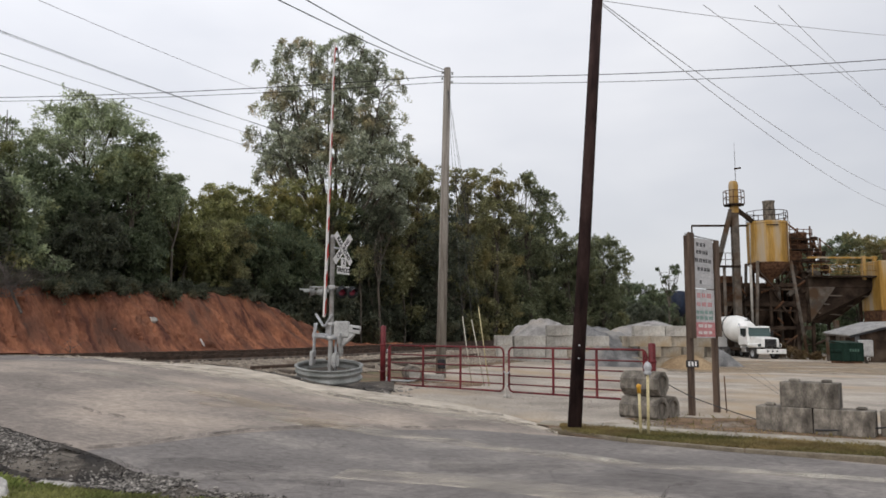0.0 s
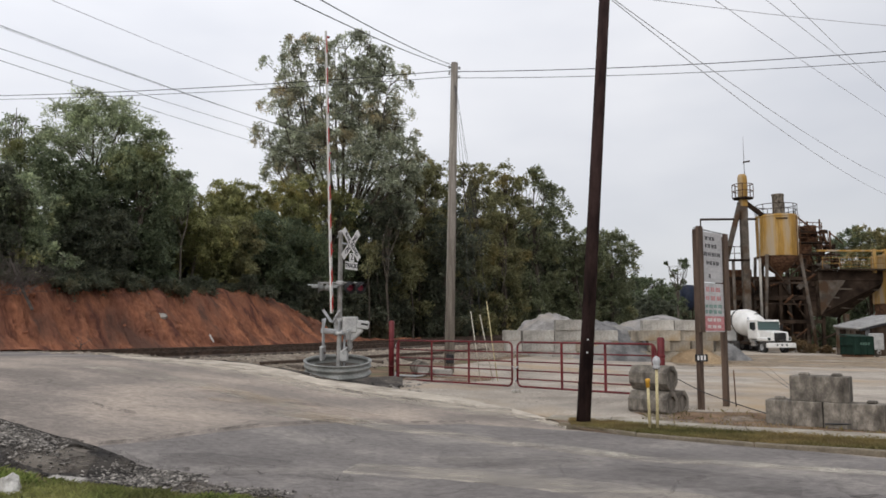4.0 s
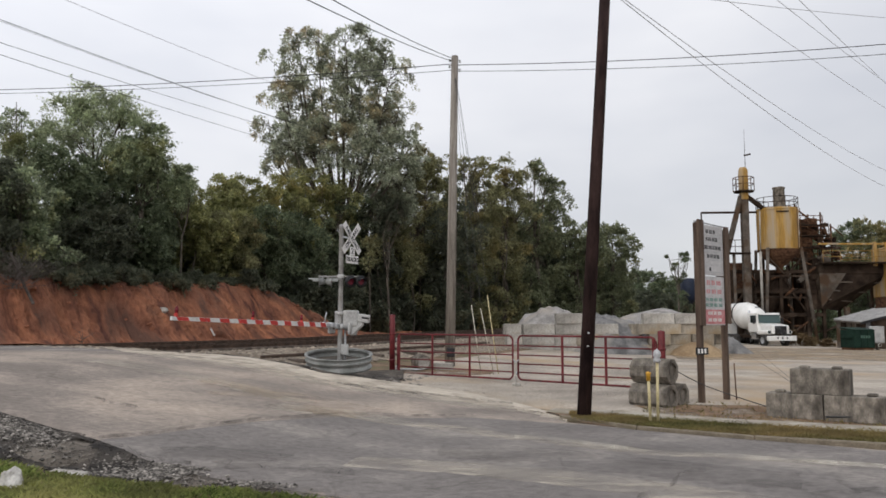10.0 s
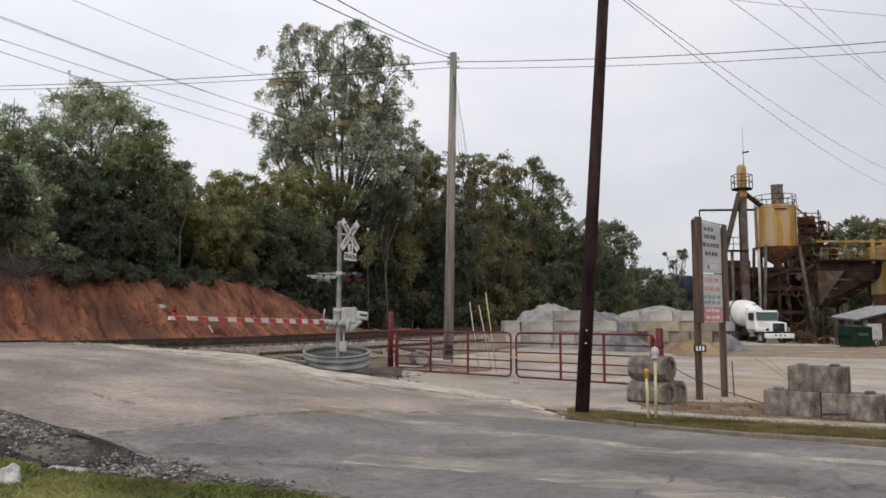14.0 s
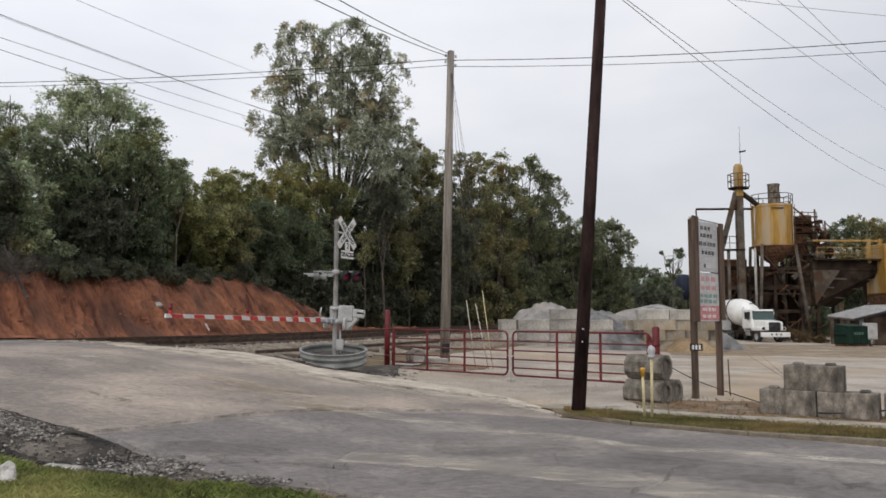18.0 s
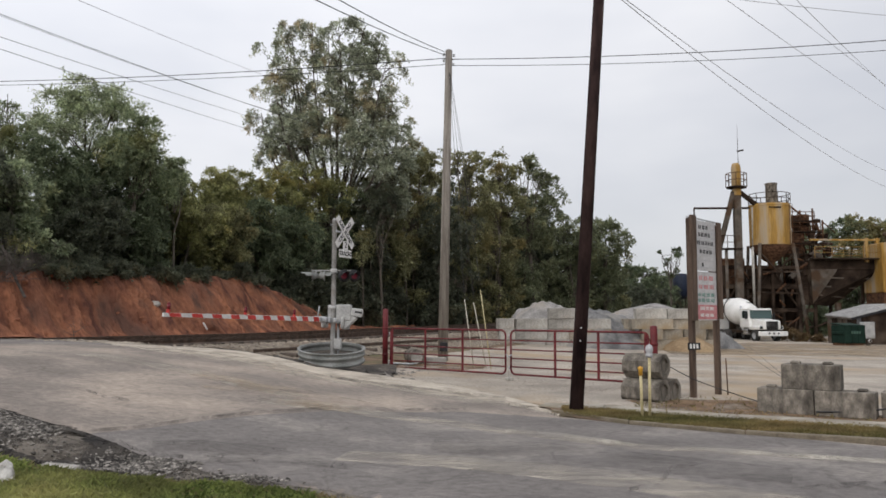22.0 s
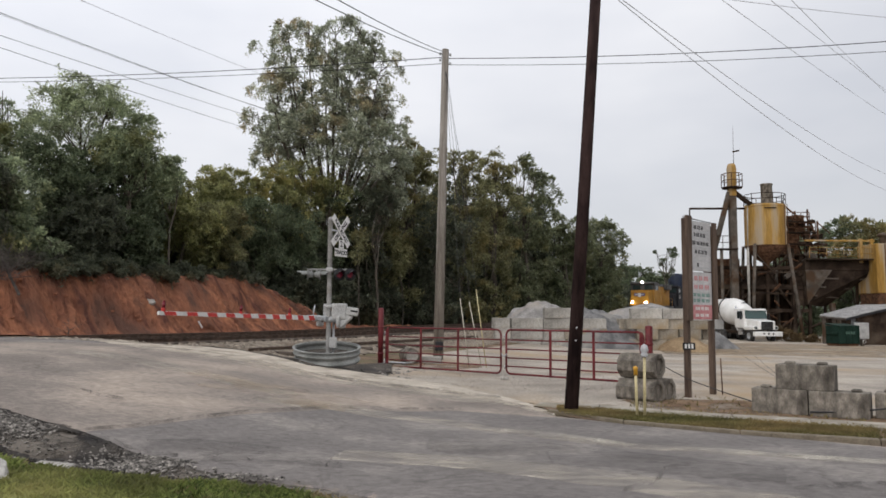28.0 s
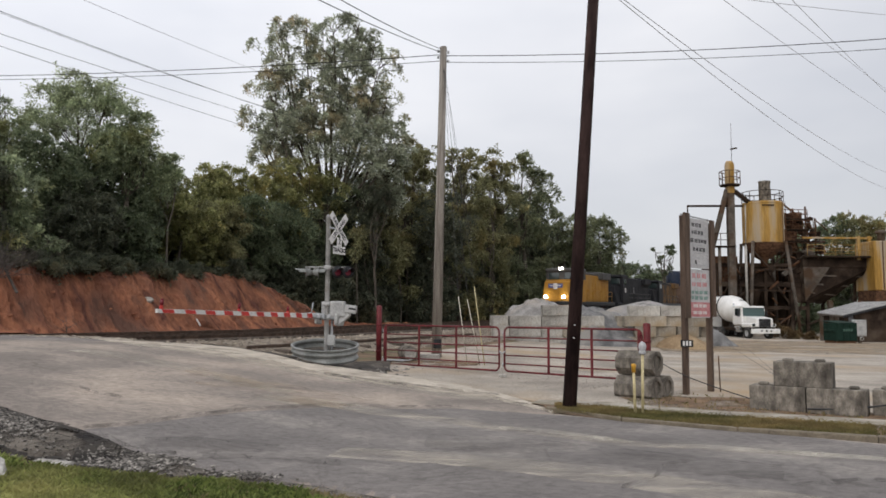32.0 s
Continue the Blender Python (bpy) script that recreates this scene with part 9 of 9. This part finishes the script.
    part("radiator_wing", box(B(), (2.9, 3.2, 0.7), (0, long - 3.0, 4.1), None, 0.1, 2), roof_mat if lit else body_mat, hood)
    if stripe:
        part("stripe", box(B(), (2.03, 1.0, 0.7), (0, 9.2, 3.0)), stripe, hood, "white painted panel")
        part("stripe", box(B(), (3.03, 0.5, 0.5), (0, 3.2, 2.9)), stripe, cab, "white painted number panel")
        for y in (6.5, 7.6):
            part("stripe", box(B(), (2.03, 0.25, 1.0), (0, y, 2.4)), stripe, hood, "white painted mark")
    part("fuel_tank", box(B(), (2.7, 4.2, 0.9), (0, long / 2, 0.85), None, 0.15, 2), M_BLACK, t)
    bogie(t, 3.4)
    bogie(t, long - 3.4)
    part("coupler", box(B(), (0.3, 0.7, 0.3), (0, -0.3, 0.9), None, 0.05), M_RUST, t)
    part("coupler", box(B(), (0.3, 0.7, 0.3), (0, long + 0.3, 0.9), None, 0.05), M_RUST, t)
    return t


def hopper_car(label):
    t = thing("hopper_car", pose(0, 0, 0), label, "freight car", "train")
    bm = box(B(), (3.0, 14.0, 2.6), (0, 7.5, 2.9), None, 0.08)
    part("body", bm, M_HOPPER, t)
    for k in range(9):
        for s in (-1, 1):
            part("rib", box(B(), (0.12, 0.16, 2.5), (s * 1.52, 1.1 + k * 1.6, 2.9), None, 0.02), M_HOPPER, t)
    part("sill", box(B(), (1.0, 15.0, 0.4), (0, 7.5, 1.2), None, 0.03), M_BLACK, t)
    for y in (4.2, 7.5, 10.8):
        part("chute", spin(B(), [(1.6, 1.6), (0.5, 0.6)], 4, at=(0, y, 0)), M_HOPPER, t)
    bogie(t, 2.0, axles=2)
    bogie(t, 13.0, axles=2)
    return t


TRAIN = [(locomotive("yellow and grey diesel locomotive with lit headlamps", 14.8, M_LOCO_YELLOW, M_LOCO_GREY, True, M_LOCO_YELLOW), 0.0),
         (locomotive("black diesel locomotive with white markings", 18.0, M_LOCO_BLACK, M_LOCO_BLACK, False, M_LOCO_BLACK, M_WHITE), 15.9),
         (locomotive("weathered yellow diesel locomotive with dark roof", 18.0, M_LOCO_RUSTY, M_LOCO_BLACK, False, M_LOCO_BLACK), 35.0)]
for k in range(4):
    TRAIN.append((hopper_car("brown steel freight hopper car"), 54.2 + k * 16.2))


def train_pose(t, back):
    """The train keeps a steady pace; the nose is 66 m ahead of the eye at the end."""
    y = 65.7 + 6.9 * (32 - t) + back / TRACK_N
    m = pose(TRACK_A + TRACK_B * y, y, 1.25 + float(grade(y)))
    return m @ pose(0, 0, 0, 0, 0, YAW) @ pose(0, 0, 0, 0.71, 0, 0)


# ---------------------------------------------------------------- what moves
def motions():
    walk(arm, [(t, arm_pose(a)) for t, a in ((0, 79), (3.2, 79), (3.6, 77), (4.2, 67), (4.8, 56.5), (5.5, 44), (6, 37.8), (6.5, 32.3), (7, 26.7), (7.5, 20.8), (8, 15.4), (8.5, 10.8), (9, 6.2),
                                             (9.3, 3.8), (9.6, 1.2), (9.9, -1.2), (10.2, -2), (10.6, -2), (32, -2))])
    for vehicle, back in TRAIN:
        walk(vehicle, [(t, train_pose(t, back)) for t in (0, 8, 16, 24, 28, 32)])


motions()
